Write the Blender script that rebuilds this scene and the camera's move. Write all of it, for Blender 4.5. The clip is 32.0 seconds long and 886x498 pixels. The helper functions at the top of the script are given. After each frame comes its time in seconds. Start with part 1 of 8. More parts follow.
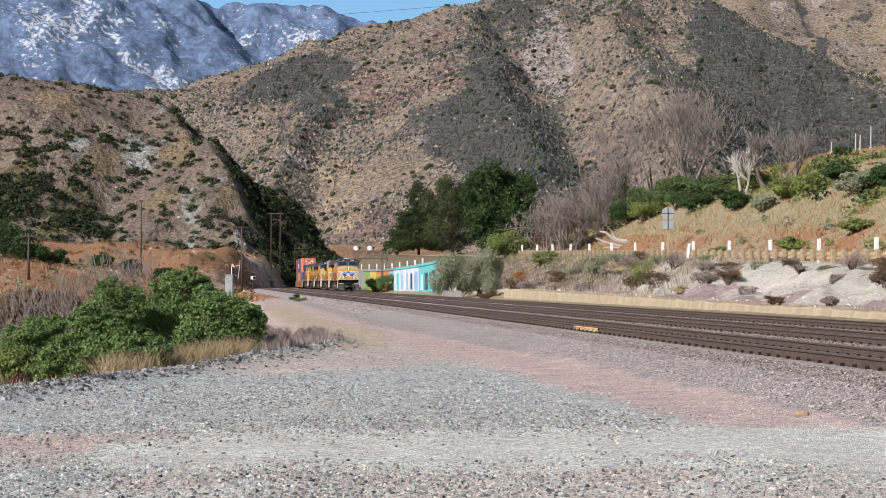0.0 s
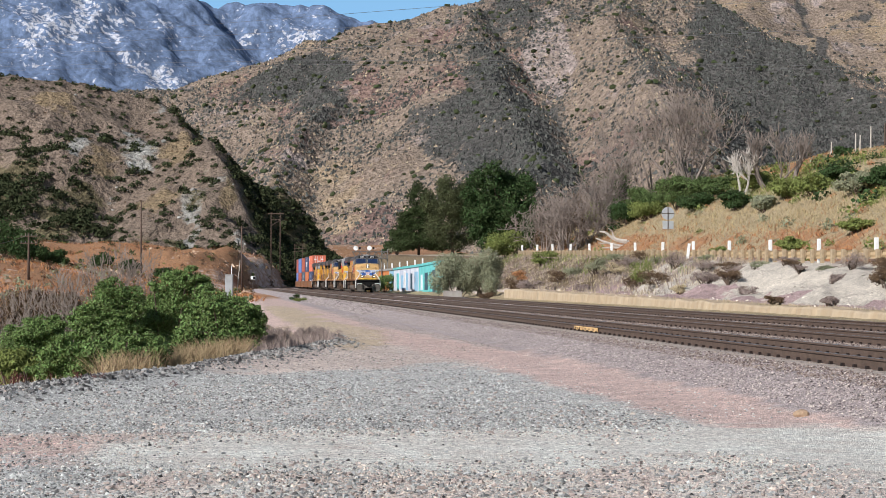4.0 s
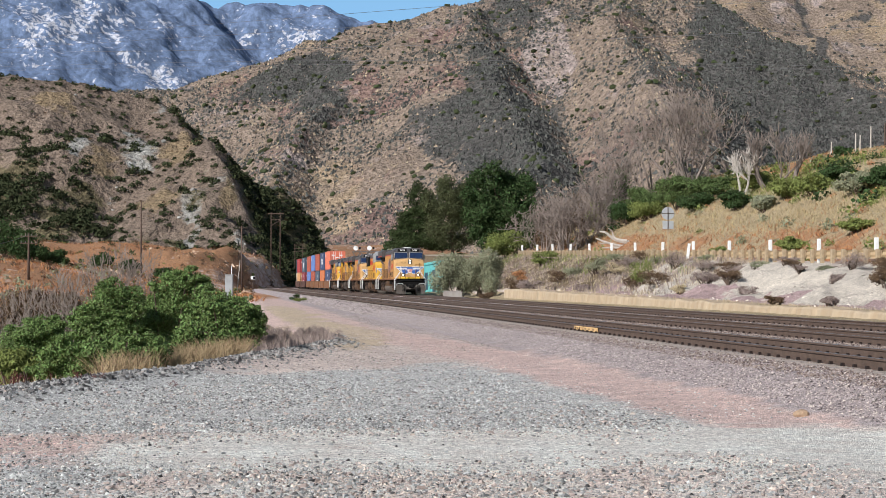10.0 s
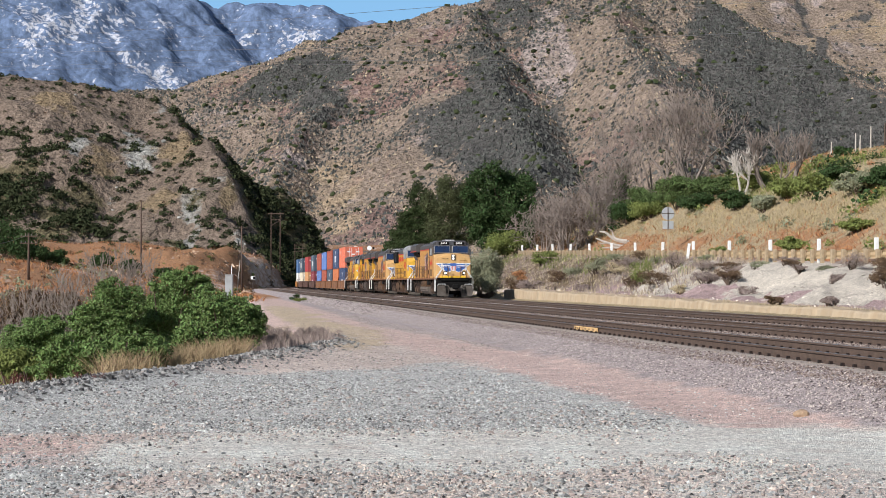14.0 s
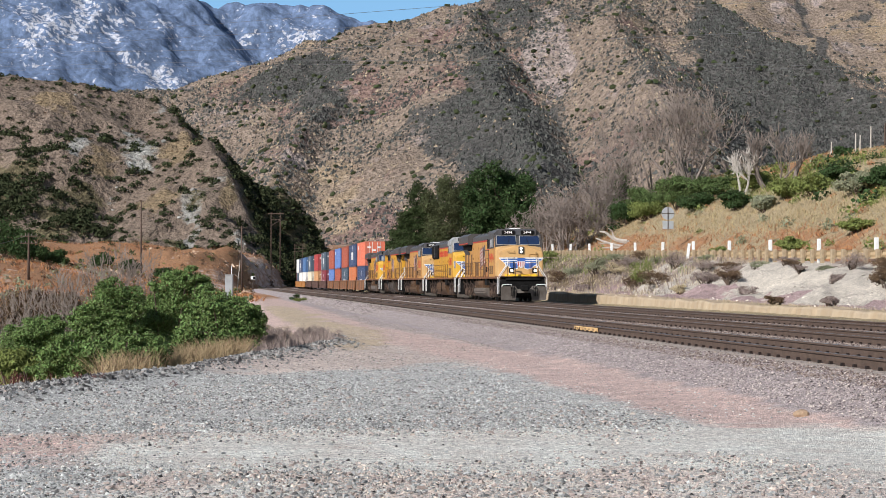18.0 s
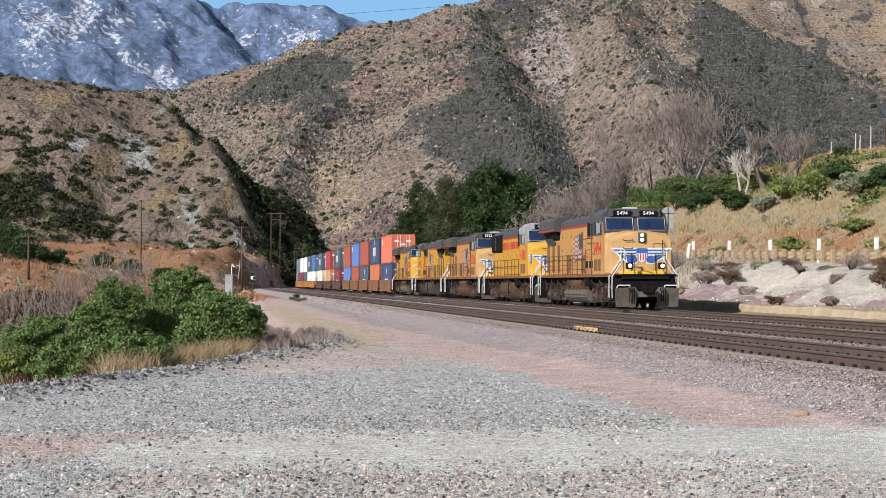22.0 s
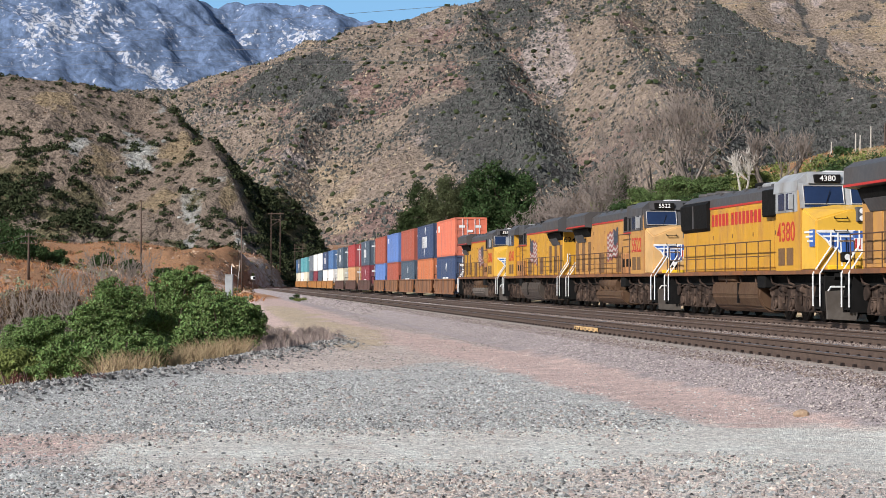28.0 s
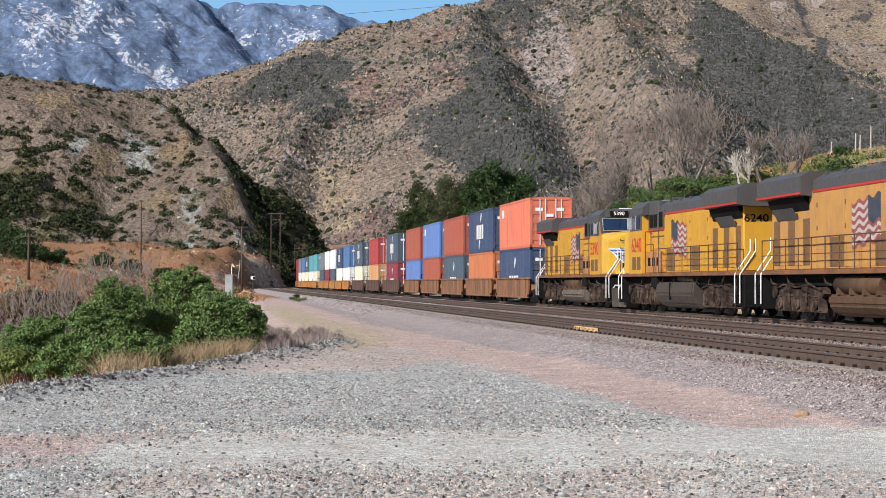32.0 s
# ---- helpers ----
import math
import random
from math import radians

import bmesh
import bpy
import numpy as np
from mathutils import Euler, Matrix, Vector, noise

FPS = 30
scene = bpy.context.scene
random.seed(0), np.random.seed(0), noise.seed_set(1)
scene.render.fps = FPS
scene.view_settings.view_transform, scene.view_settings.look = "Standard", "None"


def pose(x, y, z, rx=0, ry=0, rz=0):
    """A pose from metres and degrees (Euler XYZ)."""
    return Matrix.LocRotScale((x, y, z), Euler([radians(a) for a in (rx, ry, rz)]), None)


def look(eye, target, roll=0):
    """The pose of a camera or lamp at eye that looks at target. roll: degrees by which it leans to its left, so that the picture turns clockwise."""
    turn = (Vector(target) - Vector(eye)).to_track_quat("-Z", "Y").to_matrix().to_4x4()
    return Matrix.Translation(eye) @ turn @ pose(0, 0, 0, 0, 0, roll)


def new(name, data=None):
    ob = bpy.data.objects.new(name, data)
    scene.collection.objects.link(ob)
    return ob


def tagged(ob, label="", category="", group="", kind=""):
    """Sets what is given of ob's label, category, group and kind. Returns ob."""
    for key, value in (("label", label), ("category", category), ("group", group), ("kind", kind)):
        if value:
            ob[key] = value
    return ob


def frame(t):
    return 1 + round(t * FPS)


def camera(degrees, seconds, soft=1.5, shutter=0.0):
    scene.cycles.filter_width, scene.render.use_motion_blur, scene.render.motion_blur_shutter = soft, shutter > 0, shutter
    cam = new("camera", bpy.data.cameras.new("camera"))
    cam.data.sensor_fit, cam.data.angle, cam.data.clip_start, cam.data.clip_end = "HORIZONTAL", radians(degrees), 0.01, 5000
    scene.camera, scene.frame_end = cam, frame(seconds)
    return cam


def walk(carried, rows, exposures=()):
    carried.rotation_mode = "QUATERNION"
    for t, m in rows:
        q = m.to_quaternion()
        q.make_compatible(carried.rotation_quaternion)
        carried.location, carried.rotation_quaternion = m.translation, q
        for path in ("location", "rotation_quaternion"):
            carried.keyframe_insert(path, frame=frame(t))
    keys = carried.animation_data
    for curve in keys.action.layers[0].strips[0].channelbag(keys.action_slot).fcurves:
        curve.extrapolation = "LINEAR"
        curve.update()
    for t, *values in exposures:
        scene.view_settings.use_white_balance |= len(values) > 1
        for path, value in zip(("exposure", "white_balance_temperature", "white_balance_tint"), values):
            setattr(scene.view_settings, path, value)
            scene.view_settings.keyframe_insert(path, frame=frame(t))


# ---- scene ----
# One still camera beside three parallel main tracks in a dry mountain pass.
# World: x to the right of the view, y away from the camera, z = 0 on the rail heads.
EYE = (0.0, 0.0, 1.21)
cam = camera(25.39, 32.0, soft=0.8)
walk(cam, [(0.0, pose(*EYE, 90.976, 0, 0)), (32.0, pose(*EYE, 90.976, 0, 0))], exposures=[(0.0, 0.14), (32.0, 0.14)])

# ---- light ----
SUN_DIR = Vector((0.69, 0.67, -0.61)).normalized()      # the way that sunlight travels
SUN_ELEV = math.asin(-SUN_DIR.z)
world = bpy.data.worlds.new("sky")
scene.world = world
world.use_nodes = True
wn = world.node_tree.nodes
sky = wn.new("ShaderNodeTexSky")
sky.sky_type, sky.sun_disc = "NISHITA", False
sky.sun_elevation = SUN_ELEV
sky.sun_rotation = math.atan2(-SUN_DIR.x, -SUN_DIR.y)
sky.altitude, sky.air_density, sky.dust_density, sky.ozone_density = 900, 1.15, 0.25, 1.6
wn["Background"].inputs["Strength"].default_value = 0.066
world.node_tree.links.new(sky.outputs[0], wn["Background"].inputs["Color"])
sun_data = bpy.data.lights.new("sun", "SUN")
sun_data.energy, sun_data.angle, sun_data.color = 5.25, radians(0.53), (1.0, 0.965, 0.955)
sun = new("sun", sun_data)
sun.matrix_world = look((0, 0, 60), Vector((0, 0, 60)) + SUN_DIR)

# ---- track line ----
HEADING = radians(6.72)         # the tracks run away to the left of the view
PERP = 19.57                    # nearest distance from the camera to the train's track
TRACK_GAP = 4.23
SPEED, LEAD_AT = 8.8246, 282.45
S_STEP = 1.0
s_line = np.arange(-160.0, 1201.0, S_STEP)


def bend(s):
    """Heading of the line, s metres from the point nearest to the camera."""
    return HEADING - np.clip(s - 418, 0, 400) / 450.0


_psi = bend(s_line)
_i0 = 160
_dx, _dy = -np.sin(_psi), np.cos(_psi)
line_x = np.concatenate(([0], np.cumsum((_dx[1:] + _dx[:-1]) / 2 * S_STEP)))
line_y = np.concatenate(([0], np.cumsum((_dy[1:] + _dy[:-1]) / 2 * S_STEP)))
line_x += PERP * math.cos(HEADING) - line_x[_i0]
line_y += PERP * math.sin(HEADING) - line_y[_i0]


def on_track(s, q=0.0):
    """Plan position, and heading, s metres along and q metres to the right of the train's track."""
    a = bend(s)
    return (np.interp(s, s_line, line_x) + q * np.cos(a), np.interp(s, s_line, line_y) + q * np.sin(a), a)


def track_x(y):
    return np.interp(y, line_y, line_x)


# ---- ground form ----
def smooth(a, b, v):
    u = np.clip((v - a) / (b - a), 0, 1)
    return u * u * (3 - 2 * u)


def value_noise(x, y, seed=0):
    """Smooth noise, -1 to 1, for arrays."""
    x, y = np.asarray(x, float), np.asarray(y, float)
    xi, yi = np.floor(x).astype(np.int64), np.floor(y).astype(np.int64)
    u, v = x - xi, y - yi
    u, v = u * u * (3 - 2 * u), v * v * (3 - 2 * v)

    def h(i, j):
        n = (i * 374761393 + j * 668265263 + seed * 974711) & 0x7FFFFFFF
        n = ((n ^ (n >> 13)) * 1274126177) & 0x7FFFFFFF
        return ((n ^ (n >> 16)) & 0xFFFF) / 32767.5 - 1
    return (h(xi, yi) * (1 - u) + h(xi + 1, yi) * u) * (1 - v) + (h(xi, yi + 1) * (1 - u) + h(xi + 1, yi + 1) * u) * v


def fractal(x, y, size, octaves=4, seed=0, gain=0.5):
    total, amp = 0, 1.0
    for k in range(octaves):
        total = total + amp * value_noise(np.asarray(x) / size * 2 ** k, np.asarray(y) / size * 2 ** k, seed + k * 17)
        amp *= gain
    return total


def pad_edge(y):
    """Offset from the track of the rim of the gravel pad."""
    return np.interp(y, [5, 20, 31, 44, 57, 75, 131, 300, 900], [-32, -26, -23, -19.2, -16.2, -15.8, -15.6, -14.2, -13.5])


def road_z(y):
    return 2.2 + np.clip(np.asarray(y, float) - 104, -60, 330) * 0.0157


def ledge_height(y):
    """Height of the low vertical cut beside the far track."""
    return np.interp(y, [60, 75, 111, 169.5, 171.5], [0.28, 0.33, 0.52, 0.88, 0.0])


def ground_z(x, y):
    x, y = np.asarray(x, float), np.asarray(y, float)
    q = (x - track_x(y)) * math.cos(HEADING)
    far = smooth(430, 620, y)
    # track bed and the shoulders on either side
    bed = np.interp(q, [-14.5, -11.5, -9.95, -7, -6.3, -5.7, -3, -2.1, -1.5, 1.7, 3.6, 5.0],
                    [-0.62, -0.60, -0.175, -0.185, -0.23, -0.19, -0.19, -0.23, -0.19, -0.19, -0.3, -0.25])
    # pad, then the drop beyond its rim
    e = pad_edge(y)
    pad = -0.62 + 0.10 * smooth(24, 14, y) + 0.05 * fractal(x, y, 5.0, 3, 3)
    drop = smooth(0, 5, e - q)
    pad = pad + 0.16 * np.exp(-((e - q + 0.25) / 0.55) ** 2) * smooth(72, 60, y)
    low = -1.9 + 0.25 * fractal(x, y, 9, 3, 5)
    rise = smooth(150, 330, y) * np.interp(q - 10 * smooth(425, 470, y), [-160, -90, -58, -38, -15], [6.4, 7.6, 7.4, 5.4, 0.0]) * (1 + 0.2 * fractal(x, y, 30, 3, 6)) * (1 + 0.85 * smooth(420, 560, y))
    foot = np.interp(y, [440, 500], [-36.0, -25.0])
    mound = 8.8 * smooth(436, 478, y) * smooth(690, 640, y) * smooth(0, 1, (-11.2 - q) / (-11.2 - foot)) * smooth(-85, -50, q) * (1 + 0.1 * fractal(x, y, 14, 3, 7)) + 0.9 * smooth(-13, -18, q) * smooth(430, 470, y) * smooth(690, 640, y) * fractal(x, y, 6, 3, 8)
    rise = np.maximum(rise, mound + 1.9 * smooth(0, 3, mound))
    leftside = np.where(q < e, pad * (1 - drop) + (low + rise) * drop, pad)
    # bank on the far side, road shelf, hillside
    rz = road_z(y)
    rough = (0.30 * fractal(x, y, 4.0, 4, 9) - 0.55 * np.abs(fractal(x * 1.7, y * 0.8, 5.0, 4, 19)) + 0.2) * smooth(5.5, 8, q) * smooth(15.4, 13, q)
    rough = rough - 0.42 * np.abs(fractal(0.3 * q, y - 1.3 * q, 2.6, 3, 29)) * smooth(7, 9, q) * smooth(15.2, 13.4, q)
    bank = np.interp(q, [5.0, 7.0, 14.2, 15.6, 21.0], [0, 0.07, 0.96, 1.0, 1.0])
    right = -0.25 + bank * (rz + 0.25) + rough
    right = np.maximum(right, -0.25 + ledge_height(y) * smooth(5.9, 6.2, q) * smooth(16, 12, q))
    hill = np.clip(q - 21, 0, 400)
    hillz = 12.5 * np.tanh(hill * 0.62 / 12.5) * smooth(340, 235, y) + 0.5 * fractal(x, y, 11, 3, 12) * smooth(22, 32, q)
    right = right + hillz
    z = np.where(q < -13, leftside, np.where(q > 5, right, bed))
    blend = smooth(-14.5, -12.6, q)
    z = np.where((q >= -14.5) & (q <= -12.6), np.where(q < e, leftside, pad) * (1 - blend) + bed * blend, z)
    flat = 2.0 + 6 * fractal(x, y, 160, 3, 15)
    away = smooth(900, 1500, y) + smooth(260, 700, np.abs(q))
    return z * (1 - np.clip(away, 0, 1)) + flat * np.clip(away, 0, 1)

# ---- mesh helpers ----
def mesh_np(name, verts, faces, mats=(), smooth_faces=False, index=None):
    """A mesh from arrays; all faces have the same number of corners."""
    verts, faces = np.asarray(verts, np.float32), np.asarray(faces, np.int32)
    me = bpy.data.meshes.new(name)
    k = faces.shape[1]
    me.vertices.add(len(verts))
    me.vertices.foreach_set("co", verts.ravel())
    me.loops.add(faces.size)
    me.loops.foreach_set("vertex_index", faces.ravel())
    me.polygons.add(len(faces))
    me.polygons.foreach_set("loop_start", np.arange(0, faces.size, k, dtype=np.int32))
    me.polygons.foreach_set("use_smooth", np.full(len(faces), smooth_faces))
    if index is not None:
        me.polygons.foreach_set("material_index", np.asarray(index, np.int32))
    for m in mats:
        me.materials.append(m)
    me.update(calc_edges=True)
    me.validate()
    return me


def part(name, bm, material, parent, label="", smooth_faces=False):
    """Links a bmesh as one mesh object under a thing or part."""
    me = bpy.data.meshes.new(name)
    if smooth_faces:
        for f in bm.faces:
            f.smooth = True
    bm.to_mesh(me)
    bm.free()
    mats = material if isinstance(material, (list, tuple)) else [material]
    for m in mats:
        me.materials.append(m)
    ob = new(name, me)
    if parent is not None:
        ob.parent = parent
    if label:
        ob["label"] = label
    return ob


def share(name, me, parent, m=None):
    """Another object on a mesh that exists."""
    ob = new(name, me)
    ob.parent = parent
    if m is not None:
        ob.matrix_basis = m
    return ob


def empty(name):
    ob = new(name)
    ob.empty_display_size = 0.5
    return ob


def box(bm, x0, x1, y0, y1, z0, z1, bevel=0.0, mi=0):
    ret = bmesh.ops.create_cube(bm, size=1.0)
    vs = ret["verts"]
    bmesh.ops.scale(bm, vec=(x1 - x0, y1 - y0, z1 - z0), verts=vs)
    bmesh.ops.translate(bm, vec=((x0 + x1) / 2, (y0 + y1) / 2, (z0 + z1) / 2), verts=vs)
    fs = {f for v in vs for f in v.link_faces}
    for f in fs:
        f.material_index = mi
    if bevel:
        es = list({e for v in vs for e in v.link_edges})
        bmesh.ops.bevel(bm, geom=es, offset=bevel, segments=1, affect="EDGES")
    return bm


def cyl(bm, a, b, r, n=10, r2=None, mi=0):
    """A closed tube from point a to point b."""
    a, b = Vector(a), Vector(b)
    d = b - a
    if d.length < 1e-5:
        return bm
    m = Matrix.Translation((a + b) / 2) @ d.to_track_quat("Z", "Y").to_matrix().to_4x4()
    ret = bmesh.ops.create_cone(bm, cap_ends=True, segments=n, radius1=r, radius2=r if r2 is None else r2, depth=d.length, matrix=m)
    for f in {f for v in ret["verts"] for f in v.link_faces}:
        f.material_index = mi
        f.smooth = len(f.verts) == 4 and n > 6
    return bm


def pipe(bm, pts, r, n=6):
    for a, b in zip(pts[:-1], pts[1:]):
        cyl(bm, a, b, r, n)
    return bm


def prism(bm, outline, y0, y1, mi=0, axis="y"):
    """A closed outline pulled along an axis. axis y: outline in x, z; axis x: outline in y, z; axis z: outline in x, y."""
    def p(u, v, w):
        return {"y": (u, w, v), "x": (w, u, v), "z": (u, v, w)}[axis]
    lo = [bm.verts.new(p(u, v, y0)) for u, v in outline]
    hi = [bm.verts.new(p(u, v, y1)) for u, v in outline]
    n = len(outline)
    fs = [bm.faces.new(lo), bm.faces.new(hi)]
    for i in range(n):
        fs.append(bm.faces.new((lo[i], lo[(i + 1) % n], hi[(i + 1) % n], hi[i])))
    for f in fs:
        f.material_index = mi
    bmesh.ops.recalc_face_normals(bm, faces=fs)
    return bm


def B():
    return bmesh.new()


# ---- materials ----
def mat(name, color, rough=0.8, metal=0.0, var=0.25, scale=3.0, dirt=None, dirt_amount=0.4, dirt_scale=0.7, bump=0.15, bump_scale=40.0,
        island=0.0, emit=None, emit_strength=0.0, spec=0.5, streak=0.0, coat=0.0):
    """Base colour, broken up at two scales, with dirt and fine relief. Sizes are in repeats a metre."""
    m = bpy.data.materials.new(name)
    m.use_nodes = True
    nt = m.node_tree
    nd, ln = nt.nodes, nt.links
    bsdf = nd["Principled BSDF"]
    tc = nd.new("ShaderNodeTexCoord")
    src = tc.outputs["Object"]

    def tex(sc, detail, stretch=None):
        n = nd.new("ShaderNodeTexNoise")
        n.inputs["Scale"].default_value = sc
        n.inputs["Detail"].default_value = detail
        n.inputs["Roughness"].default_value = 0.62
        if stretch:
            mp = nd.new("ShaderNodeMapping")
            mp.inputs["Scale"].default_value = stretch
            ln.new(src, mp.inputs["Vector"])
            ln.new(mp.outputs[0], n.inputs["Vector"])
        else:
            ln.new(src, n.inputs["Vector"])
        return n.outputs["Fac"]

    def ramp(fac, a, b, lo=0.0, hi=1.0):
        r = nd.new("ShaderNodeMapRange")
        r.inputs["From Min"].default_value, r.inputs["From Max"].default_value = a, b
        r.inputs["To Min"].default_value, r.inputs["To Max"].default_value = lo, hi
        ln.new(fac, r.inputs["Value"])
        return r.outputs[0]

    def mix(fac, a, b):
        n = nd.new("ShaderNodeMix")
        n.data_type = "RGBA"
        if isinstance(fac, float):
            n.inputs[0].default_value = fac
        else:
            ln.new(fac, n.inputs[0])
        for sock, v in ((n.inputs[6], a), (n.inputs[7], b)):
            if isinstance(v, tuple):
                sock.default_value = (*v, 1)
            else:
                ln.new(v, sock)
        return n.outputs[2]

    def scaled(c, k):
        return tuple(min(1.0, v * k) for v in c)
    coarse = ramp(tex(scale, 5), 0.3, 0.7)
    col = mix(coarse, scaled(color, 1 - var), scaled(color, 1 + var))
    if dirt:
        d = ramp(tex(dirt_scale, 6, (1, 1, streak) if streak else None), 0.62 - dirt_amount * 0.5, 0.78 - dirt_amount * 0.4, 0, 0.85)
        col = mix(d, col, dirt)
    if island:
        g = nd.new("ShaderNodeNewGeometry")
        hsv = nd.new("ShaderNodeHueSaturation")
        ln.new(col, hsv.inputs["Color"])
        ln.new(ramp(g.outputs["Random Per Island"], 0, 1, 1 - island, 1 + island), hsv.inputs["Value"])
        ln.new(ramp(g.outputs["Random Per Island"], 0, 1, 0.5 - island * 0.05, 0.5 + island * 0.03), hsv.inputs["Hue"])
        col = hsv.outputs[0]
    ln.new(col, bsdf.inputs["Base Color"])
    bsdf.inputs["Metallic"].default_value = metal
    bsdf.inputs["Specular IOR Level"].default_value = spec
    if coat:
        bsdf.inputs["Coat Weight"].default_value = coat
    ln.new(ramp(tex(scale * 4, 3), 0.3, 0.7, max(0.03, rough - 0.08), min(1.0, rough + 0.08)), bsdf.inputs["Roughness"])
    if bump:
        b = nd.new("ShaderNodeBump")
        b.inputs["Strength"].default_value = bump
        b.inputs["Distance"].default_value = 1.0 / bump_scale
        ln.new(tex(bump_scale, 4), b.inputs["Height"])
        ln.new(b.outputs[0], bsdf.inputs["Normal"])
    if emit:
        bsdf.inputs["Emission Color"].default_value = (*emit, 1)
        bsdf.inputs["Emission Strength"].default_value = emit_strength
    return m


def zone_mat(name, base, layers, speckle=8.0, speckle_amount=0.25, patch=0.2, bump=0.25, bump_scale=25.0, edge_noise=0.6, edge_scale=0.8, pebbles=0.0, edge_width=0.12, stretch=None):
    """A ground material: a base colour with further grounds laid over it where the mesh's own zone layers say so."""
    m = bpy.data.materials.new(name)
    m.use_nodes = True
    nd, ln = m.node_tree.nodes, m.node_tree.links
    bsdf = nd["Principled BSDF"]
    bsdf.inputs["Roughness"].default_value = 0.95
    bsdf.inputs["Specular IOR Level"].default_value = 0.2
    tc = nd.new("ShaderNodeTexCoord")

    def noise_at(sc, detail=5):
        n = nd.new("ShaderNodeTexNoise")
        n.inputs["Scale"].default_value, n.inputs["Detail"].default_value = sc, detail
        n.inputs["Roughness"].default_value = 0.65
        if stretch:
            mp = nd.new("ShaderNodeMapping")
            mp.inputs["Scale"].default_value = stretch
            ln.new(tc.outputs["Object"], mp.inputs["Vector"])
            ln.new(mp.outputs[0], n.inputs["Vector"])
        else:
            ln.new(tc.outputs["Object"], n.inputs["Vector"])
        return n.outputs["Fac"]

    def rng(fac, a, b, lo=0.0, hi=1.0):
        r = nd.new("ShaderNodeMapRange")
        r.inputs["From Min"].default_value, r.inputs["From Max"].default_value = a, b
        r.inputs["To Min"].default_value, r.inputs["To Max"].default_value = lo, hi
        ln.new(fac, r.inputs["Value"])
        return r.outputs[0]

    def calc(op, a, b):
        n = nd.new("ShaderNodeMath")
        n.operation = op
        for s, v in zip(n.inputs, (a, b)):
            if isinstance(v, (int, float)):
                s.default_value = v
            else:
                ln.new(v, s)
        return n.outputs[0]

    def mixc(fac, a, b, mode="MIX"):
        n = nd.new("ShaderNodeMix")
        n.data_type, n.blend_type = "RGBA", mode
        ln.new(fac, n.inputs[0]) if not isinstance(fac, float) else None
        if isinstance(fac, float):
            n.inputs[0].default_value = fac
        for s, v in ((n.inputs[6], a), (n.inputs[7], b)):
            if isinstance(v, tuple):
                s.default_value = (*v, 1)
            else:
                ln.new(v, s)
        return n.outputs[2]
    wob = calc("MULTIPLY", calc("SUBTRACT", noise_at(edge_scale, 6), 0.5), edge_noise * 2)
    col = mixc(rng(noise_at(edge_scale * 0.4), 0.3, 0.7), tuple(v * (1 - patch) for v in base), tuple(min(1, v * (1 + patch)) for v in base))
    for key, color in layers:
        at = nd.new("ShaderNodeAttribute")
        at.attribute_name = key
        f = rng(calc("ADD", at.outputs["Fac"], wob), 0.5 - edge_width, 0.5 + edge_width)
        c2 = mixc(rng(noise_at(edge_scale * 1.7), 0.3, 0.7), tuple(v * (1 - patch) for v in color), tuple(min(1, v * (1 + patch)) for v in color))
        col = mixc(f, col, c2)
    sp = rng(noise_at(speckle, 3), 0.36, 0.64, 1 - speckle_amount, 1 + speckle_amount)
    comb = nd.new("ShaderNodeCombineColor")
    for s in comb.inputs:
        ln.new(sp, s)
    col = mixc(1.0, col, comb.outputs[0], "MULTIPLY")
    height = noise_at(bump_scale, 4)
    if pebbles:
        for sc, lo, hi in ((pebbles, 0.74, 1.16), (pebbles * 2.4, 0.88, 1.08)):
            v = nd.new("ShaderNodeTexVoronoi")
            v.inputs["Scale"].default_value = sc
            ln.new(tc.outputs["Object"], v.inputs["Vector"])
            sep = nd.new("ShaderNodeSeparateColor")
            ln.new(v.outputs["Color"], sep.inputs[0])
            # Colour also darkens towards the gaps between pebbles, painting in their shade.
            tone = calc("MULTIPLY", rng(sep.outputs[0], 0, 1, lo, hi), rng(v.outputs["Distance"], 0.4, 0.8, 1.0, 0.64))
            cc = nd.new("ShaderNodeCombineColor")
            for s in cc.inputs:
                ln.new(tone, s)
            col = mixc(1.0, col, cc.outputs[0], "MULTIPLY")
            height = calc("ADD", height, rng(v.outputs["Distance"], 0.0, 0.8, 1.2, 0.0))
    ln.new(col, bsdf.inputs["Base Color"])
    b = nd.new("ShaderNodeBump")
    b.inputs["Strength"].default_value, b.inputs["Distance"].default_value = bump, (0.02 if pebbles else 1.5 / bump_scale)
    ln.new(height, b.inputs["Height"])
    ln.new(b.outputs[0], bsdf.inputs["Normal"])
    return m


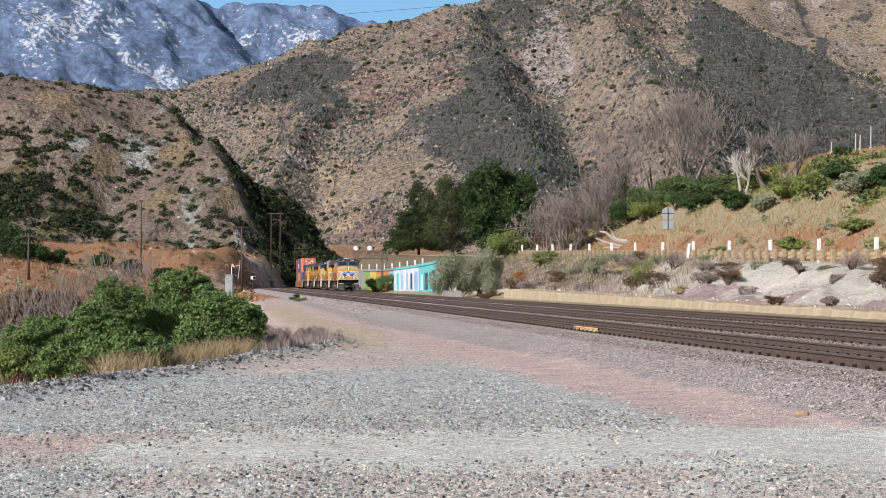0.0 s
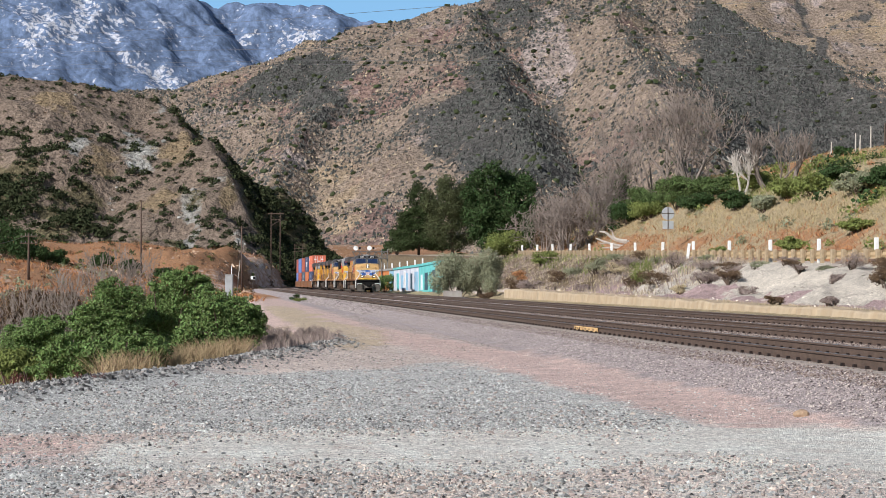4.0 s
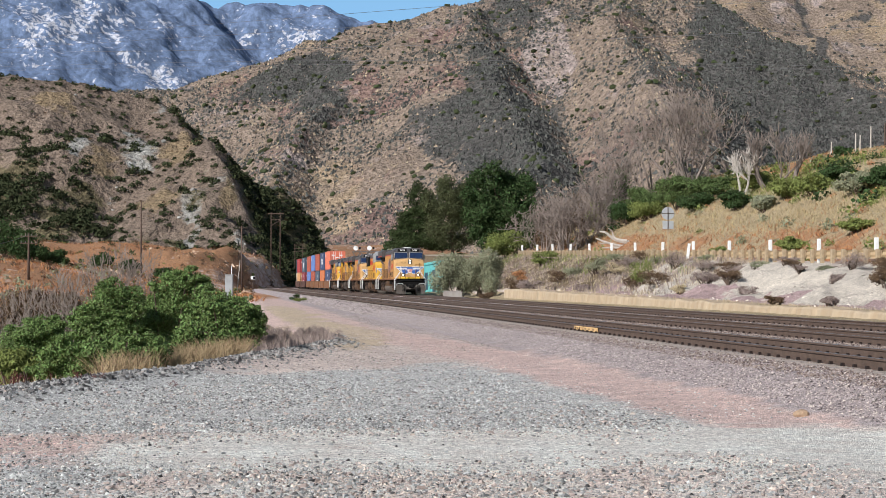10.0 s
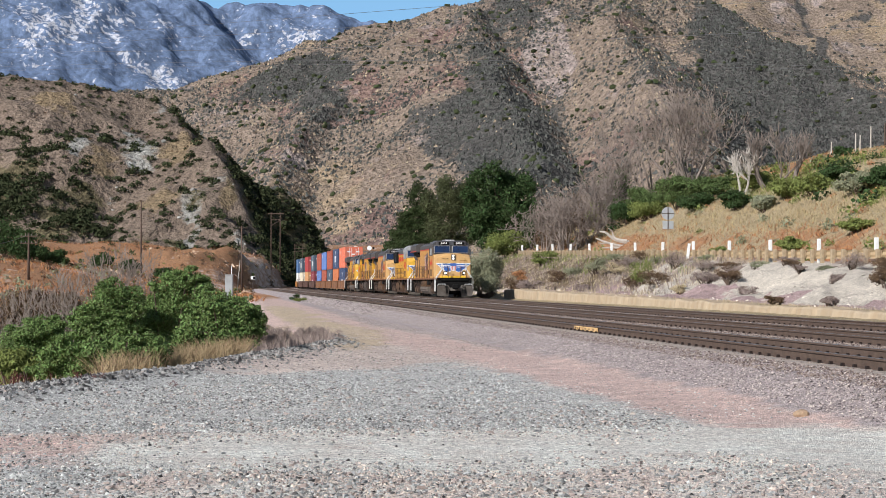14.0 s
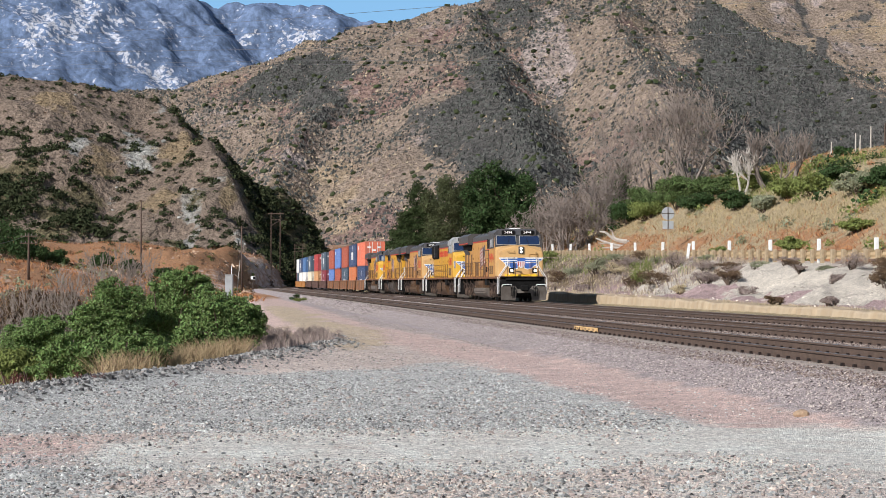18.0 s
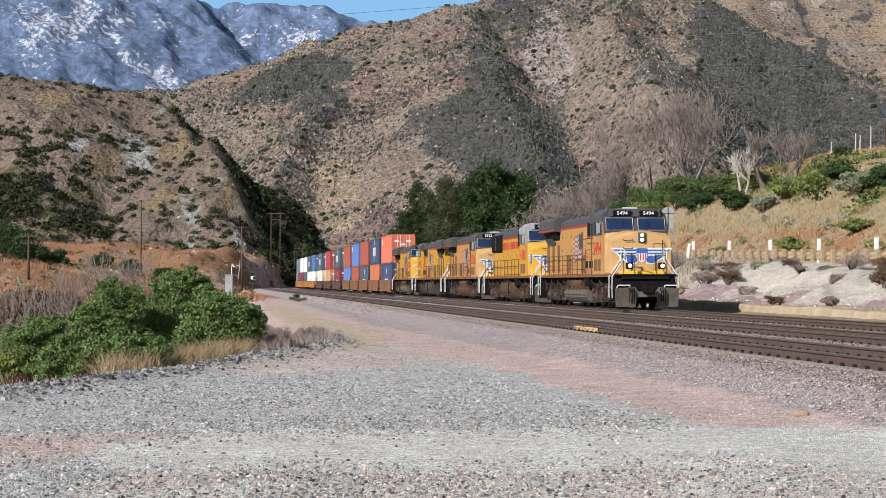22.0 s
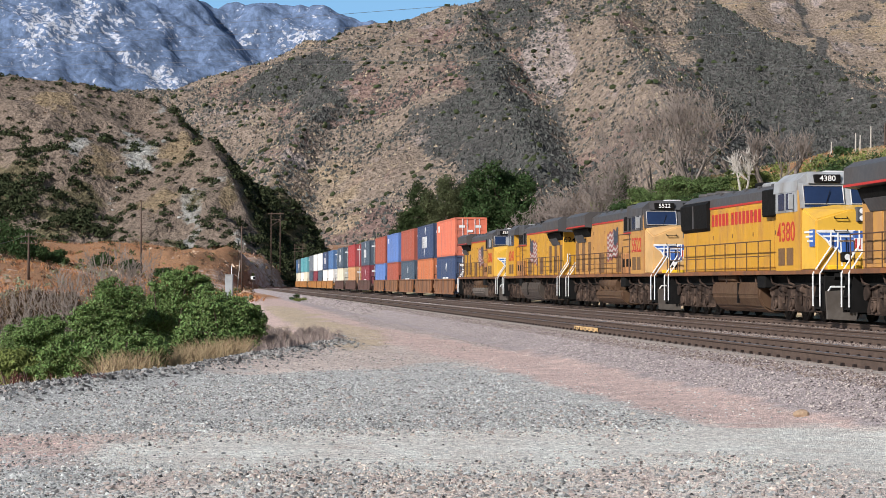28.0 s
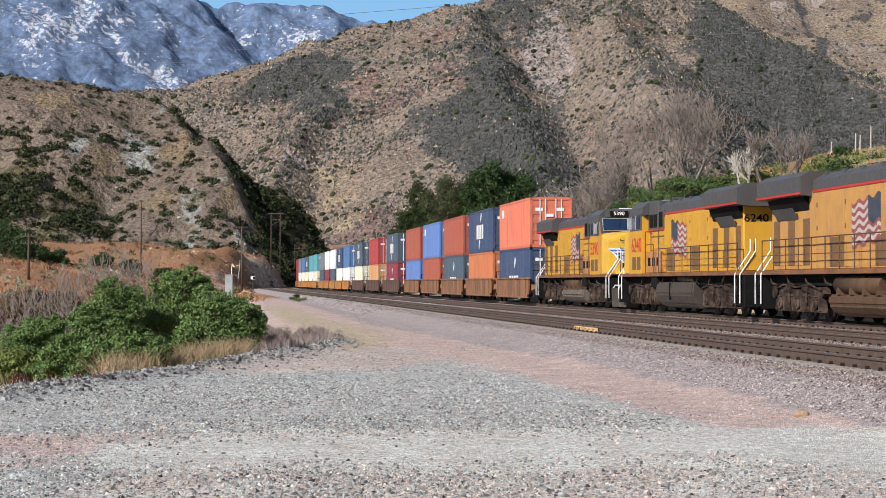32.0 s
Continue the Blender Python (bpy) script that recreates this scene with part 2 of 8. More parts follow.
M_RAIL = mat("rail_steel", (0.115, 0.078, 0.059), 0.6, 0.25, 0.3, 6)
M_RAILTOP = mat("rail_top", (0.34, 0.33, 0.32), 0.4, 0.8, 0.15, 9, bump=0.03)
M_TIE = mat("tie_concrete", (0.34, 0.30, 0.265), 0.9, 0, 0.25, 8, dirt=(0.2, 0.165, 0.14))
M_CLIP = mat("rail_clip", (0.035, 0.024, 0.02), 0.6, 0.6)
M_GROUND = zone_mat("ground_earth", (0.775, 0.65, 0.57), [("greystone", (0.66, 0.65, 0.61)), ("ballast", (0.521, 0.445, 0.428)), ("dirt", (0.81, 0.605, 0.53)), ("pale", (0.95, 0.86, 0.76)), ("tan", (0.739, 0.588, 0.412)), ("drygrass", (0.470, 0.378, 0.231)), ("bank", (0.74, 0.665, 0.56)),
                    ("pink", (0.521, 0.378, 0.361)), ("brush", (0.235, 0.176, 0.109)), ("orange", (0.462, 0.252, 0.134)), ("green", (0.160, 0.160, 0.071))], pebbles=26.0, bump=0.6, speckle_amount=0.15)
# The scrub colour also paints the shade of the sunless flank.
M_HILL_A = zone_mat("near_hill_scrub", (0.195, 0.150, 0.116), [("rock", (0.28, 0.275, 0.25)), ("ochre", (0.225, 0.168, 0.103)), ("scrub", (0.125, 0.105, 0.06))], speckle=0.9, speckle_amount=0.38, bump=0.9, bump_scale=0.5,
                    edge_noise=1.0, edge_scale=0.09, edge_width=0.08)
# Layer colours are cooled a little to stand in for distance haze.
M_HILL_B = zone_mat("main_hill_scrub", (0.262, 0.205, 0.16), [("rust", (0.22, 0.147, 0.124)), ("ochre", (0.325, 0.247, 0.165)), ("bare", (0.335, 0.277, 0.25)), ("scrub", (0.093, 0.089, 0.082))], speckle=0.3, speckle_amount=0.36,
                    bump=1.0, bump_scale=0.15, edge_noise=1.0, edge_scale=0.03)
# The blue in these colours is distance haze, put into the rock.
M_MOUNT = zone_mat("hazy_mountain_rock", (0.116, 0.163, 0.258), [("rock", (0.46, 0.475, 0.52))], speckle=0.09, speckle_amount=0.3, bump=0.25, bump_scale=0.09, edge_noise=1.5, edge_scale=0.10, edge_width=0.06, stretch=(1.0, 1.0, 0.5))


PATH_Y, PATH_Q = [15, 45, 64, 85, 130, 300], [12.3, 12.5, 13.4, 14.2, 13.7, 13.2]       # middle of the worn dirt path


def grey_lobe(x, y):
    """Where the newer grey stone was spread."""
    w = 1.6 * fractal(x, y, 4.0, 3, 151)
    a = smooth(23.6, 25.0, y - 0.1 * x + w) * smooth(46, 40, y + 2 * w)
    return np.clip(a + smooth(-2.0, -3.2, x + 0.5 * w) * smooth(21.5, 20.0, y + 0.4 * w), 0, 1)


# ---- ground: one sheet to the horizon ----
def grown(a, b, first, ratio):
    out, step = [a], first
    while out[-1] < b:
        out.append(out[-1] + step)
        step *= ratio
    return out


def attr(me, key, values):
    a = me.attributes.new(key, "FLOAT", "POINT")
    a.data.foreach_set("value", np.asarray(values, np.float32).ravel())


ys = np.array(sorted([-v for v in grown(12, 600, 6, 1.3)] + list(np.arange(-8, 90, 0.7)) + grown(90, 4700, 0.6, 1.0135)))
qs = np.array(sorted([-v for v in grown(34, 3000, 1.2, 1.10)] + list(np.arange(-33.5, 34, 0.42)) + grown(34, 3000, 1.2, 1.10)))
gy, gq = np.meshgrid(ys, qs, indexing="ij")
gx = track_x(gy) + gq / math.cos(HEADING)
gz = ground_z(gx, gy)
nr, nc = gx.shape
ids = np.arange(nr * nc).reshape(nr, nc)
quads = np.stack([ids[:-1, :-1], ids[:-1, 1:], ids[1:, 1:], ids[1:, :-1]], -1).reshape(-1, 4)
me = mesh_np("ground", np.stack([gx, gy, gz], -1).reshape(-1, 3), quads, [M_GROUND], True)
ge = pad_edge(gy)
path_q = -np.interp(gy, PATH_Y, PATH_Q)
attr(me, "ballast", smooth(path_q + 0.3, path_q + 1.2, gq) * smooth(5.6, 4.4, gq))
dirt_track = np.exp(-((gq + np.interp(gy, PATH_Y, PATH_Q)) / np.interp(gy, [30, 70], [1.15, 1.8])) ** 2) * 0.95
brown = smooth(-1, -5, gx) * smooth(25, 22.5, gy) * smooth(17, 19, gy) * 0.6
attr(me, "dirt", np.clip(dirt_track + brown + 0.75 * smooth(56, 75, gy) * smooth(-14.0, -15, gq) * (gq > ge - 1) * (gy < 420), 0, 1))
attr(me, "pale", np.clip(0.5 * smooth(26.0, 23.0, gy - 0.1 * gx + 1.8 * fractal(gx, gy, 3.5, 3, 151)) * smooth(-5.5, -2.5, gx) * (gq < -11.5) + np.exp(-((gy - 21.8 - 0.15 * gx) / 2.1) ** 2) * smooth(-4.2, -2, gx) * 0.95 + np.exp(-((gq + np.interp(gy, PATH_Y, PATH_Q) + 1.5) / 0.7) ** 2) * smooth(75, 55, gy) * smooth(20, 30, gy) * 0.4, 0, 1))
attr(me, "greystone", grey_lobe(gx, gy) * smooth(ge - 0.2, ge + 0.8, gq) * smooth(path_q - 0.2, path_q - 1.2, gq) * 0.78)
attr(me, "tan", 0.85 * smooth(48, 58, gy) * smooth(190, 120, gy) * smooth(-1.0, 0.2, gq - ge) * smooth(3.2, 1.2, gq - ge + 0.8 * fractal(gx, gy, 7, 3, 47)))
attr(me, "brush", np.clip(smooth(7.4, 9.0, gq) * smooth(17, 15.6, gq) * smooth(128, 165, gy) * 0.9 + (gq < ge - 1.0) * smooth(55, 75, gy) * smooth(260, 190, gy), 0, 1))
attr(me, "drygrass", np.clip(smooth(4.2, 5.0, gq) * smooth(8.0, 6.6, gq) + smooth(19, 22, gq) * 0.95 + (gq < ge - 0.5) * smooth(110, 60, gy) * 0.9, 0, 1))
attr(me, "bank", smooth(7.2, 8.4, gq) * smooth(17, 15.6, gq) * smooth(260, 130, gy))
attr(me, "pink", smooth(6.6, 7.4, gq) * smooth(10.2, 8.4, gq + 2.2 * fractal(gx, gy, 3, 3, 44)) * smooth(230, 120, gy) * 0.9)
attr(me, "orange", np.clip(smooth(190, 260, gy) * (gq < -11.5) * (gq > -220) * (0.72 + 0.3 * fractal(gx, gy, 16, 4, 37)) + (0.75 * smooth(20, 21.5, gq) * smooth(26.5, 24, gq) + 0.6 * smooth(37, 43, gq)) * (0.6 + 0.5 * fractal(gx, gy, 7, 3, 35)), 0, 1))
attr(me, "green", np.clip(smooth(29, 34, gq) * smooth(43, 38, gq) * smooth(-0.3, 0.3, fractal(gx, gy, 9, 4, 39)) * 0.7 + (gq < ge - 3) * smooth(190, 130, gy) * 0.55, 0, 1))
tagged(new("ground", me), "gravel, packed dirt and dry grass ground of the pass", "ground", kind="structure")


# ---- hills ----
def ridge_height(x, y, ridges, slope, sharp=0.0):
    """Highest of several crests, each a polyline of (x, y, z), with even flanks."""
    best = np.full(x.shape, -1e9)
    for pts, k in ridges:
        for (ax, ay, az), (bx, by, bz) in zip(pts[:-1], pts[1:]):
            dx, dy = bx - ax, by - ay
            t = np.clip(((x - ax) * dx + (y - ay) * dy) / (dx * dx + dy * dy), 0, 1)
            d = np.hypot(x - ax - t * dx, y - ay - t * dy)
            d = np.sqrt(d * d + (sharp * az * 0.1) ** 2) - sharp * az * 0.1
            side = dx * (y - ay) - dy * (x - ax)
            kk = np.where(t >= 1, max(k), np.where(side > 0, k[0], k[1])) if isinstance(k, tuple) else k
            h = az + (bz - az) * t - d * slope * kk
            best = np.maximum(best, h)
    return best


def hill(name, x0, x1, y0, y1, n, m, ridges, slope, rough, size, material, layers, label, sharp=0.0, seed=0, floor=-12, warp=0.22, toe=None):
    xs, yy = np.linspace(x0, x1, n), np.linspace(y0, y1, m)
    hx, hy = np.meshgrid(xs, yy, indexing="xy")
    wx = hx + size * warp * fractal(hx, hy, size * 0.8, 3, seed + 50)
    wy = hy + size * warp * fractal(hx, hy, size * 0.8, 3, seed + 60)
    hz = ridge_height(wx, wy, ridges, slope, sharp)
    amp = rough * np.clip(hz / 40 + 0.4, 0.2, 1.0)
    f1 = fractal(hx, hy, size, 6, seed, 0.52)
    hz = np.maximum(hz + amp * f1 - amp * 0.8 * np.abs(fractal(hx, hy, size * 0.55, 5, seed + 9)), floor)
    if toe:
        hz = np.maximum(hz - toe(hx, hy), floor)
    i = np.arange(n * m).reshape(m, n)
    f = np.stack([i[:-1, :-1], i[:-1, 1:], i[1:, 1:], i[1:, :-1]], -1).reshape(-1, 4)
    me = mesh_np(name, np.stack([hx, hy, hz], -1).reshape(-1, 3), f, [material], True)
    for key, fun in layers:
        attr(me, key, fun(hx, hy, hz))
    ob = tagged(new(name, me), label, "hill", kind="structure")
    return ob, hx, hy, hz


def patch(x, y, outline, soft=8.0, ragged=10.0, seed=0):
    """1 inside a plan outline, 0 outside, with a soft and ragged edge."""
    px = x + ragged * fractal(x, y, ragged * 3, 4, seed)
    py = y + ragged * fractal(x, y, ragged * 3, 4, seed + 5)
    inside = np.zeros(np.shape(x), bool)
    near = np.full(np.shape(x), 1e9)
    for (ax, ay), (bx, by) in zip(outline, outline[1:] + outline[:1]):
        cross = (ay > py) != (by > py)
        inside ^= cross & (px < (bx - ax) * (py - ay) / (by - ay + 1e-9) + ax)
        t = np.clip(((px - ax) * (bx - ax) + (py - ay) * (by - ay)) / ((bx - ax) ** 2 + (by - ay) ** 2 + 1e-9), 0, 1)
        near = np.minimum(near, np.hypot(px - ax - t * (bx - ax), py - ay - t * (by - ay)))
    return smooth(-soft, soft, np.where(inside, near, -near))


def spots(x, y, rows):
    """Soft round spots from rows of (x, y, radius along x, radius along y)."""
    out = np.zeros(np.shape(x))
    for cx, cy, rx, ry in rows:
        out = np.maximum(out, np.exp(-((x - cx) / rx) ** 2 - ((y - cy) / ry) ** 2))
    return out


ROCK_SPOTS = [(-112, 598, 4, 9), (-101, 612, 7, 10), (-92, 602, 7, 14), (-70, 576, 7, 11), (-72, 563, 5, 10), (-97, 582, 4, 7), (-72, 546, 6, 12), (-56, 545, 3.5, 15), (-122, 624, 6, 8)]
OCHRE_SPOTS = [(-103, 593, 6, 9), (-80, 604, 8, 16), (-84, 574, 9, 16), (-62, 568, 4, 12), (-121, 622, 12, 10)]
SPUR = [(-91, 640), (-69.7, 600), (-55.9, 565), (-47, 530), (-43, 510)]
# Last scrub term darkens the flank turned from the sun: shade put into colour.
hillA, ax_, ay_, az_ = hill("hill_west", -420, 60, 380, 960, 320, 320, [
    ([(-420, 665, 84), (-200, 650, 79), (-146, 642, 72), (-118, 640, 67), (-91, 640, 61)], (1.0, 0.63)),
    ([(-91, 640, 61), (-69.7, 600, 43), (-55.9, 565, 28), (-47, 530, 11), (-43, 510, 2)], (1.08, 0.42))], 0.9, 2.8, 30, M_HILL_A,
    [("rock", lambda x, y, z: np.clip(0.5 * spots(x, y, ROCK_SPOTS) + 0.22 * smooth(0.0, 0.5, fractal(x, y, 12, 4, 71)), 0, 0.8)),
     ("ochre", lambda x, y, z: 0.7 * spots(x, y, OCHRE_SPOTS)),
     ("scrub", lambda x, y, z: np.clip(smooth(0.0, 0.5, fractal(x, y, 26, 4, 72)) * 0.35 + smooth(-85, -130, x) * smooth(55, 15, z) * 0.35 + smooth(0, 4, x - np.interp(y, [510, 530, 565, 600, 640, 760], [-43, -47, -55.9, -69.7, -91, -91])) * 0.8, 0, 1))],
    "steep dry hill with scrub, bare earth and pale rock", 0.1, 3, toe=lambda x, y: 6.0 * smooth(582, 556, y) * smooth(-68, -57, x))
# plan outlines of the dense dark chaparral with flank shade put into its colour, the bare gully wall, the ochre spur
# with its sunlit look painted in, and the rusty patches
DARK = [[(-175, 1665), (-135, 1665), (-87, 1655), (-77, 1553), (-69, 1517), (-79, 1488), (-93, 1451), (-101, 1477), (-124, 1575), (-152, 1611)],
        [(8, 1651), (37, 1700), (75, 1700), (79, 1615), (43, 1571), (16, 1575)],
        [(16, 1528), (43, 1568), (56, 1477), (68, 1430), (84, 1419), (68, 1339), (87, 1332), (74, 1191), (52, 1100), (24, 1249), (2, 1308), (-4, 1368), (9, 1430)],
        [(204, 1660), (249, 1660), (285, 1525), (325, 1445), (330, 1390), (260, 1250), (202, 1180), (160, 1100), (192, 1368), (203, 1495), (204, 1557)]]
GULLY_WALL = [(80, 1640), (96, 1640), (104, 1542), (99, 1477), (79, 1444), (71, 1528), (59, 1557), (66, 1580)]
OCHRE_SPUR = [(-60, 1437), (-77, 1448), (-104, 1372), (-122, 1328), (-102, 1245), (-84, 1200), (-51, 1180), (-36, 1317), (-45, 1372)]
RUSTY = [[(-85, 1611), (-61, 1586), (-41, 1535), (-59, 1528), (-80, 1546)], [(-189, 1691), (-132, 1611), (-125, 1557), (-177, 1600)], [(103, 1398), (116, 1343), (103, 1296), (92, 1363)], [(-73, 1260), (-30, 1262), (-10, 1100), (-68, 1120)]]


def dark_slope(x, y, z):
    """Where the main slope is coloured dark: dense chaparral, plus painted shade of the gully side and east flank."""
    full = np.max([patch(x, y, o, 20, 14, 85 + 3 * k) * w for k, (o, w) in enumerate(zip(DARK, (0.78, 0.55, 0.8, 0.86)))], axis=0)
    return np.clip(full + 0.32 * smooth(0.05, 0.5, fractal(x, y, 70, 4, 82)) * smooth(30, 110, z), 0, 0.9)


hillB, bx_, by_, bz_ = hill("hill_north", -620, 760, 820, 2050, 400, 340, [
    ([(-620, 1850, 135), (-400, 1800, 160), (-243, 1750, 180), (-168, 1750, 198), (-71, 1720, 228), (42, 1700, 248), (152, 1680, 258), (215, 1650, 242), (274, 1550, 190), (327, 1450, 143), (380, 1330, 95), (430, 1200, 50)], (0.9, 0.85)),
    ([(20, 1650, 236), (40, 1500, 174), (52, 1350, 118), (54, 1200, 76), (48, 1000, 32), (42, 900, 6)], (1.1, 0.7)),
    ([(140, 1650, 252), (144, 1450, 177), (142, 1250, 113), (126, 1050, 60), (108, 900, 28)], (1.2, 1.5)),
    ([(-71, 1720, 228), (-100, 1520, 140), (-112, 1350, 80), (-110, 1200, 35), (-105, 1080, 6)], (1.1, 0.75)),
    ([(-168, 1750, 198), (-190, 1560, 120), (-205, 1400, 60), (-210, 1250, 15)], (1.1, 0.8))], 0.62, 5.0, 95, M_HILL_B,
    [("rust", lambda x, y, z: np.clip(smooth(0.15, 0.6, fractal(x, y, 60, 3, 81)) * 0.55 + 0.7 * np.max([patch(x, y, o, 8, 9, 181 + k) for k, o in enumerate(RUSTY)], axis=0), 0, 1)),
     ("ochre", lambda x, y, z: np.clip(0.52 * patch(x, y, OCHRE_SPUR, 18, 14, 191) + 0.3 * smooth(0.2, 0.6, fractal(x, y, 45, 4, 192)), 0, 1)),
     ("bare", lambda x, y, z: np.clip(0.75 * patch(x, y, GULLY_WALL, 5, 5, 193) + 0.4 * smooth(0.25, 0.6, fractal(x, y, 38, 4, 194)), 0, 1)),
     ("scrub", dark_slope)],
    "broad chaparral mountainside in tan, rust and dark olive", 0.25, 23, warp=0.12)
# The narrow scrub strip draws a dark gully in colour only.
hillD, dx_, dy_, dz_ = hill("hill_north_east", 180, 1300, 2120, 3000, 160, 120, [
    ([(330, 2720, 455), (520, 2680, 500), (800, 2650, 540), (1100, 2700, 560), (1400, 2700, 560)], 1.0), ([(520, 2680, 500), (560, 2450, 360), (590, 2320, 290)], 1.0)], 0.6, 14, 150, M_HILL_B,
    [("rust", lambda x, y, z: smooth(0.15, 0.6, fractal(x, y, 90, 3, 91)) * 0.3), ("ochre", lambda x, y, z: 0.45 + 0 * x), ("bare", lambda x, y, z: 0.45 * smooth(0, 0.4, fractal(x, y, 60, 4, 96))),
     ("scrub", lambda x, y, z: np.clip(smooth(0.1, 0.6, fractal(x, y, 70, 4, 92)) * 0.6 + 0.8 * np.exp(-((x - 449 - 4 * fractal(x, y, 40, 3, 93)) / 9) ** 2), 0, 0.85))],
    "tan hillside far up the canyon", 0.2, 43)
CLIFFS = [(-725, 3560, 45, 110), (-676, 3640, 42, 130), (-600, 3560, 48, 110), (-550, 3680, 46, 90), (-510, 3500, 45, 80), (-640, 3780, 70, 50), (-395, 3830, 60, 45), (-345, 3770, 38, 40), (-265, 3830, 45, 45), (-190, 3770, 60, 50), (-130, 3760, 40, 40)]
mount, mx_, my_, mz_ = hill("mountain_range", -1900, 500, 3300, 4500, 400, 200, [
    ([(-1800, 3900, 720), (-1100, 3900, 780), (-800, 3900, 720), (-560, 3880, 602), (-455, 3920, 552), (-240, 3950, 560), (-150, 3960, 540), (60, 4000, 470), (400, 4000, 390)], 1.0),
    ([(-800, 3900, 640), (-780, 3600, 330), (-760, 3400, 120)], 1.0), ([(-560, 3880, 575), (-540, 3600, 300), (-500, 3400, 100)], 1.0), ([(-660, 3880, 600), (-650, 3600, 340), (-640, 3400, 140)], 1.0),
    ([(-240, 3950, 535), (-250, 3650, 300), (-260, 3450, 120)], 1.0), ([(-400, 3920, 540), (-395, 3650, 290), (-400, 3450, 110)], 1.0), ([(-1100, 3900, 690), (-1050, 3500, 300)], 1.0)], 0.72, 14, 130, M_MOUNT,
    [("rock", lambda x, y, z: np.clip(0.62 * spots(x, y, CLIFFS) * smooth(-0.35, 0.3, fractal(x, y, 70, 4, 98)) + 0.17 * smooth(-0.2, 0.5, fractal(x, y, 60, 4, 97)), 0, 0.54))], "granite mountain range, distance haze in its blue-grey colour, with pale rock faces", 0.0, 63)

# plain sky far behind the ranges
sky_mat = bpy.data.materials.new("clear_sky")
sky_mat.use_nodes = True
sn = sky_mat.node_tree.nodes
em = sn.new("ShaderNodeEmission")
em.inputs["Color"].default_value, em.inputs["Strength"].default_value = (0.29, 0.58, 0.93, 1), 0.85
sky_mat.node_tree.links.new(em.outputs[0], sn["Material Output"].inputs["Surface"])
me = mesh_np("sky_backdrop", [(-2600, 4850, -50), (2600, 4850, -50), (2600, 4850, 1400), (-2600, 4850, 1400)], [(0, 1, 2, 3)], [sky_mat])
tagged(new("sky_backdrop", me), "clear pale blue sky behind the mountains", "sky", kind="structure")

# ---- tracks ----
RAIL_SECTION = [(-0.075, -0.185), (0.075, -0.185), (0.075, -0.172), (0.012, -0.15), (0.010, -0.045), (0.037, -0.034), (0.037, -0.004), (0.03, 0.0), (-0.03, 0.0),
                (-0.037, -0.004), (-0.037, -0.034), (-0.010, -0.045), (-0.012, -0.15), (-0.075, -0.172)]


def swept(name, section, q, stations, mats, top=None, dz=0.0):
    n = len(section)
    V = []
    for s in stations:
        x, y, a = on_track(s, q)
        c, sn = math.cos(a), math.sin(a)
        V.append([(x + u * c, y + u * sn, w + dz) for u, w in section])
    V = np.array(V).reshape(-1, 3)
    m = len(stations)
    k = np.arange(n)
    F = np.concatenate([np.stack([j * n + k, j * n + (k + 1) % n, (j + 1) * n + (k + 1) % n, (j + 1) * n + k], -1) for j in range(m - 1)])
    idx = np.tile([(1 if top and i in top else 0) for i in range(n)], m - 1)
    return mesh_np(name, V, F, mats, False, idx)


def tie_mesh():
    bm = B()
    prism(bm, [(-1.3, -0.42), (1.3, -0.42), (1.3, -0.20), (1.25, -0.175), (-1.25, -0.175), (-1.3, -0.20)], -0.12, 0.12)
    me = bpy.data.meshes.new("tie")
    bm.to_mesh(me)
    bm.free()
    me.materials.append(M_TIE)
    return me


TIE = tie_mesh()
stations = list(np.arange(-60, 330, 30.0)) + list(np.arange(330, 700, 8.0))
CLIP_BOX = np.array([(-.5, -.5, 0), (.5, -.5, 0), (.5, .5, 0), (-.5, .5, 0), (-.35, -.4, 1), (.35, -.4, 1), (.35, .4, 1), (-.35, .4, 1)])
BOX_F = np.array([(0, 3, 2, 1), (4, 5, 6, 7), (0, 1, 5, 4), (1, 2, 6, 5), (2, 3, 7, 6), (3, 0, 4, 7)])
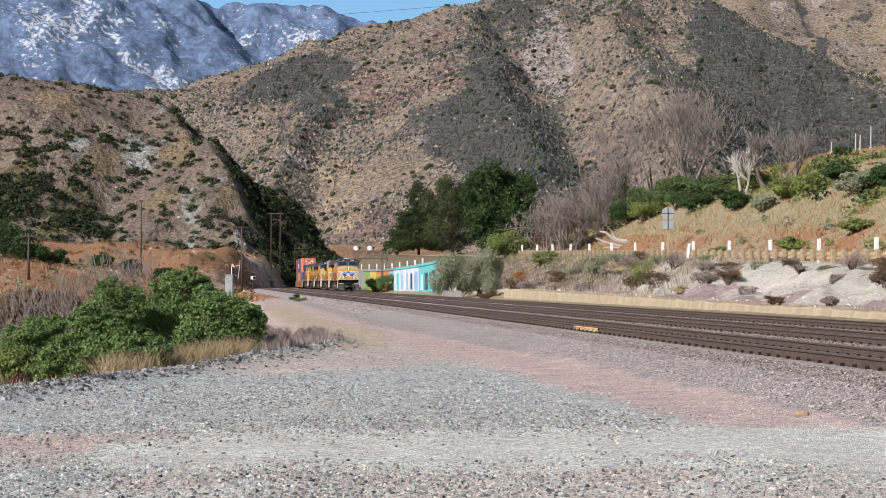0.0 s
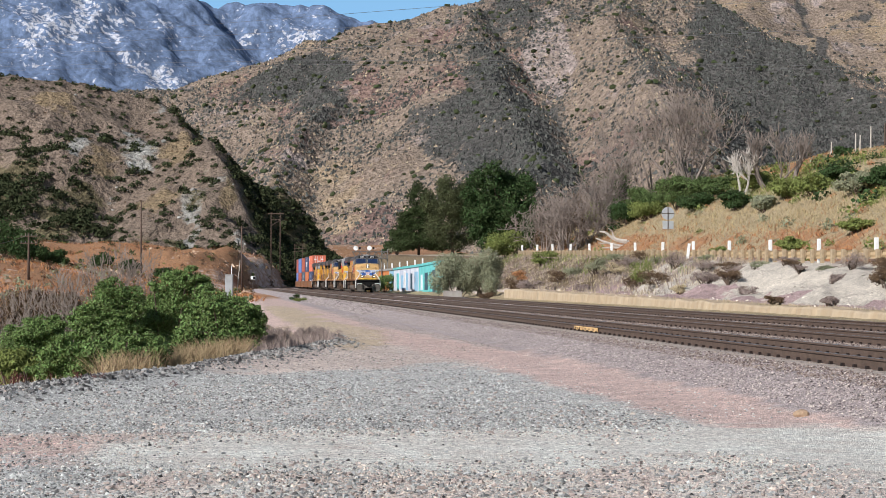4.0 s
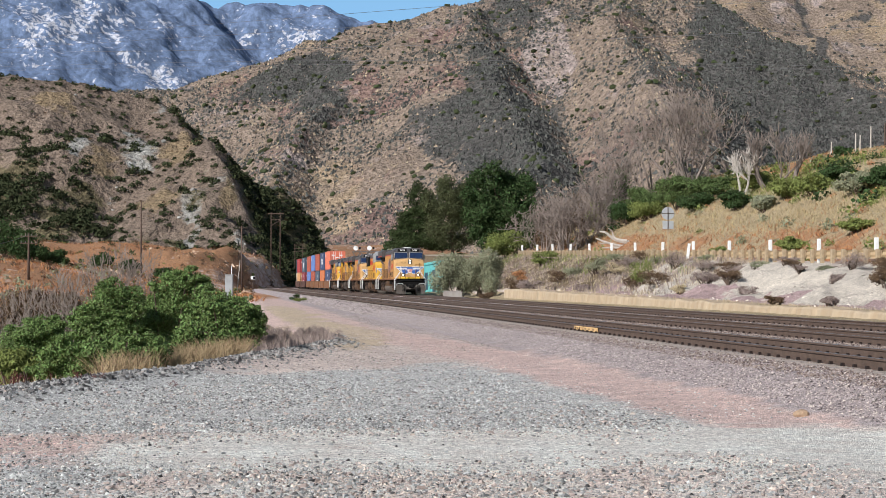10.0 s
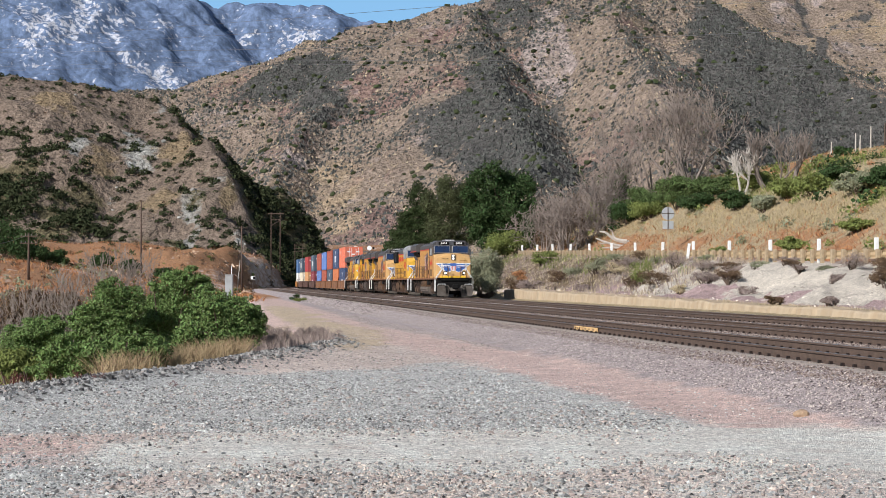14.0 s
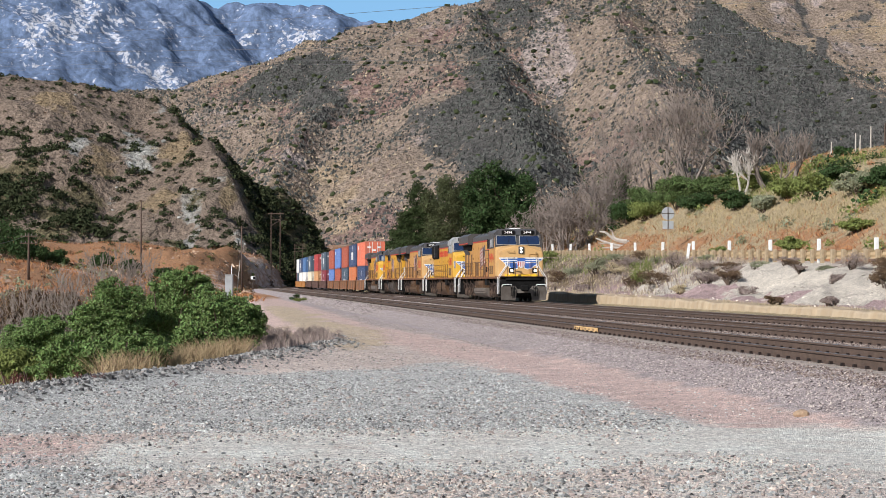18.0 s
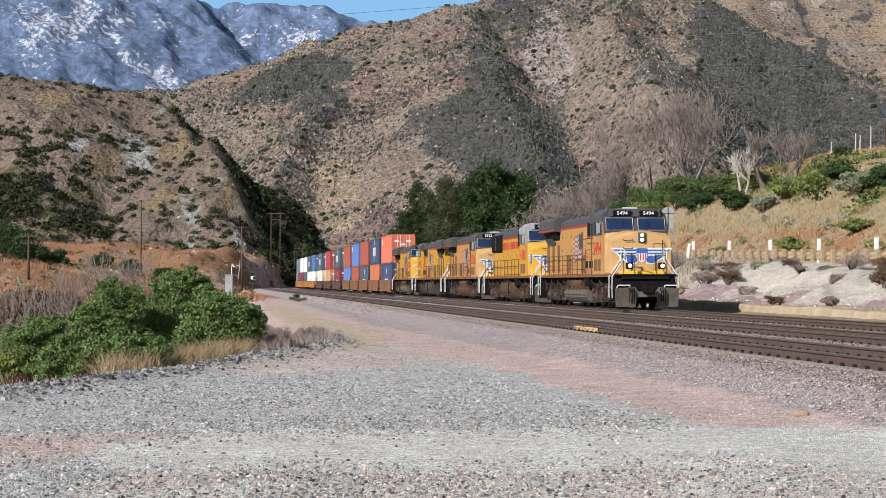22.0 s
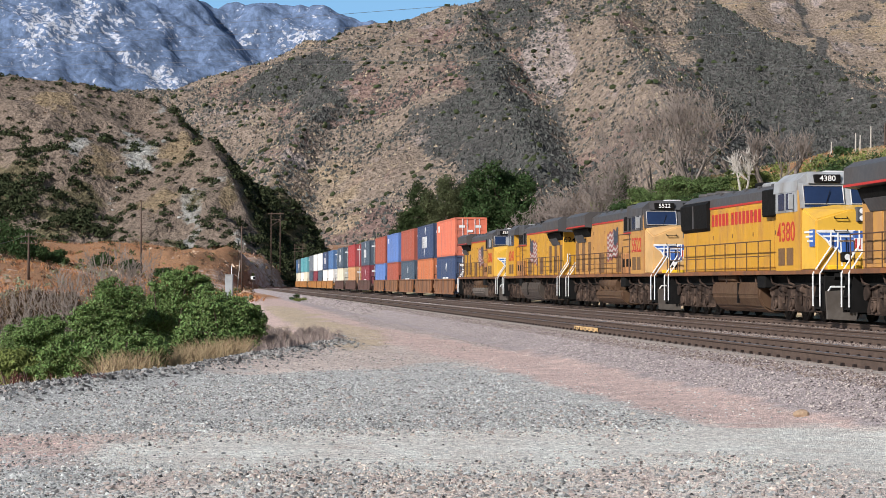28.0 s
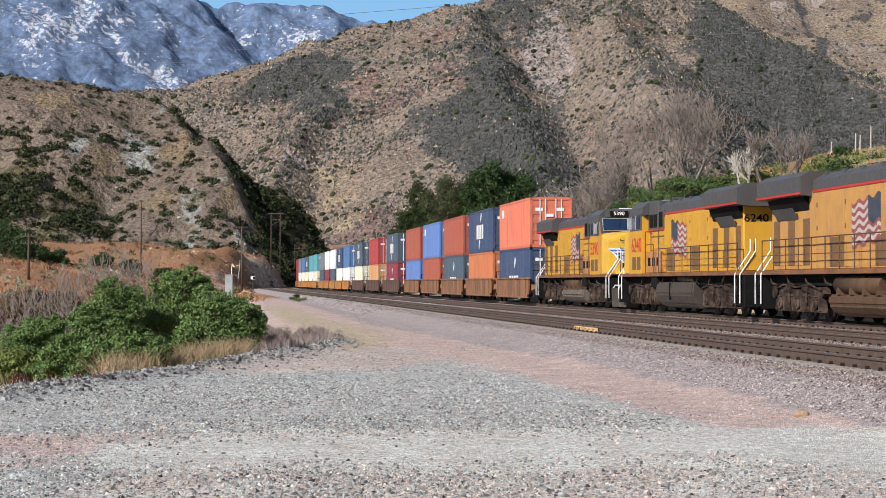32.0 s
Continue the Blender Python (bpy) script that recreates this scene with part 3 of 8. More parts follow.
for number, (q0, dz) in enumerate(((-2 * TRACK_GAP, 0.025), (-TRACK_GAP, 0.0), (0.0, 0.0)), 1):
    track = tagged(empty("track_%d" % number), "main line track of rusty steel rails on concrete ties", "railway track", "parallel tracks", "structure")
    for side in (-0.7525, 0.7525):
        share("rail", swept("rail", RAIL_SECTION, q0 + side, stations, [M_RAIL, M_RAILTOP], (7,), dz), track)
    near, V, F, CV = 0, [], [], []
    for k in range(1050):
        s = 22 + k * 0.61
        if s > 470:
            break
        x, y, a = on_track(s, q0)
        rot = Matrix.Translation((x, y, dz)) @ Matrix.Rotation(a, 4, "Z")
        if number == 1 and k < 160 or number == 2 and k < 60:
            share("tie", TIE, track, rot)
        else:
            base = np.array([(-1.3, -.12, -.42), (1.3, -.12, -.42), (1.3, .12, -.42), (-1.3, .12, -.42), (-1.27, -.11, -.175), (1.27, -.11, -.175), (1.27, .11, -.175), (-1.27, .11, -.175)])
            R = np.array(rot)
            F.append(BOX_F + len(V) * 8)
            V.append(base @ R[:3, :3].T + R[:3, 3])
        if s < 330:
            R = np.array(rot)
            for u in (-0.7525 - 0.12, -0.7525 + 0.12, 0.7525 - 0.12, 0.7525 + 0.12):
                b = CLIP_BOX * (0.065, 0.075, 0.055) + (u, 0, -0.178)
                CV.append(b @ R[:3, :3].T + R[:3, 3])
    me = mesh_np("far_ties", np.concatenate(V), np.concatenate(F), [M_TIE])
    tagged(share("far_ties", me, track), kind="stuff")
    me = mesh_np("clips", np.concatenate(CV), np.concatenate([BOX_F + 8 * i for i in range(len(CV))]), [M_CLIP])
    tagged(share("clips", me, track), kind="stuff")

# ---- train materials ----
YELLOW = (0.60, 0.31, 0.032)
M_YEL = mat("armour_yellow_paint", YELLOW, 0.38, 0, 0.07, 1.3, dirt=(0.42, 0.2, 0.06), dirt_amount=0.24, dirt_scale=1.6, bump=0.02, streak=0.35)
M_YEL2 = mat("faded_yellow_paint", (0.50, 0.255, 0.068), 0.5, 0, 0.1, 1.3, dirt=(0.40, 0.2, 0.08), dirt_amount=0.3, dirt_scale=1.6, bump=0.02, streak=0.4)
M_GREY = mat("harbour_grey_paint", (0.075, 0.076, 0.08), 0.5, 0, 0.12, 1.2, dirt=(0.08, 0.07, 0.065), dirt_amount=0.4, bump=0.03, spec=0.25)
M_LGREY = mat("cab_grey_paint", (0.36, 0.37, 0.375), 0.45, 0, 0.1, 1.2, dirt=(0.2, 0.18, 0.16), dirt_amount=0.3, bump=0.03)
M_BLACK = mat("sooty_black", (0.010, 0.0095, 0.009), 0.8, 0, 0.3, 3, spec=0.1)
M_TRUCK = mat("dusty_truck_steel", (0.125, 0.085, 0.064), 0.9, 0.0, 0.4, 5, dirt=(0.018, 0.013, 0.011), dirt_amount=0.6, dirt_scale=1.8, spec=0.1)
# Lighter copies of the two hood yellows, used on the noses.
M_NOSE = mat("lighter_yellow_nose_paint", (0.72, 0.42, 0.055), 0.38, 0, 0.05, 1.5, dirt=(0.55, 0.3, 0.08), dirt_amount=0.15, bump=0.02)
M_NOSE2 = mat("pale_faded_nose_paint", (0.63, 0.385, 0.155), 0.5, 0, 0.07, 1.5, dirt=(0.46, 0.27, 0.12), dirt_amount=0.25, bump=0.02)
M_BAND = mat("bright_yellow_edge_paint", (0.85, 0.55, 0.03), 0.45, 0, 0.08, 3)
M_STAIN = mat("rust_stained_panel", (0.46, 0.21, 0.07), 0.6, 0, 0.2, 2, dirt=(0.26, 0.11, 0.05), dirt_amount=0.4, dirt_scale=1.5, streak=0.4)
M_TANK = mat("dusty_tank_steel", (0.105, 0.09, 0.08), 0.75, 0.1, 0.2, 2, dirt=(0.175, 0.145, 0.12), dirt_amount=0.45, dirt_scale=1.4, streak=0.4, spec=0.1)
M_TANK2 = mat("brown_tank_steel", (0.082, 0.044, 0.027), 0.6, 0.1, 0.2, 2, dirt=(0.12, 0.075, 0.045), dirt_amount=0.5, dirt_scale=1.4, streak=0.4, spec=0.1)
M_RED = mat("signal_red_stripe", (0.48, 0.03, 0.025), 0.4, 0, 0.1, 2)
M_BLUE = mat("wing_blue", (0.045, 0.13, 0.42), 0.4, 0, 0.1, 3)
M_WHITE = mat("white_paint", (0.78, 0.78, 0.76), 0.45, 0, 0.06, 4, dirt=(0.45, 0.42, 0.38), dirt_amount=0.2)
M_RAILING = mat("dark_railing", (0.10, 0.05, 0.025), 0.6, 0, 0.2, 5)
M_GLASS = mat("dark_cab_glass", (0.016, 0.03, 0.075), 0.06, 0, 0.2, 1, bump=0, spec=0.8)
M_LAMP = mat("lit_lamp", (0.9, 0.88, 0.8), 0.2, 0, 0.02, 3, bump=0, emit=(1.0, 0.93, 0.78), emit_strength=1.8)
M_GRILLE = mat("brown_grille", (0.16, 0.085, 0.035), 0.7, 0, 0.25, 9)
M_STEEL = mat("worn_steel", (0.3, 0.28, 0.26), 0.4, 0.8, 0.2, 6)
M_TANK3 = mat("smooth_tank_grey", (0.07, 0.058, 0.049), 0.5, 0.1, 0.15, 2, dirt=(0.09, 0.07, 0.055), dirt_amount=0.4, dirt_scale=1.2, streak=0.4, spec=0.1)
M_PLOW = mat("plow_grey", (0.15, 0.135, 0.118), 0.75, 0, 0.3, 2, dirt=(0.08, 0.066, 0.055), dirt_amount=0.5, spec=0.1)
M_SILL = mat("grimy_sill", (0.26, 0.10, 0.034), 0.7, 0, 0.25, 2, dirt=(0.12, 0.06, 0.035), dirt_amount=0.5)
M_SEAM = mat("rusty_paint_seam", (0.36, 0.17, 0.035), 0.6, 0, 0.3, 6)
M_WHEEL = mat("wheel_steel", (0.03, 0.026, 0.022), 0.6, 0.4, 0.2, 4, spec=0.1)


def letters(text, height, material, parent, m, name="lettering", thick=0.006, width=1.0):
    cu = bpy.data.curves.new(name, "FONT")
    cu.body, cu.size, cu.align_x, cu.align_y, cu.extrude = text, height * 1.38, "CENTER", "CENTER", thick
    cu.offset = 0.012 * height
    tmp = bpy.data.objects.new(name, cu)
    me = bpy.data.meshes.new_from_object(tmp)
    bpy.data.objects.remove(tmp)
    bpy.data.curves.remove(cu)
    me.materials.clear()
    me.materials.append(material)
    ob = new(name, me)
    ob.parent = parent
    ob.matrix_basis = m @ Matrix.Diagonal((width, 1, 1, 1))
    return ob


def wheelset_mesh(r):
    bm = B()
    cyl(bm, (-0.62, 0, 0), (0.62, 0, 0), 0.09, 8)
    for sx in (-1, 1):
        cyl(bm, (sx * 0.69, 0, 0), (sx * 0.82, 0, 0), r, 28)
        cyl(bm, (sx * 0.68, 0, 0), (sx * 0.70, 0, 0), r + 0.028, 28)
        cyl(bm, (sx * 0.82, 0, 0), (sx * 0.835, 0, 0), r * 0.78, 20)
        cyl(bm, (sx * 0.83, 0, 0), (sx * 0.98, 0, 0), 0.13, 10)
        for k in range(5):
            a = k * 2 * math.pi / 5
            cyl(bm, (sx * 0.83, 0.3 * math.cos(a), 0.3 * math.sin(a)), (sx * 0.85, 0.3 * math.cos(a), 0.3 * math.sin(a)), 0.05, 6)
    me = bpy.data.meshes.new("wheelset")
    bm.to_mesh(me)
    bm.free()
    me.materials.append(M_WHEEL)
    return me


R_LOCO, R_CAR = 0.535, 0.46
ME_WHEEL, ME_WHEEL_CAR = wheelset_mesh(R_LOCO), wheelset_mesh(R_CAR)
WHEELS = []          # (object, radius, hub pose)


def loco_truck(parent, y0, flip):
    """A three-axle truck with cast side frames, springs and journal boxes."""
    t = part("truck", prism(B(), [(-0.55, 0.62), (0.55, 0.62), (0.55, 0.95), (-0.55, 0.95)], y0 - 1.9, y0 + 1.9), M_TRUCK, parent)
    for sx in (-1, 1):
        bm = B()

        def slab(pts, x0, x1):
            prism(bm, [(u + y0, w) for u, w in pts], min(sx * x0, sx * x1), max(sx * x0, sx * x1), axis="x")
        slab([(-2.6, 0.86), (-2.5, 0.78), (2.5, 0.78), (2.6, 0.86), (2.5, 1.08), (0.5, 1.0), (-0.5, 1.0), (-2.5, 1.08)], 1.0, 1.22)
        for ya in (-1.85, 0, 1.85):
            for f in (-1, 1):       # splayed pedestals on either side of an axle
                slab([(ya + f * 0.24, 0.80), (ya + f * 0.30, 0.34), (ya + f * 0.58, 0.34), (ya + f * 0.42, 0.80)], 1.04, 1.26)
            slab([(ya - 0.60, 0.30), (ya + 0.60, 0.30), (ya + 0.55, 0.37), (ya - 0.55, 0.37)], 1.06, 1.24)
            cyl(bm, (sx * 1.2, y0 + ya, 0.535), (sx * 1.30, y0 + ya, 0.535), 0.17, 12)
            cyl(bm, (sx * 1.30, y0 + ya, 0.535), (sx * 1.33, y0 + ya, 0.535), 0.09, 10)
            for zc in (0.66, 0.71, 0.76):
                cyl(bm, (sx * 1.2, y0 + ya, zc), (sx * 1.2, y0 + ya, zc + 0.03), 0.13, 8)
        for yb in (-0.92, 0.92):
            cyl(bm, (sx * 1.2, y0 + yb - 0.3, 1.0), (sx * 1.2, y0 + yb + 0.3, 1.0), 0.13, 10)
            cyl(bm, (sx * 1.24, y0 + yb, 0.55), (sx * 1.24, y0 + yb, 0.95), 0.06, 6)
            slab([(yb - 0.16, 0.44), (yb + 0.16, 0.44), (yb + 0.1, 0.76), (yb - 0.1, 0.76)], 1.05, 1.2)
        pipe(bm, [(sx * 1.27, y0 - 2.45, 0.98), (sx * 1.29, y0 - 1.4, 1.14), (sx * 1.27, y0, 1.06), (sx * 1.29, y0 + 1.4, 1.14), (sx * 1.27, y0 + 2.45, 0.98)], 0.03, 5)
        cyl(bm, (sx * 1.22, y0 + 2.3 * flip, 0.9), (sx * 1.34, y0 + 2.3 * flip, 0.9), 0.2, 12)
        part("side_frame", bm, M_TRUCK, t, "cast steel side frame with pedestals")
        for ya in (-1.85, 0, 1.85):
            part("brake_shoe", box(B(), min(sx * 0.72, sx * 0.86), max(sx * 0.72, sx * 0.86), y0 + ya - 0.66, y0 + ya - 0.56, 0.38, 0.74, 0.02), M_BLACK, t)
    for ya in (-1.85, 0, 1.85):
        # plain black box in the motor's place, added to block light and view
        part("motor_light_block", box(B(), -0.55, 0.55, y0 + ya + 0.08, y0 + ya + 0.95, 0.24, 0.86, 0.05), M_BLACK, t)
        w = share("wheelset", ME_WHEEL, t, Matrix.Translation((0, y0 + ya, R_LOCO)))
        WHEELS.append((w, R_LOCO, (0, y0 + ya, R_LOCO)))


def handrail(parent, sx, y0, y1, z0, ys_posts, height=1.0, x=1.46, material=None):
    bm = B()
    z1 = z0 + height
    pipe(bm, [(sx * x, y0, z1), (sx * x, y1, z1)], 0.022, 5)
    pipe(bm, [(sx * x, y0, z0 + height * 0.5), (sx * x, y1, z0 + height * 0.5)], 0.016, 5)
    for y in ys_posts:
        cyl(bm, (sx * x, y, z0 - 0.1), (sx * x, y, z1), 0.02, 5)
    return part("handrail", bm, material or M_RAILING, parent)


def steps(parent, sx, yc, face):
    """Corner steps with side plates, and their white grab rails."""
    bm = B()
    for k, z in enumerate((0.42, 0.78, 1.14)):
        box(bm, min(sx * 0.98, sx * 1.5), max(sx * 0.98, sx * 1.5), yc - 0.28, yc + 0.28, z, z + 0.04)
    for y in (yc - 0.30, yc + 0.30):
        prism(bm, [(sx * 0.95, 0.35), (sx * 1.5, 0.35), (sx * 1.5, 0.8), (sx * 1.35, 1.55), (sx * 0.95, 1.55)], y - 0.015, y + 0.015)
    box(bm, min(sx * 0.93, sx * 0.96), max(sx * 0.93, sx * 0.96), yc - 0.3, yc + 0.3, 0.35, 1.55)
    part("steps", bm, M_BLACK, parent, "steel corner steps")
    for y in (yc - 0.34, yc + 0.34):
        bm = B()
        pipe(bm, [(sx * 1.53, y, 0.5), (sx * 1.53, y, 1.48), (sx * 0.98, y + 0.04 * face, 2.3), (sx * 0.98, y + 0.04 * face, 2.72)], 0.024, 6)
        part("grab_rail", bm, M_WHITE, parent, "white grab rail")


def flag(parent, sx, x, y0, z0, w, h):
    """A waving striped flag painted on the hood side."""
    f = part("flag_field", flag_bm(sx, x, y0, z0, w, h, "field"), M_FLAG_BLUE, parent, "blue flag field")
    for k in range(11):
        part("flag_stripe", flag_bm(sx, x, y0, z0, w, h, k), M_FLAG_RED if k % 2 == 0 else M_FLAG_WHITE, parent)
    return f


M_FLAG_RED = mat("flag_red", (0.27, 0.075, 0.07), 0.5, 0, 0.15, 3)
M_FLAG_WHITE = mat("flag_white", (0.46, 0.40, 0.36), 0.5, 0, 0.1, 3)
M_FLAG_BLUE = mat("flag_blue", (0.045, 0.055, 0.075), 0.5, 0, 0.2, 3)


def flag_bm(sx, x, y0, z0, w, h, which):
    bm = B()
    n = 24
    if which == "field":
        lo, hi, a, b, x = 0.45, 1.0, 0.0, 0.42, x + 0.004
    else:
        lo, hi, a, b = which / 11, (which + 1) / 11, 0.0, 1.0
    rows = []
    for i in range(n + 1):
        u = a + (b - a) * i / n
        wave = 0.05 * h * math.sin(u * 19.0) - 0.16 * h * u
        rows.append((bm.verts.new((sx * x, y0 - u * w, z0 + wave + lo * h)), bm.verts.new((sx * x, y0 - u * w, z0 + wave + hi * h))))
    for p, q in zip(rows[:-1], rows[1:]):
        bm.faces.new((p[0], q[0], q[1], p[1]))
    bmesh.ops.recalc_face_normals(bm, faces=bm.faces)
    ret = bmesh.ops.extrude_face_region(bm, geom=bm.faces[:])
    bmesh.ops.translate(bm, vec=(sx * 0.004, 0, 0), verts=[v for v in ret["geom"] if isinstance(v, bmesh.types.BMVert)])
    bmesh.ops.recalc_face_normals(bm, faces=bm.faces)
    return bm


def nose_wings(parent, y, z0, blue_shield=True, scale=1.0):
    """Painted wings across the nose: plain bars in blue and white with a striped shield."""
    for sx in (-1, 1):
        for k in range(3):
            part("wing_bar", box(B(), min(sx * 0.28, sx * (1.42 - 0.2 * k) * scale), max(sx * 0.28, sx * (1.42 - 0.2 * k) * scale), y + 0.004, y + 0.014, z0 + 0.36 - 0.14 * k, z0 + 0.42 - 0.14 * k), M_WHITE, parent)
        part("wing_edge", prism(B(), [(sx * 0.2, z0 - 0.26), (sx * 0.4, z0 - 0.32), (sx * 0.66, z0 - 0.28), (sx * 0.82, z0 - 0.14), (sx * 1.0, z0 - 0.05), (sx * 1.12 * scale, z0 + 0.12), (sx * 1.41 * scale, z0 + 0.35), (sx * 1.41 * scale, z0 + 0.44), (sx * 0.2, z0 + 0.44)], y - 0.004, y + 0.003), M_WHITE, parent, "white edge of the wing")
        part("wing_field", prism(B(), [(sx * 0.22, z0 - 0.2), (sx * 0.4, z0 - 0.27), (sx * 0.62, z0 - 0.24), (sx * 0.78, z0 - 0.1), (sx * 0.95, z0 + 0.0), (sx * 1.08 * scale, z0 + 0.16), (sx * 1.38 * scale, z0 + 0.36), (sx * 0.22, z0 + 0.40)], y + 0.001, y + 0.006), M_BLUE, parent, "blue painted wing")
    if blue_shield:
        part("shield", prism(B(), [(-0.24, z0 + 0.42), (0.24, z0 + 0.42), (0.25, z0), (0.12, z0 - 0.18), (0, z0 - 0.24), (-0.12, z0 - 0.18), (-0.25, z0)], y + 0.004, y + 0.016), M_WHITE, parent, "white shield")
        for k in range(4):
            u = -0.18 + k * 0.12
            part("shield_stripe", box(B(), u - 0.025, u + 0.025, y + 0.014, y + 0.02, z0 - 0.16 + abs(u) * 0.3, z0 + 0.18), M_RED, parent)
        part("shield_band", box(B(), -0.24, 0.24, y + 0.014, y + 0.021, z0 + 0.2, z0 + 0.42), M_BLUE, parent)


def locomotive(number, model, yellow, tank, label, lit=False):
    """Six-axle freight locomotive; +y is its front. model: 'wing' has overhanging radiators, 'flare' a flared hood with side fan boxes."""
    L = empty("locomotive")
    tagged(L, label, "locomotive", "locomotives of the freight train")
    wing = model == "wing"
    deck = 1.58
    # sill and deck
    part("sill", box(B(), -1.5, 1.5, -10.2, 9.9, deck - 0.12, deck + 0.02, 0.01), M_SILL, L, "grimy rust-brown walkway edge")
    part("underframe", box(B(), -1.15, 1.15, -10.3, 10.0, 1.1, deck - 0.13, 0.02), M_BLACK, L)
    # long hood
    hw = 1.18 if wing else 0.98
    ztop = 4.05 if wing else 4.0
    part("hood", box(B(), -hw, hw, -9.4 if wing else -9.2, 5.4, deck + 0.02, ztop, 0.04), yellow, L, "yellow engine hood")
    bm = B()
    prism(bm, [(-hw - 0.02, ztop - 0.02), (hw + 0.02, ztop - 0.02), (hw + 0.0, ztop + 0.3), (hw - 0.35, ztop + 0.52), (-hw + 0.35, ztop + 0.52), (-hw, ztop + 0.3)], -4.9 if wing else -9.22, 5.3)
    part("hood_roof", bm, M_GREY, L, "grey hood roof")
    for sx in (-1, 1):
        part("roof_stripe", box(B(), min(sx * hw, sx * (hw + 0.026)), max(sx * hw, sx * (hw + 0.026)), -4.9 if wing else -9.2, 5.3, ztop - 0.07, ztop + 0.0), M_RED, L)
    if wing:
        bm = B()
        prism(bm, [(-1.1, 3.86), (1.1, 3.86), (1.55, 3.92), (1.55, 4.48), (1.25, 4.66), (-1.25, 4.66), (-1.55, 4.48), (-1.55, 3.92)], -9.9, -5.0)
        part("radiator", bm, M_GREY, L, "overhanging grey radiator")
        for sx in (-1, 1):
            # black wedge: intake screen and the overhang's deep shade in one
            part("radiator_screen", prism(B(), [(sx * 1.17, 3.42), (sx * 1.36, 3.86), (sx * 1.17, 3.9)], -9.3, -5.3), M_BLACK, L, "black intake screen, also standing in for shade under the overhang")
            part("radiator_flap", prism(B(), [(sx * 1.19, 3.2), (sx * 1.22, 3.2), (sx * 1.42, 3.55), (sx * 1.39, 3.56)], -8.6, -6.4), M_GREY, L, "slanted grey flap")
            part("radiator_stripe", box(B(), min(sx * 1.55, sx * 1.565), max(sx * 1.55, sx * 1.565), -9.9, -5.0, 3.93, 4.0), M_RED, L)
        part("exhaust", box(B(), -0.5, 0.5, 0.6, 1.9, 4.55, 4.78, 0.04), M_BLACK, L)
        part("intake", box(B(), -1.26, 1.26, 3.4, 5.1, 4.0, 4.6, 0.05), M_GREY, L)
        for k in range(5):
            for sx in (1, -1):
                part("hood_door", box(B(), min(sx * hw, sx * (hw + 0.02)), max(sx * hw, sx * (hw + 0.02)), -9.1 + k * 0.8, -8.45 + k * 0.8, 1.75, 3.2, 0.006), M_GRILLE if k % 2 == 0 or k > 3 else yellow, L)
        for sx in (1, -1):
            for k in range(3):
                part("vent", box(B(), min(sx * hw, sx * (hw + 0.17)), max(sx * hw, sx * (hw + 0.17)), 2.9 + k * 0.8, 3.35 + k * 0.8, 1.9, 2.25, 0.005), M_BLACK, L)
            part("hood_panel", box(B(), min(sx * hw, sx * (hw + 0.16)), max(sx * hw, sx * (hw + 0.16)), 2.6, 5.3, deck + 0.03, 2.5, 0.02), M_STAIN, L, "rust-stained equipment cabinet")
            part("blower_housing", box(B(), min(sx * hw, sx * (hw + 0.05)), max(sx * hw, sx * (hw + 0.05)), 2.55, 5.38, 3.42, 4.2, 0.02), M_GREY, L, "dark grey blower housing behind the cab")
            for ya in (2.75, 3.75, 4.5):
                part("housing_grille", box(B(), min(sx * (hw + 0.05), sx * (hw + 0.065)), max(sx * (hw + 0.05), sx * (hw + 0.065)), ya, ya + 0.62, 3.5, 4.12, 0.005), M_BLACK, L)
            part("housing_stripe", box(B(), min(sx * (hw + 0.04), sx * (hw + 0.062)), max(sx * (hw + 0.04), sx * (hw + 0.062)), 2.55, 5.38, 3.36, 3.43), M_RED, L)
            bm = B()
            pipe(bm, [(sx * 1.46, 2.5, deck), (sx * 1.46, 2.5, deck + 1.75), (sx * 1.46, 4.9, deck + 1.75), (sx * 1.46, 4.9, deck)], 0.024, 5)
            pipe(bm, [(sx * 1.46, 3.4, deck), (sx * 1.46, 3.4, deck + 1.2), (sx * 1.46, 4.9, deck + 1.2)], 0.022, 5)
            part("tall_railing", bm, M_RAILING, L)
            flag(L, sx, hw + 0.018, 1.3, 2.4, 2.5, 1.3)
    else:
        for sx in (-1, 1):
            bm = B()
            prism(bm, [(sx * 0.95, 3.12), (sx * 1.0, 3.14), (sx * 1.1, 3.25), (sx * 1.14, 4.15), (sx * 0.95, 4.3)], -9.1, -5.0)
            part("radiator", bm, M_BLACK, L, "flared dark radiator")
            part("radiator_post", box(B(), min(sx * 1.08, sx * 1.15), max(sx * 1.08, sx * 1.15), -7.1, -7.0, 3.28, 4.14), M_GREY, L)
            part("fan_box", box(B(), min(sx * 0.95, sx * 1.2), max(sx * 0.95, sx * 1.2), 2.7, 4.6, 3.4, 4.3, 0.04), M_BLACK, L, "dark intake box")
            for k in range(9):
                part("hood_door", box(B(), min(sx * hw, sx * (hw + 0.015)), max(sx * hw, sx * (hw + 0.015)), -4.7 + k * 0.78, -4.0 + k * 0.78, 1.75, 3.05, 0.006), yellow, L)
            for k in range(13):          # plain red bars where a name stands
                part("lettering_bar", box(B(), min(sx * hw, sx * (hw + 0.006)), max(sx * hw, sx * (hw + 0.022)), -4.7 + k * 0.5 + (0.25 if k > 4 else 0), -4.36 + k * 0.5 + (0.25 if k > 4 else 0), 3.28, 3.72), M_RED, L)
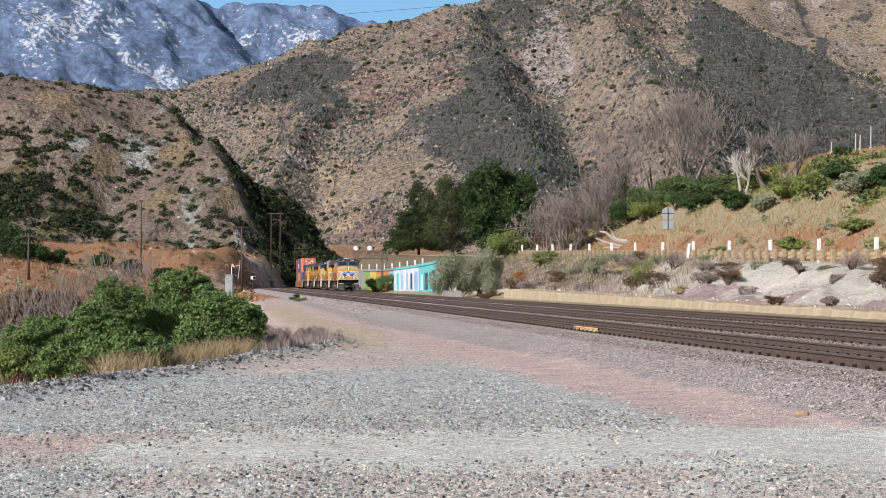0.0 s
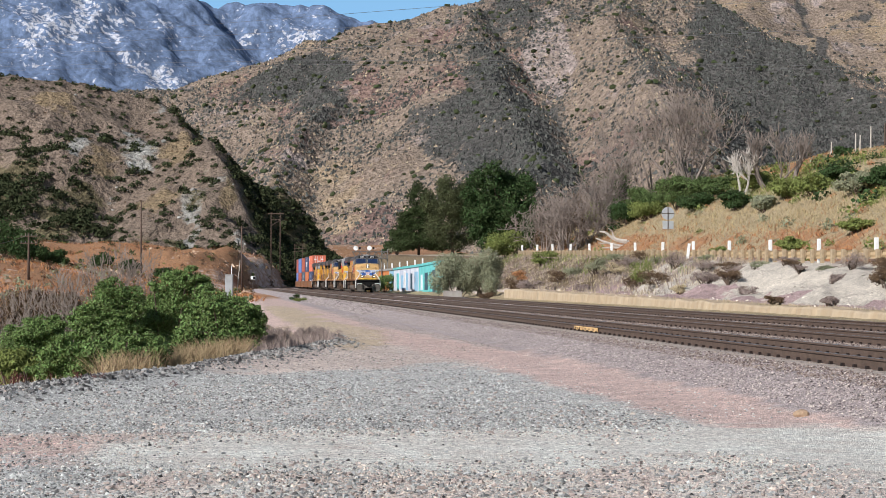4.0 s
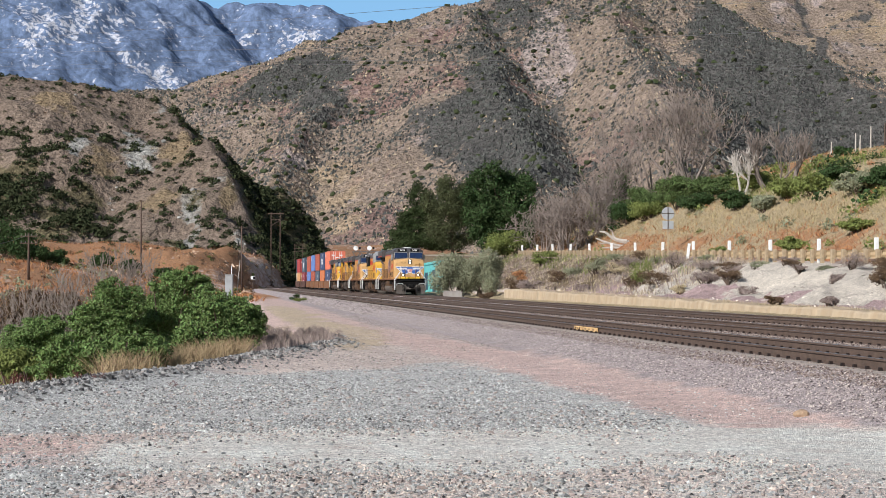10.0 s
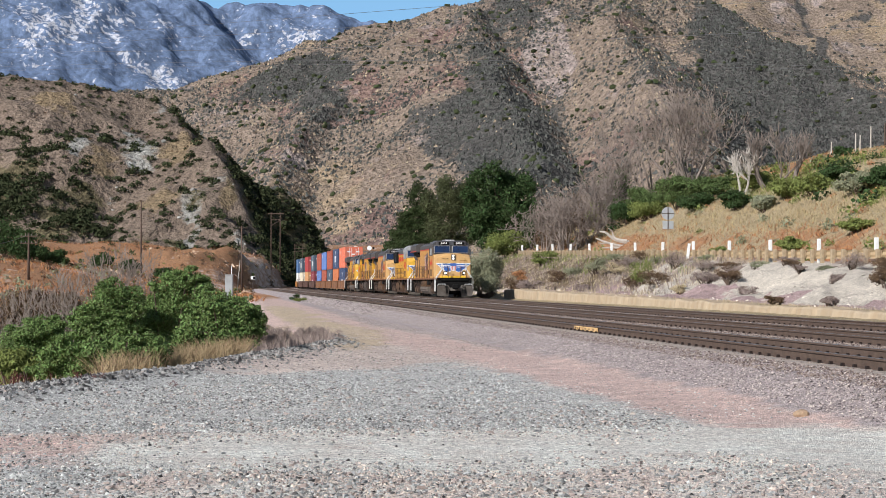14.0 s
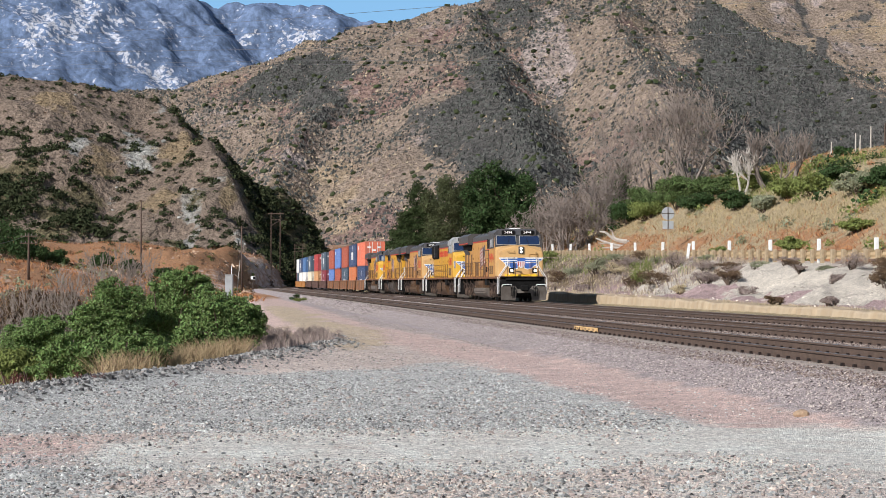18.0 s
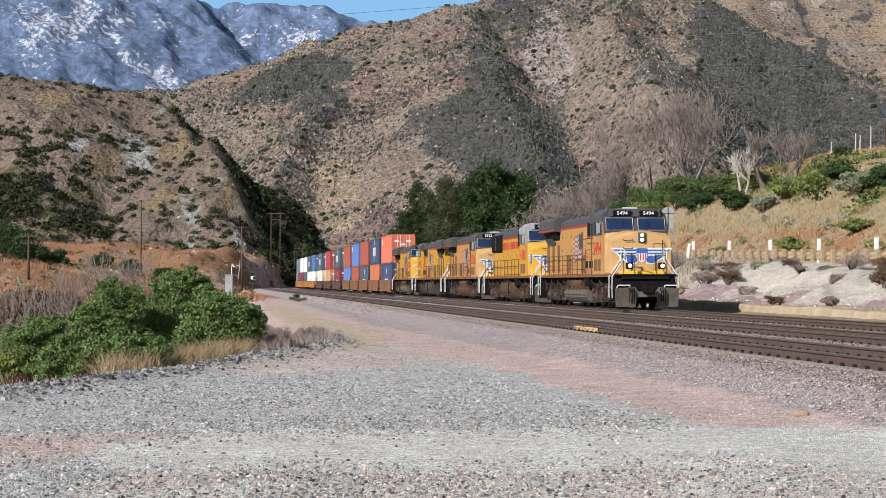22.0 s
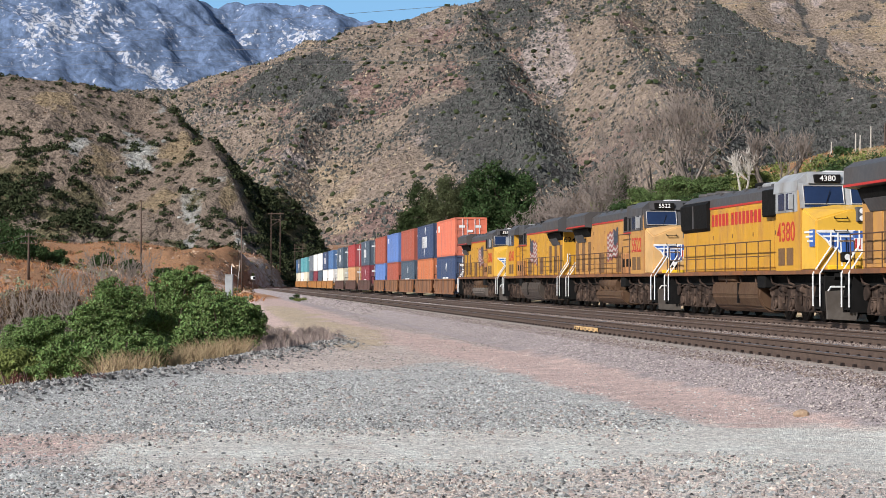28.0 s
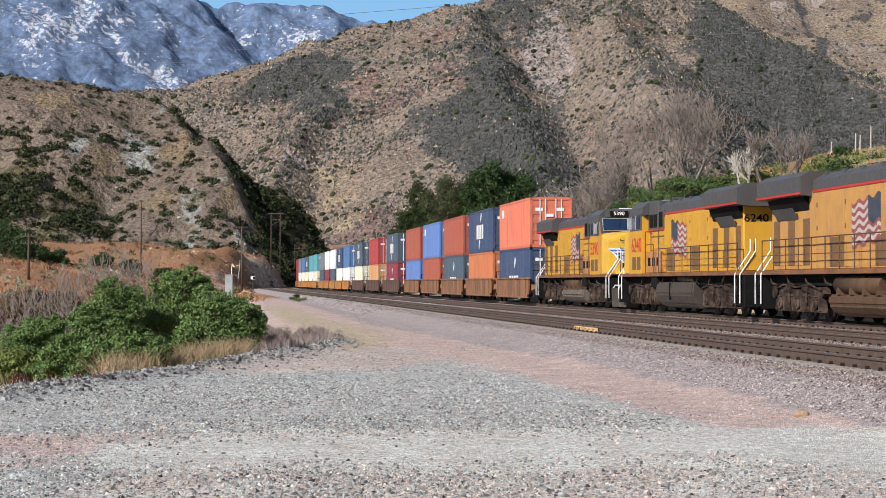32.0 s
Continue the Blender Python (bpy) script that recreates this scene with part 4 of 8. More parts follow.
        for k in range(3):
            part("roof_fan", cyl(B(), (0, -8.4 + k * 1.3, 4.5), (0, -8.4 + k * 1.3, 4.66), 0.56, 16), M_GREY, L)
        part("exhaust", box(B(), -0.45, 0.45, -0.8, 0.3, 4.45, 4.72, 0.04), M_BLACK, L)
        part("roof_gear", box(B(), -0.7, 0.7, 1.0, 2.4, 4.45, 4.62, 0.05), M_LGREY, L)
    # cab
    bm = B()
    prism(bm, [(5.4, deck), (8.05, deck), (8.05, 3.5), (7.85, 4.05), (7.6, 4.1), (5.4, 4.1)], -1.5, 1.5, axis="x")
    part("cab", bm, [yellow], L, "yellow crew cab")
    bm = B()
    prism(bm, [(-1.53, 4.06), (1.53, 4.06), (1.5, 4.38), (1.15, 4.66), (-1.15, 4.66), (-1.5, 4.38)], 5.2, 7.72)
    part("cab_roof", bm, M_LGREY if not wing else M_GREY, L, "grey cab roof")
    part("roof_front", prism(B(), [(7.7, 4.28), (7.98, 4.28), (7.86, 4.56), (7.7, 4.66)], -1.2, 1.2, axis="x"), M_LGREY if not wing else M_GREY, L)
    bm = B()
    prism(bm, [(8.03, 3.5), (8.12, 3.5), (7.86, 4.3), (7.76, 4.3)], -1.5, 1.5, axis="x")
    part("windshield_band", bm, M_GREY if wing else M_LGREY, L, "grey windshield surround")
    for sx in (-1, 1):
        bm = B()
        if wing:
            prism(bm, [(8.105, 3.66), (8.125, 3.66), (7.955, 4.19), (7.935, 4.19)], min(sx * 0.13, sx * 1.38), max(sx * 0.13, sx * 1.38), axis="x")
        else:
            prism(bm, [(8.115, 3.55), (8.135, 3.55), (7.935, 4.2), (7.915, 4.2)], min(sx * 0.13, sx * 1.38), max(sx * 0.13, sx * 1.38), axis="x")
        ws = part("windshield", bm, M_GLASS, L, "dark windshield")
        part("windshield_frame", pipe(B(), [(sx * 0.12, 8.12, 3.64), (sx * 1.39, 8.12, 3.64), (sx * 1.39, 7.945, 4.21), (sx * 0.12, 7.945, 4.21), (sx * 0.12, 8.12, 3.64)], 0.018, 5), M_LGREY, ws)
        part("wiper", pipe(B(), [(sx * 0.7, 8.13, 3.64), (sx * 0.55, 8.02, 4.05)], 0.012, 4), M_BLACK, L)
        part("upper_cab_side", box(B(), min(sx * 1.5, sx * 1.512), max(sx * 1.5, sx * 1.512), 5.4, 7.75, 3.42, 4.1), M_GREY if wing else M_LGREY, L)
        for y0, y1 in ((5.75, 6.5), (6.6, 7.35)):
            w = part("side_window", box(B(), min(sx * 1.505, sx * 1.53), max(sx * 1.505, sx * 1.53), y0, y1, 3.5, 4.02), M_GLASS, L, "dark side window")
            part("window_frame", box(B(), min(sx * 1.5, sx * 1.55), max(sx * 1.5, sx * 1.55), y1 + 0.0, y1 + 0.06, 3.46, 4.06), M_LGREY, w)
        part("mirror", box(B(), min(sx * 1.55, sx * 1.7), max(sx * 1.55, sx * 1.7), 7.4, 7.46, 3.5, 3.98, 0.01), M_LGREY, L)
        nb = part("number_board", box(B(), sx * 0.62 - 0.42, sx * 0.62 + 0.42, 7.8, 8.02, 4.3, 4.56, 0.02), M_BLACK, L, "black number board")
        letters(number, 0.17, M_WHITE, nb, Matrix.Translation((sx * 0.62, 8.027, 4.43)) @ Euler((radians(90), 0, radians(180))).to_matrix().to_4x4(), "number", 0.004, 1.1)
        letters(number, 0.62, M_RED, L, Matrix.Translation((sx * 1.505, 6.5, 2.78)) @ Euler((radians(90), 0, radians(90 * sx))).to_matrix().to_4x4(), "side_number", 0.004, 1.15)
        part("cab_panel", box(B(), min(sx * 1.5, sx * 1.512), max(sx * 1.5, sx * 1.512), 5.7, 6.4, 1.75, 2.3), M_GRILLE, L)
        part("cab_vent", box(B(), min(sx * 1.5, sx * 1.512), max(sx * 1.5, sx * 1.512), 6.6, 7.3, 1.75, 2.3), M_GRILLE, L)
        part("side_shield", prism(B(), [(5.0 - 1.1, 3.02), (5.28 - 1.1, 3.02), (5.28 - 1.1, 2.75), (5.14 - 1.1, 2.62), (5.0 - 1.1, 2.75)], min(sx * (hw + 0.001), sx * (hw + 0.012)), max(sx * (hw + 0.001), sx * (hw + 0.012)), axis="x"), M_BLUE, L)
    # nose
    bm = B()
    nz = 3.52 if wing else 3.42
    v = [bm.verts.new(c) for c in ((-1.48, 8.06, deck), (1.48, 8.06, deck), (1.48, 8.06, 3.5), (0.4, 8.06, 3.62), (-0.4, 8.06, 3.62), (-1.48, 8.06, 3.5),
                                   (-1.42, 9.38, deck), (1.42, 9.38, deck), (1.42, 9.345, 3.12), (0.42, 9.36, nz), (-0.42, 9.36, nz), (-1.42, 9.345, 3.12))]
    for f in ((6, 7, 8, 9, 10, 11), (0, 6, 11, 5), (1, 2, 8, 7), (2, 3, 9, 8), (3, 4, 10, 9), (4, 5, 11, 10), (0, 1, 7, 6), (5, 4, 3, 2, 1, 0)):
        bm.faces.new([v[i] for i in f])
    bmesh.ops.recalc_face_normals(bm, faces=bm.faces)
    bmesh.ops.bevel(bm, geom=bm.edges[:], offset=0.05, segments=2, affect="EDGES")
    part("nose", bm, M_NOSE if yellow is M_YEL else M_NOSE2, L, "bright yellow angular nose" if yellow is M_YEL else "pale faded yellow angular nose")
    nose_wings(L, 9.375, 2.36)
    for sx in (-1, 1):
        for k in range(0 if wing else 3):
            part("side_wing_bar", box(B(), min(sx * 1.425, sx * 1.472), max(sx * 1.425, sx * 1.472), 8.35 + 0.14 * k, 9.2, 2.72 - 0.14 * k, 2.78 - 0.14 * k), M_WHITE, L)
        if not wing:
            part("side_wing_field", box(B(), min(sx * 1.42, sx * 1.466), max(sx * 1.42, sx * 1.466), 8.85, 9.28, 2.3, 2.82), M_BLUE, L)
        part("hood_grab", pipe(B(), [(sx * (hw + 0.05), 4.9, 1.7), (sx * (hw + 0.05), 4.9, 3.3), (sx * (hw + 0.05), 5.2, 3.3)], 0.02, 5), M_RAILING, L)
        for k in range(7):
            yk = -4.6 + k * 1.35
            pn = part("hood_panel", box(B(), min(sx * hw, sx * (hw + 0.013)), max(sx * hw, sx * (hw + 0.013)), yk, yk + 1.31, 2.62, 3.86, 0.005), yellow, L)
            part("panel_seam", box(B(), min(sx * hw, sx * (hw + 0.010)), max(sx * hw, sx * (hw + 0.010)), yk - 0.03, yk - 0.01, 1.7, 3.86), M_SEAM, L)
            if k % 2 == 0:
                for zl in (2.8, 3.5):
                    part("latch", box(B(), min(sx * hw, sx * (hw + 0.03)), max(sx * hw, sx * (hw + 0.03)), yk + 0.1, yk + 0.16, zl, zl + 0.14), M_GRILLE, pn)
            part("lower_door", box(B(), min(sx * hw, sx * (hw + 0.013)), max(sx * hw, sx * (hw + 0.013)), yk + 0.02, yk + 1.29, 1.68, 2.57, 0.005), M_GRILLE if (k in (1, 4) and wing) else yellow, L)
        for k in range(6):
            part("lifting_lug", box(B(), min(sx * (hw - 0.3), sx * (hw - 0.2)), max(sx * (hw - 0.3), sx * (hw - 0.2)), -4.4 + k * 1.7, -4.2 + k * 1.7, ztop + 0.42, ztop + 0.54), M_GREY, L)
    hl = part("headlight_housing", box(B(), -0.17, 0.17, 9.2, 9.44, 3.04, 3.5, 0.03), M_GREY, L)
    for z in (3.16, 3.38):
        part("headlight", cyl(B(), (0, 9.4, z), (0, 9.46, z), 0.085, 14), M_LAMP if lit else M_WHITE, hl, "round headlight")
    part("nose_door", pipe(B(), [(-0.55, 9.375, 1.75), (-0.55, 9.375, 3.0), (-1.12, 9.375, 3.0), (-1.12, 9.375, 1.75)], 0.012, 4), M_SEAM, L, "thin outline of the nose door")
    for xa, za, zb_ in ((-0.95, 2.5, 3.15), (-0.62, 1.7, 2.5), (0.5, 1.75, 2.55)):
        part("nose_grab", pipe(B(), [(xa, 9.37, za), (xa, 9.44, za), (xa, 9.44, zb_), (xa, 9.37, zb_)], 0.018, 5), M_BLACK, L)
    for za in (3.2, 2.82):
        part("nose_grab", pipe(B(), [(0.45, 9.37, za), (0.45, 9.44, za - 0.06), (0.85, 9.44, za - 0.06), (0.85, 9.37, za)], 0.016, 5), M_BLACK, L)
    part("front_band", box(B(), -1.05, 1.05, 9.36, 9.46, deck + 0.02, deck + 0.15, 0.01), M_BAND, L)
    # front platform, ditch lights, pilot
    part("anticlimber", prism(B(), [(9.35, deck - 0.3), (10.1, deck - 0.3), (10.2, deck - 0.2), (10.15, deck - 0.08), (9.35, deck - 0.08)], -1.1, 1.1, axis="x"), M_BLACK, L)
    for sx in (-1, 1):
        d = part("ditch_light", box(B(), sx * 0.75 - 0.15, sx * 0.75 + 0.15, 10.05, 10.3, 1.82, 2.12, 0.03), M_BLACK, L, "lit ditch light in a black housing" if lit else "")
        part("lens", cyl(B(), (sx * 0.75, 10.29, 1.97), (sx * 0.75, 10.33, 1.97), 0.09, 14), M_LAMP if lit else M_WHITE, d)
    part("front_walkway", box(B(), -1.45, 1.45, 9.4, 10.2, deck - 0.06, deck, 0.01), M_BLACK, L)
    bm = B()
    prism(bm, [(-1.42, 0.12), (-0.55, 0.08), (-0.45, 0.55), (0.45, 0.55), (0.55, 0.08), (1.42, 0.12), (1.46, 0.95), (0.55, 1.0), (0.42, 0.8), (-0.42, 0.8), (-0.55, 1.0), (-1.46, 0.95)], 10.35, 10.5)
    part("plow", bm, M_PLOW, L, "grey steel snow plow")
    part("pilot", box(B(), -1.4, 1.4, 9.75, 10.1, 0.4, 1.4, 0.02), M_BLACK, L)
    for sx in (-1, 1):
        part("plow_step", pipe(B(), [(sx * 0.8, 10.45, 0.95), (sx * 0.8, 10.55, 1.08), (sx * 1.35, 10.55, 1.08), (sx * 1.4, 10.45, 0.95)], 0.03, 5), M_WHITE, L)
        for k in range(3):
            part("air_hose", pipe(B(), [(sx * (0.6 + 0.1 * k), 10.4, 1.05), (sx * (0.62 + 0.1 * k), 10.62, 0.8), (sx * (0.63 + 0.1 * k), 10.6, 0.35)], 0.025, 5), M_BLACK, L)
        bm = B()
        pipe(bm, [(sx * 0.5, 10.2, 1.6), (sx * 0.5, 10.2, 2.45), (sx * 1.0, 10.1, 2.45), (sx * 1.0, 10.1, 1.6)], 0.022, 5)
        part("platform_rail", bm, M_RAILING, L)
    for y, f in ((10.95, 1), (-10.95, -1)):
        bm = box(B(), -0.16, 0.16, min(y - f * 1.2, y), max(y - f * 1.2, y), 0.72, 1.02, 0.04)
        box(bm, -0.24, 0.24, min(y - f * 0.3, y + f * 0.15), max(y - f * 0.3, y + f * 0.15), 0.68, 1.06, 0.06)
        part("coupler", bm, M_BLACK, L)
    if number == "6240":
        letters(number, 0.27, M_BLACK, L, Matrix.Translation((-0.72, -9.412, 3.45)) @ Euler((radians(90), 0, 0)).to_matrix().to_4x4(), "rear_number", 0.004, 1.2)
    part("rear_pilot", box(B(), -1.4, 1.4, -10.3, -10.0, 0.35, 1.45, 0.02), M_BLACK, L)
    part("rear_light", box(B(), -0.15, 0.15, -9.98 if wing else -9.26, -9.85 if wing else -9.15, 3.9, 4.3, 0.02), M_WHITE, L)
    # tank, air tanks, trucks
    slim = wing and tank is not M_TANK3
    bm = B()
    if slim:
        prism(bm, [(-1.42, 0.86), (-1.44, 0.55), (-1.2, 0.28), (-0.9, 0.2), (0.9, 0.2), (1.2, 0.28), (1.44, 0.55), (1.42, 0.86)], -2.7, 3.1)
    else:
        prism(bm, [(-1.40, 1.22), (-1.46, 0.75), (-1.25, 0.36), (-0.95, 0.2), (0.95, 0.2), (1.25, 0.36), (1.46, 0.75), (1.40, 1.22)], -3.0, 3.1)
    bmesh.ops.bevel(bm, geom=bm.edges[:], offset=0.07, segments=3, affect="EDGES")
    part("fuel_tank", bm, tank, L, "dusty steel fuel tank")
    for sx in (-1, 1):
        if slim:
            part("air_reservoir", cyl(B(), (sx * 1.12, -2.3, 1.14), (sx * 1.12, 1.7, 1.14), 0.29, 18), M_TANK2, L, "long cylindrical air tank")
            for k in range(4):
                part("tank_saddle", prism(B(), [(-2.0 + k * 1.15, 0.86), (-1.7 + k * 1.15, 0.86), (-1.78 + k * 1.15, 1.06), (-1.92 + k * 1.15, 1.06)], min(sx * 1.2, sx * 1.42), max(sx * 1.2, sx * 1.42), axis="x"), M_TANK2, L)
        else:
            part("air_reservoir", cyl(B(), (sx * 1.2, -2.6, 1.36), (sx * 1.2, -0.2, 1.36), 0.13, 12), tank, L, "cylindrical air tank")
            part("tank_band", box(B(), min(sx * 1.40, sx * 1.47), max(sx * 1.40, sx * 1.47), 0.55, 0.63, 0.5, 1.2), M_BLACK, L)
        part("battery_box", box(B(), min(sx * 0.9, sx * 1.45), max(sx * 0.9, sx * 1.45), 3.0, 3.9, 1.02, 1.44, 0.03), M_BLACK, L)
        for k in range(9):
            yb = -9.2 + k * 1.9
            part("hanger_pipe", pipe(B(), [(sx * 1.3, yb, 1.44), (sx * 1.32, yb + 0.25, 1.2), (sx * 1.2, yb + 0.5, 1.12)], 0.035, 5), M_TRUCK, L)
    loco_truck(L, 6.35, 1)
    loco_truck(L, -6.35, -1)
    # railings and steps
    for sx in (-1, 1):
        handrail(L, sx, -9.6, 2.5 if wing else 4.6, deck, [-9.6 + 1.345 * k for k in range(10)] if wing else [-9.6 + 1.42 * k for k in range(11)])
        steps(L, sx, 9.75, 1)
        steps(L, sx, -9.85, -1)
        part("front_railing", pipe(B(), [(sx * 1.2, 10.0, 2.6), (sx * 0.9, 10.1, 2.62), (sx * 0.85, 10.1, 1.7)], 0.025, 5), M_WHITE, L)
    part("horn", pipe(B(), [(-0.3, 4.9, 4.75), (0.3, 4.9, 4.75)], 0.05, 6), M_GREY, L)
    part("antenna", box(B(), -0.35, 0.35, 6.6, 6.9, 4.66, 4.74, 0.02), M_WHITE, L)
    part("roof_unit", box(B(), -0.5, 0.5, 5.6, 6.4, 4.66, 4.72, 0.03), M_LGREY, L)
    return L


LOCO_C = 9.4            # from the headlight back to the middle
train = []              # (thing, metres from the lead headlight back to its middle, facing backwards)
specs = [("5494", "wing", M_YEL2, M_TANK, "faded yellow six-axle diesel locomotive, headlights lit", True), ("4380", "flare", M_YEL, M_TANK2, "bright yellow diesel locomotive with flared radiators", False),
         ("5522", "wing", M_YEL2, M_TANK2, "dusty yellow diesel locomotive with a waving flag on its hood", False), ("6240", "wing", M_YEL, M_TANK3, "yellow diesel locomotive running long hood forward", False),
         ("5390", "wing", M_YEL, M_TANK, "yellow diesel locomotive, last of five", False)]
at = 0.0
for i, (num, model, yel, tank, label, lit) in enumerate(specs):
    train.append((locomotive(num, model, yel, tank, label, lit), at + LOCO_C, i == 3))
    at += 22.05 if i == 1 else 22.3

# ---- containers and well cars ----
CORRUGATION = 0.28


def container_body(length, ends=True):
    """A ribbed steel box: corrugated sides and front end, framed edges."""
    bm = B()
    h, w = 2.59 + 0.3, 1.22
    n = int(length / CORRUGATION)
    l2 = length / 2
    for sx in (-1, 1):
        pts = []
        for k in range(n):
            y = -l2 + 0.12 + k * (length - 0.24) / n
            p = (length - 0.24) / n
            pts += [(y, w - 0.012), (y + p * 0.35, w - 0.012), (y + p * 0.5, w - 0.045), (y + p * 0.85, w - 0.045)]
        pts.append((l2 - 0.12, w - 0.012))
        lo = [bm.verts.new((sx * u, y, 0.15)) for y, u in pts]
        hi = [bm.verts.new((sx * u, y, h - 0.12)) for y, u in pts]
        for i in range(len(pts) - 1):
            bm.faces.new((lo[i], lo[i + 1], hi[i + 1], hi[i]) if sx > 0 else (lo[i + 1], lo[i], hi[i], hi[i + 1]))
        box(bm, min(sx * (w - 0.08), sx * w), max(sx * (w - 0.08), sx * w), -l2, l2, 0, 0.16)
        box(bm, min(sx * (w - 0.08), sx * w), max(sx * (w - 0.08), sx * w), -l2, l2, h - 0.12, h)
        for ye in (-l2, l2 - 0.14):
            box(bm, min(sx * (w - 0.14), sx * w), max(sx * (w - 0.14), sx * w), ye, ye + 0.14, 0, h)
    for ye, f in ((-l2, 1), (l2, -1)):
        box(bm, -w + 0.1, w - 0.1, min(ye + f * 0.05, ye + f * 0.1), max(ye + f * 0.05, ye + f * 0.1), 0.1, h - 0.1)
        box(bm, -w, w, min(ye, ye + f * 0.14), max(ye, ye + f * 0.14), 0, 0.16)
        box(bm, -w, w, min(ye, ye + f * 0.14), max(ye, ye + f * 0.14), h - 0.14, h)
        for k in range(5):
            box(bm, -w + 0.12, w - 0.12, min(ye + f * 0.02, ye + f * 0.06), max(ye + f * 0.02, ye + f * 0.06), 0.4 + k * 0.5, 0.62 + k * 0.5)
    box(bm, -w + 0.02, w - 0.02, -l2 + 0.02, l2 - 0.02, h - 0.05, h - 0.02)
    box(bm, -w + 0.02, w - 0.02, -l2 + 0.02, l2 - 0.02, 0.02, 0.1)
    me = bpy.data.meshes.new("body")
    bm.to_mesh(me)
    bm.free()
    return me


BODY40 = container_body(12.19)
PAINTS = {
    "coral": ((0.66, 0.17, 0.095), "coral-orange"), "navy": ((0.035, 0.06, 0.13), "dark navy"), "brick": ((0.36, 0.085, 0.05), "brick-red"), "blue": ((0.11, 0.20, 0.46), "mid-blue"),
    "orange": ((0.52, 0.16, 0.06), "rusty orange"), "slate": ((0.06, 0.09, 0.125), "slate-blue"), "red": ((0.38, 0.045, 0.045), "red"), "maroon": ((0.22, 0.03, 0.045), "maroon"),
    "white": ((0.80, 0.78, 0.73), "white"), "cream": ((0.74, 0.66, 0.50), "cream"), "teal": ((0.10, 0.33, 0.36), "teal"), "grey": ((0.16, 0.18, 0.2), "grey"), "steel": ((0.07, 0.16, 0.33), "steel-blue"),
    "tan": ((0.56, 0.29, 0.13), "tan")}
PAINT_MATS = {k: mat(k + "_container_paint", c, 0.5, 0, 0.08, 0.8, dirt=tuple(0.5 * v + 0.06 for v in c), dirt_amount=0.25, dirt_scale=0.9, bump=0.02, streak=0.25) for k, (c, _) in PAINTS.items()}
BODIES = {}
M_WELL = mat("weathered_well_car_brown", (0.29, 0.13, 0.056), 0.7, 0, 0.18, 1.5, dirt=(0.14, 0.075, 0.045), dirt_amount=0.45, dirt_scale=1.2, streak=0.3)
M_WELL2 = mat("maroon_well_car", (0.12, 0.06, 0.045), 0.7, 0, 0.18, 1.5, dirt=(0.08, 0.05, 0.04), dirt_amount=0.4, streak=0.3)
M_WELL3 = mat("yellow_well_car", (0.46, 0.21, 0.055), 0.65, 0, 0.15, 1.5, dirt=(0.25, 0.12, 0.05), dirt_amount=0.35, streak=0.3)


def container(paint, marks=0, end_bars=True):
    c = tagged(empty("container"), PAINTS[paint][1] + " steel shipping container stacked on a well car", "shipping container", "containers of the train")
    if paint not in BODIES:
        me = BODY40.copy()
        me.materials.append(PAINT_MATS[paint])
        BODIES[paint] = me
    share("body", BODIES[paint], c)
    for x, nm in ((-1.16, 0), (-0.42, 1), (-0.2, 2), (0.2, 3), (0.42, 4), (1.0, 5)):
        if nm in (1, 2, 3, 4):
            share("lock_bar", LOCK_BAR, c, Matrix.Translation((x * 1.5, 0, 0)))
    for k in range(3):
        share("end_mark", END_MARK, c, Matrix.Translation((-0.55 + 0.62 * k, 6.075, 2.2 - 0.35 * (k % 2))))
    if marks == 1:       # a tall white block mark with a dash above and below
        for sx in (-1, 1):
            for k in range(4):
                share("mark", MARK_BAR, c, Matrix.Translation((sx * 1.215, (-1.6 + 0.9 * k) * sx, 1.42)) @ Matrix.Diagonal((1, 0.75, 1.15, 1)))
            share("mark", MARK_BAR, c, Matrix.Translation((sx * 1.215, 0.3, 2.4)) @ Matrix.Rotation(0.9, 4, "X") @ Matrix.Diagonal((1, 0.7, 0.45, 1)))
            share("mark", MARK_BAR, c, Matrix.Translation((sx * 1.215, -0.5, 0.55)) @ Matrix.Rotation(0.9, 4, "X") @ Matrix.Diagonal((1, 0.7, 0.4, 1)))
    elif marks == 2:     # block mark low on the side
        for sx in (-1, 1):
            for k in range(4):
                share("mark", MARK_BAR, c, Matrix.Translation((sx * 1.215, (-1.6 + 0.95 * k) * sx, 0.85)) @ Matrix.Diagonal((1, 0.8, 1.0, 1)))
            share("mark", MARK_BAR, c, Matrix.Translation((sx * 1.215, 0.3, 2.05)) @ Matrix.Rotation(0.9, 4, "X") @ Matrix.Diagonal((1, 0.7, 0.5, 1)))
    elif marks == 3:     # small square mark near the upper rear corner
        for sx in (-1, 1):
            share("mark", MARK_BAR, c, Matrix.Translation((sx * 1.215, -4.6, 2.25)) @ Matrix.Diagonal((1, 1.1, 0.6, 1)))
    return c


def small_mesh(name, bm, material):
    me = bpy.data.meshes.new(name)
    bm.to_mesh(me)
    bm.free()
    me.materials.append(material)
    return me


LOCK_BAR = small_mesh("lock_bar", cyl(B(), (0, 6.1, 0.12), (0, 6.1, 2.78), 0.03, 6), M_WHITE)
END_MARK = small_mesh("end_mark", box(B(), -0.22, 0.22, 0, 0.03, -0.09, 0.09), M_WHITE)
MARK_BAR = small_mesh("mark", box(B(), -0.006, 0.006, -0.42, 0.42, -0.42, 0.42), M_WHITE)


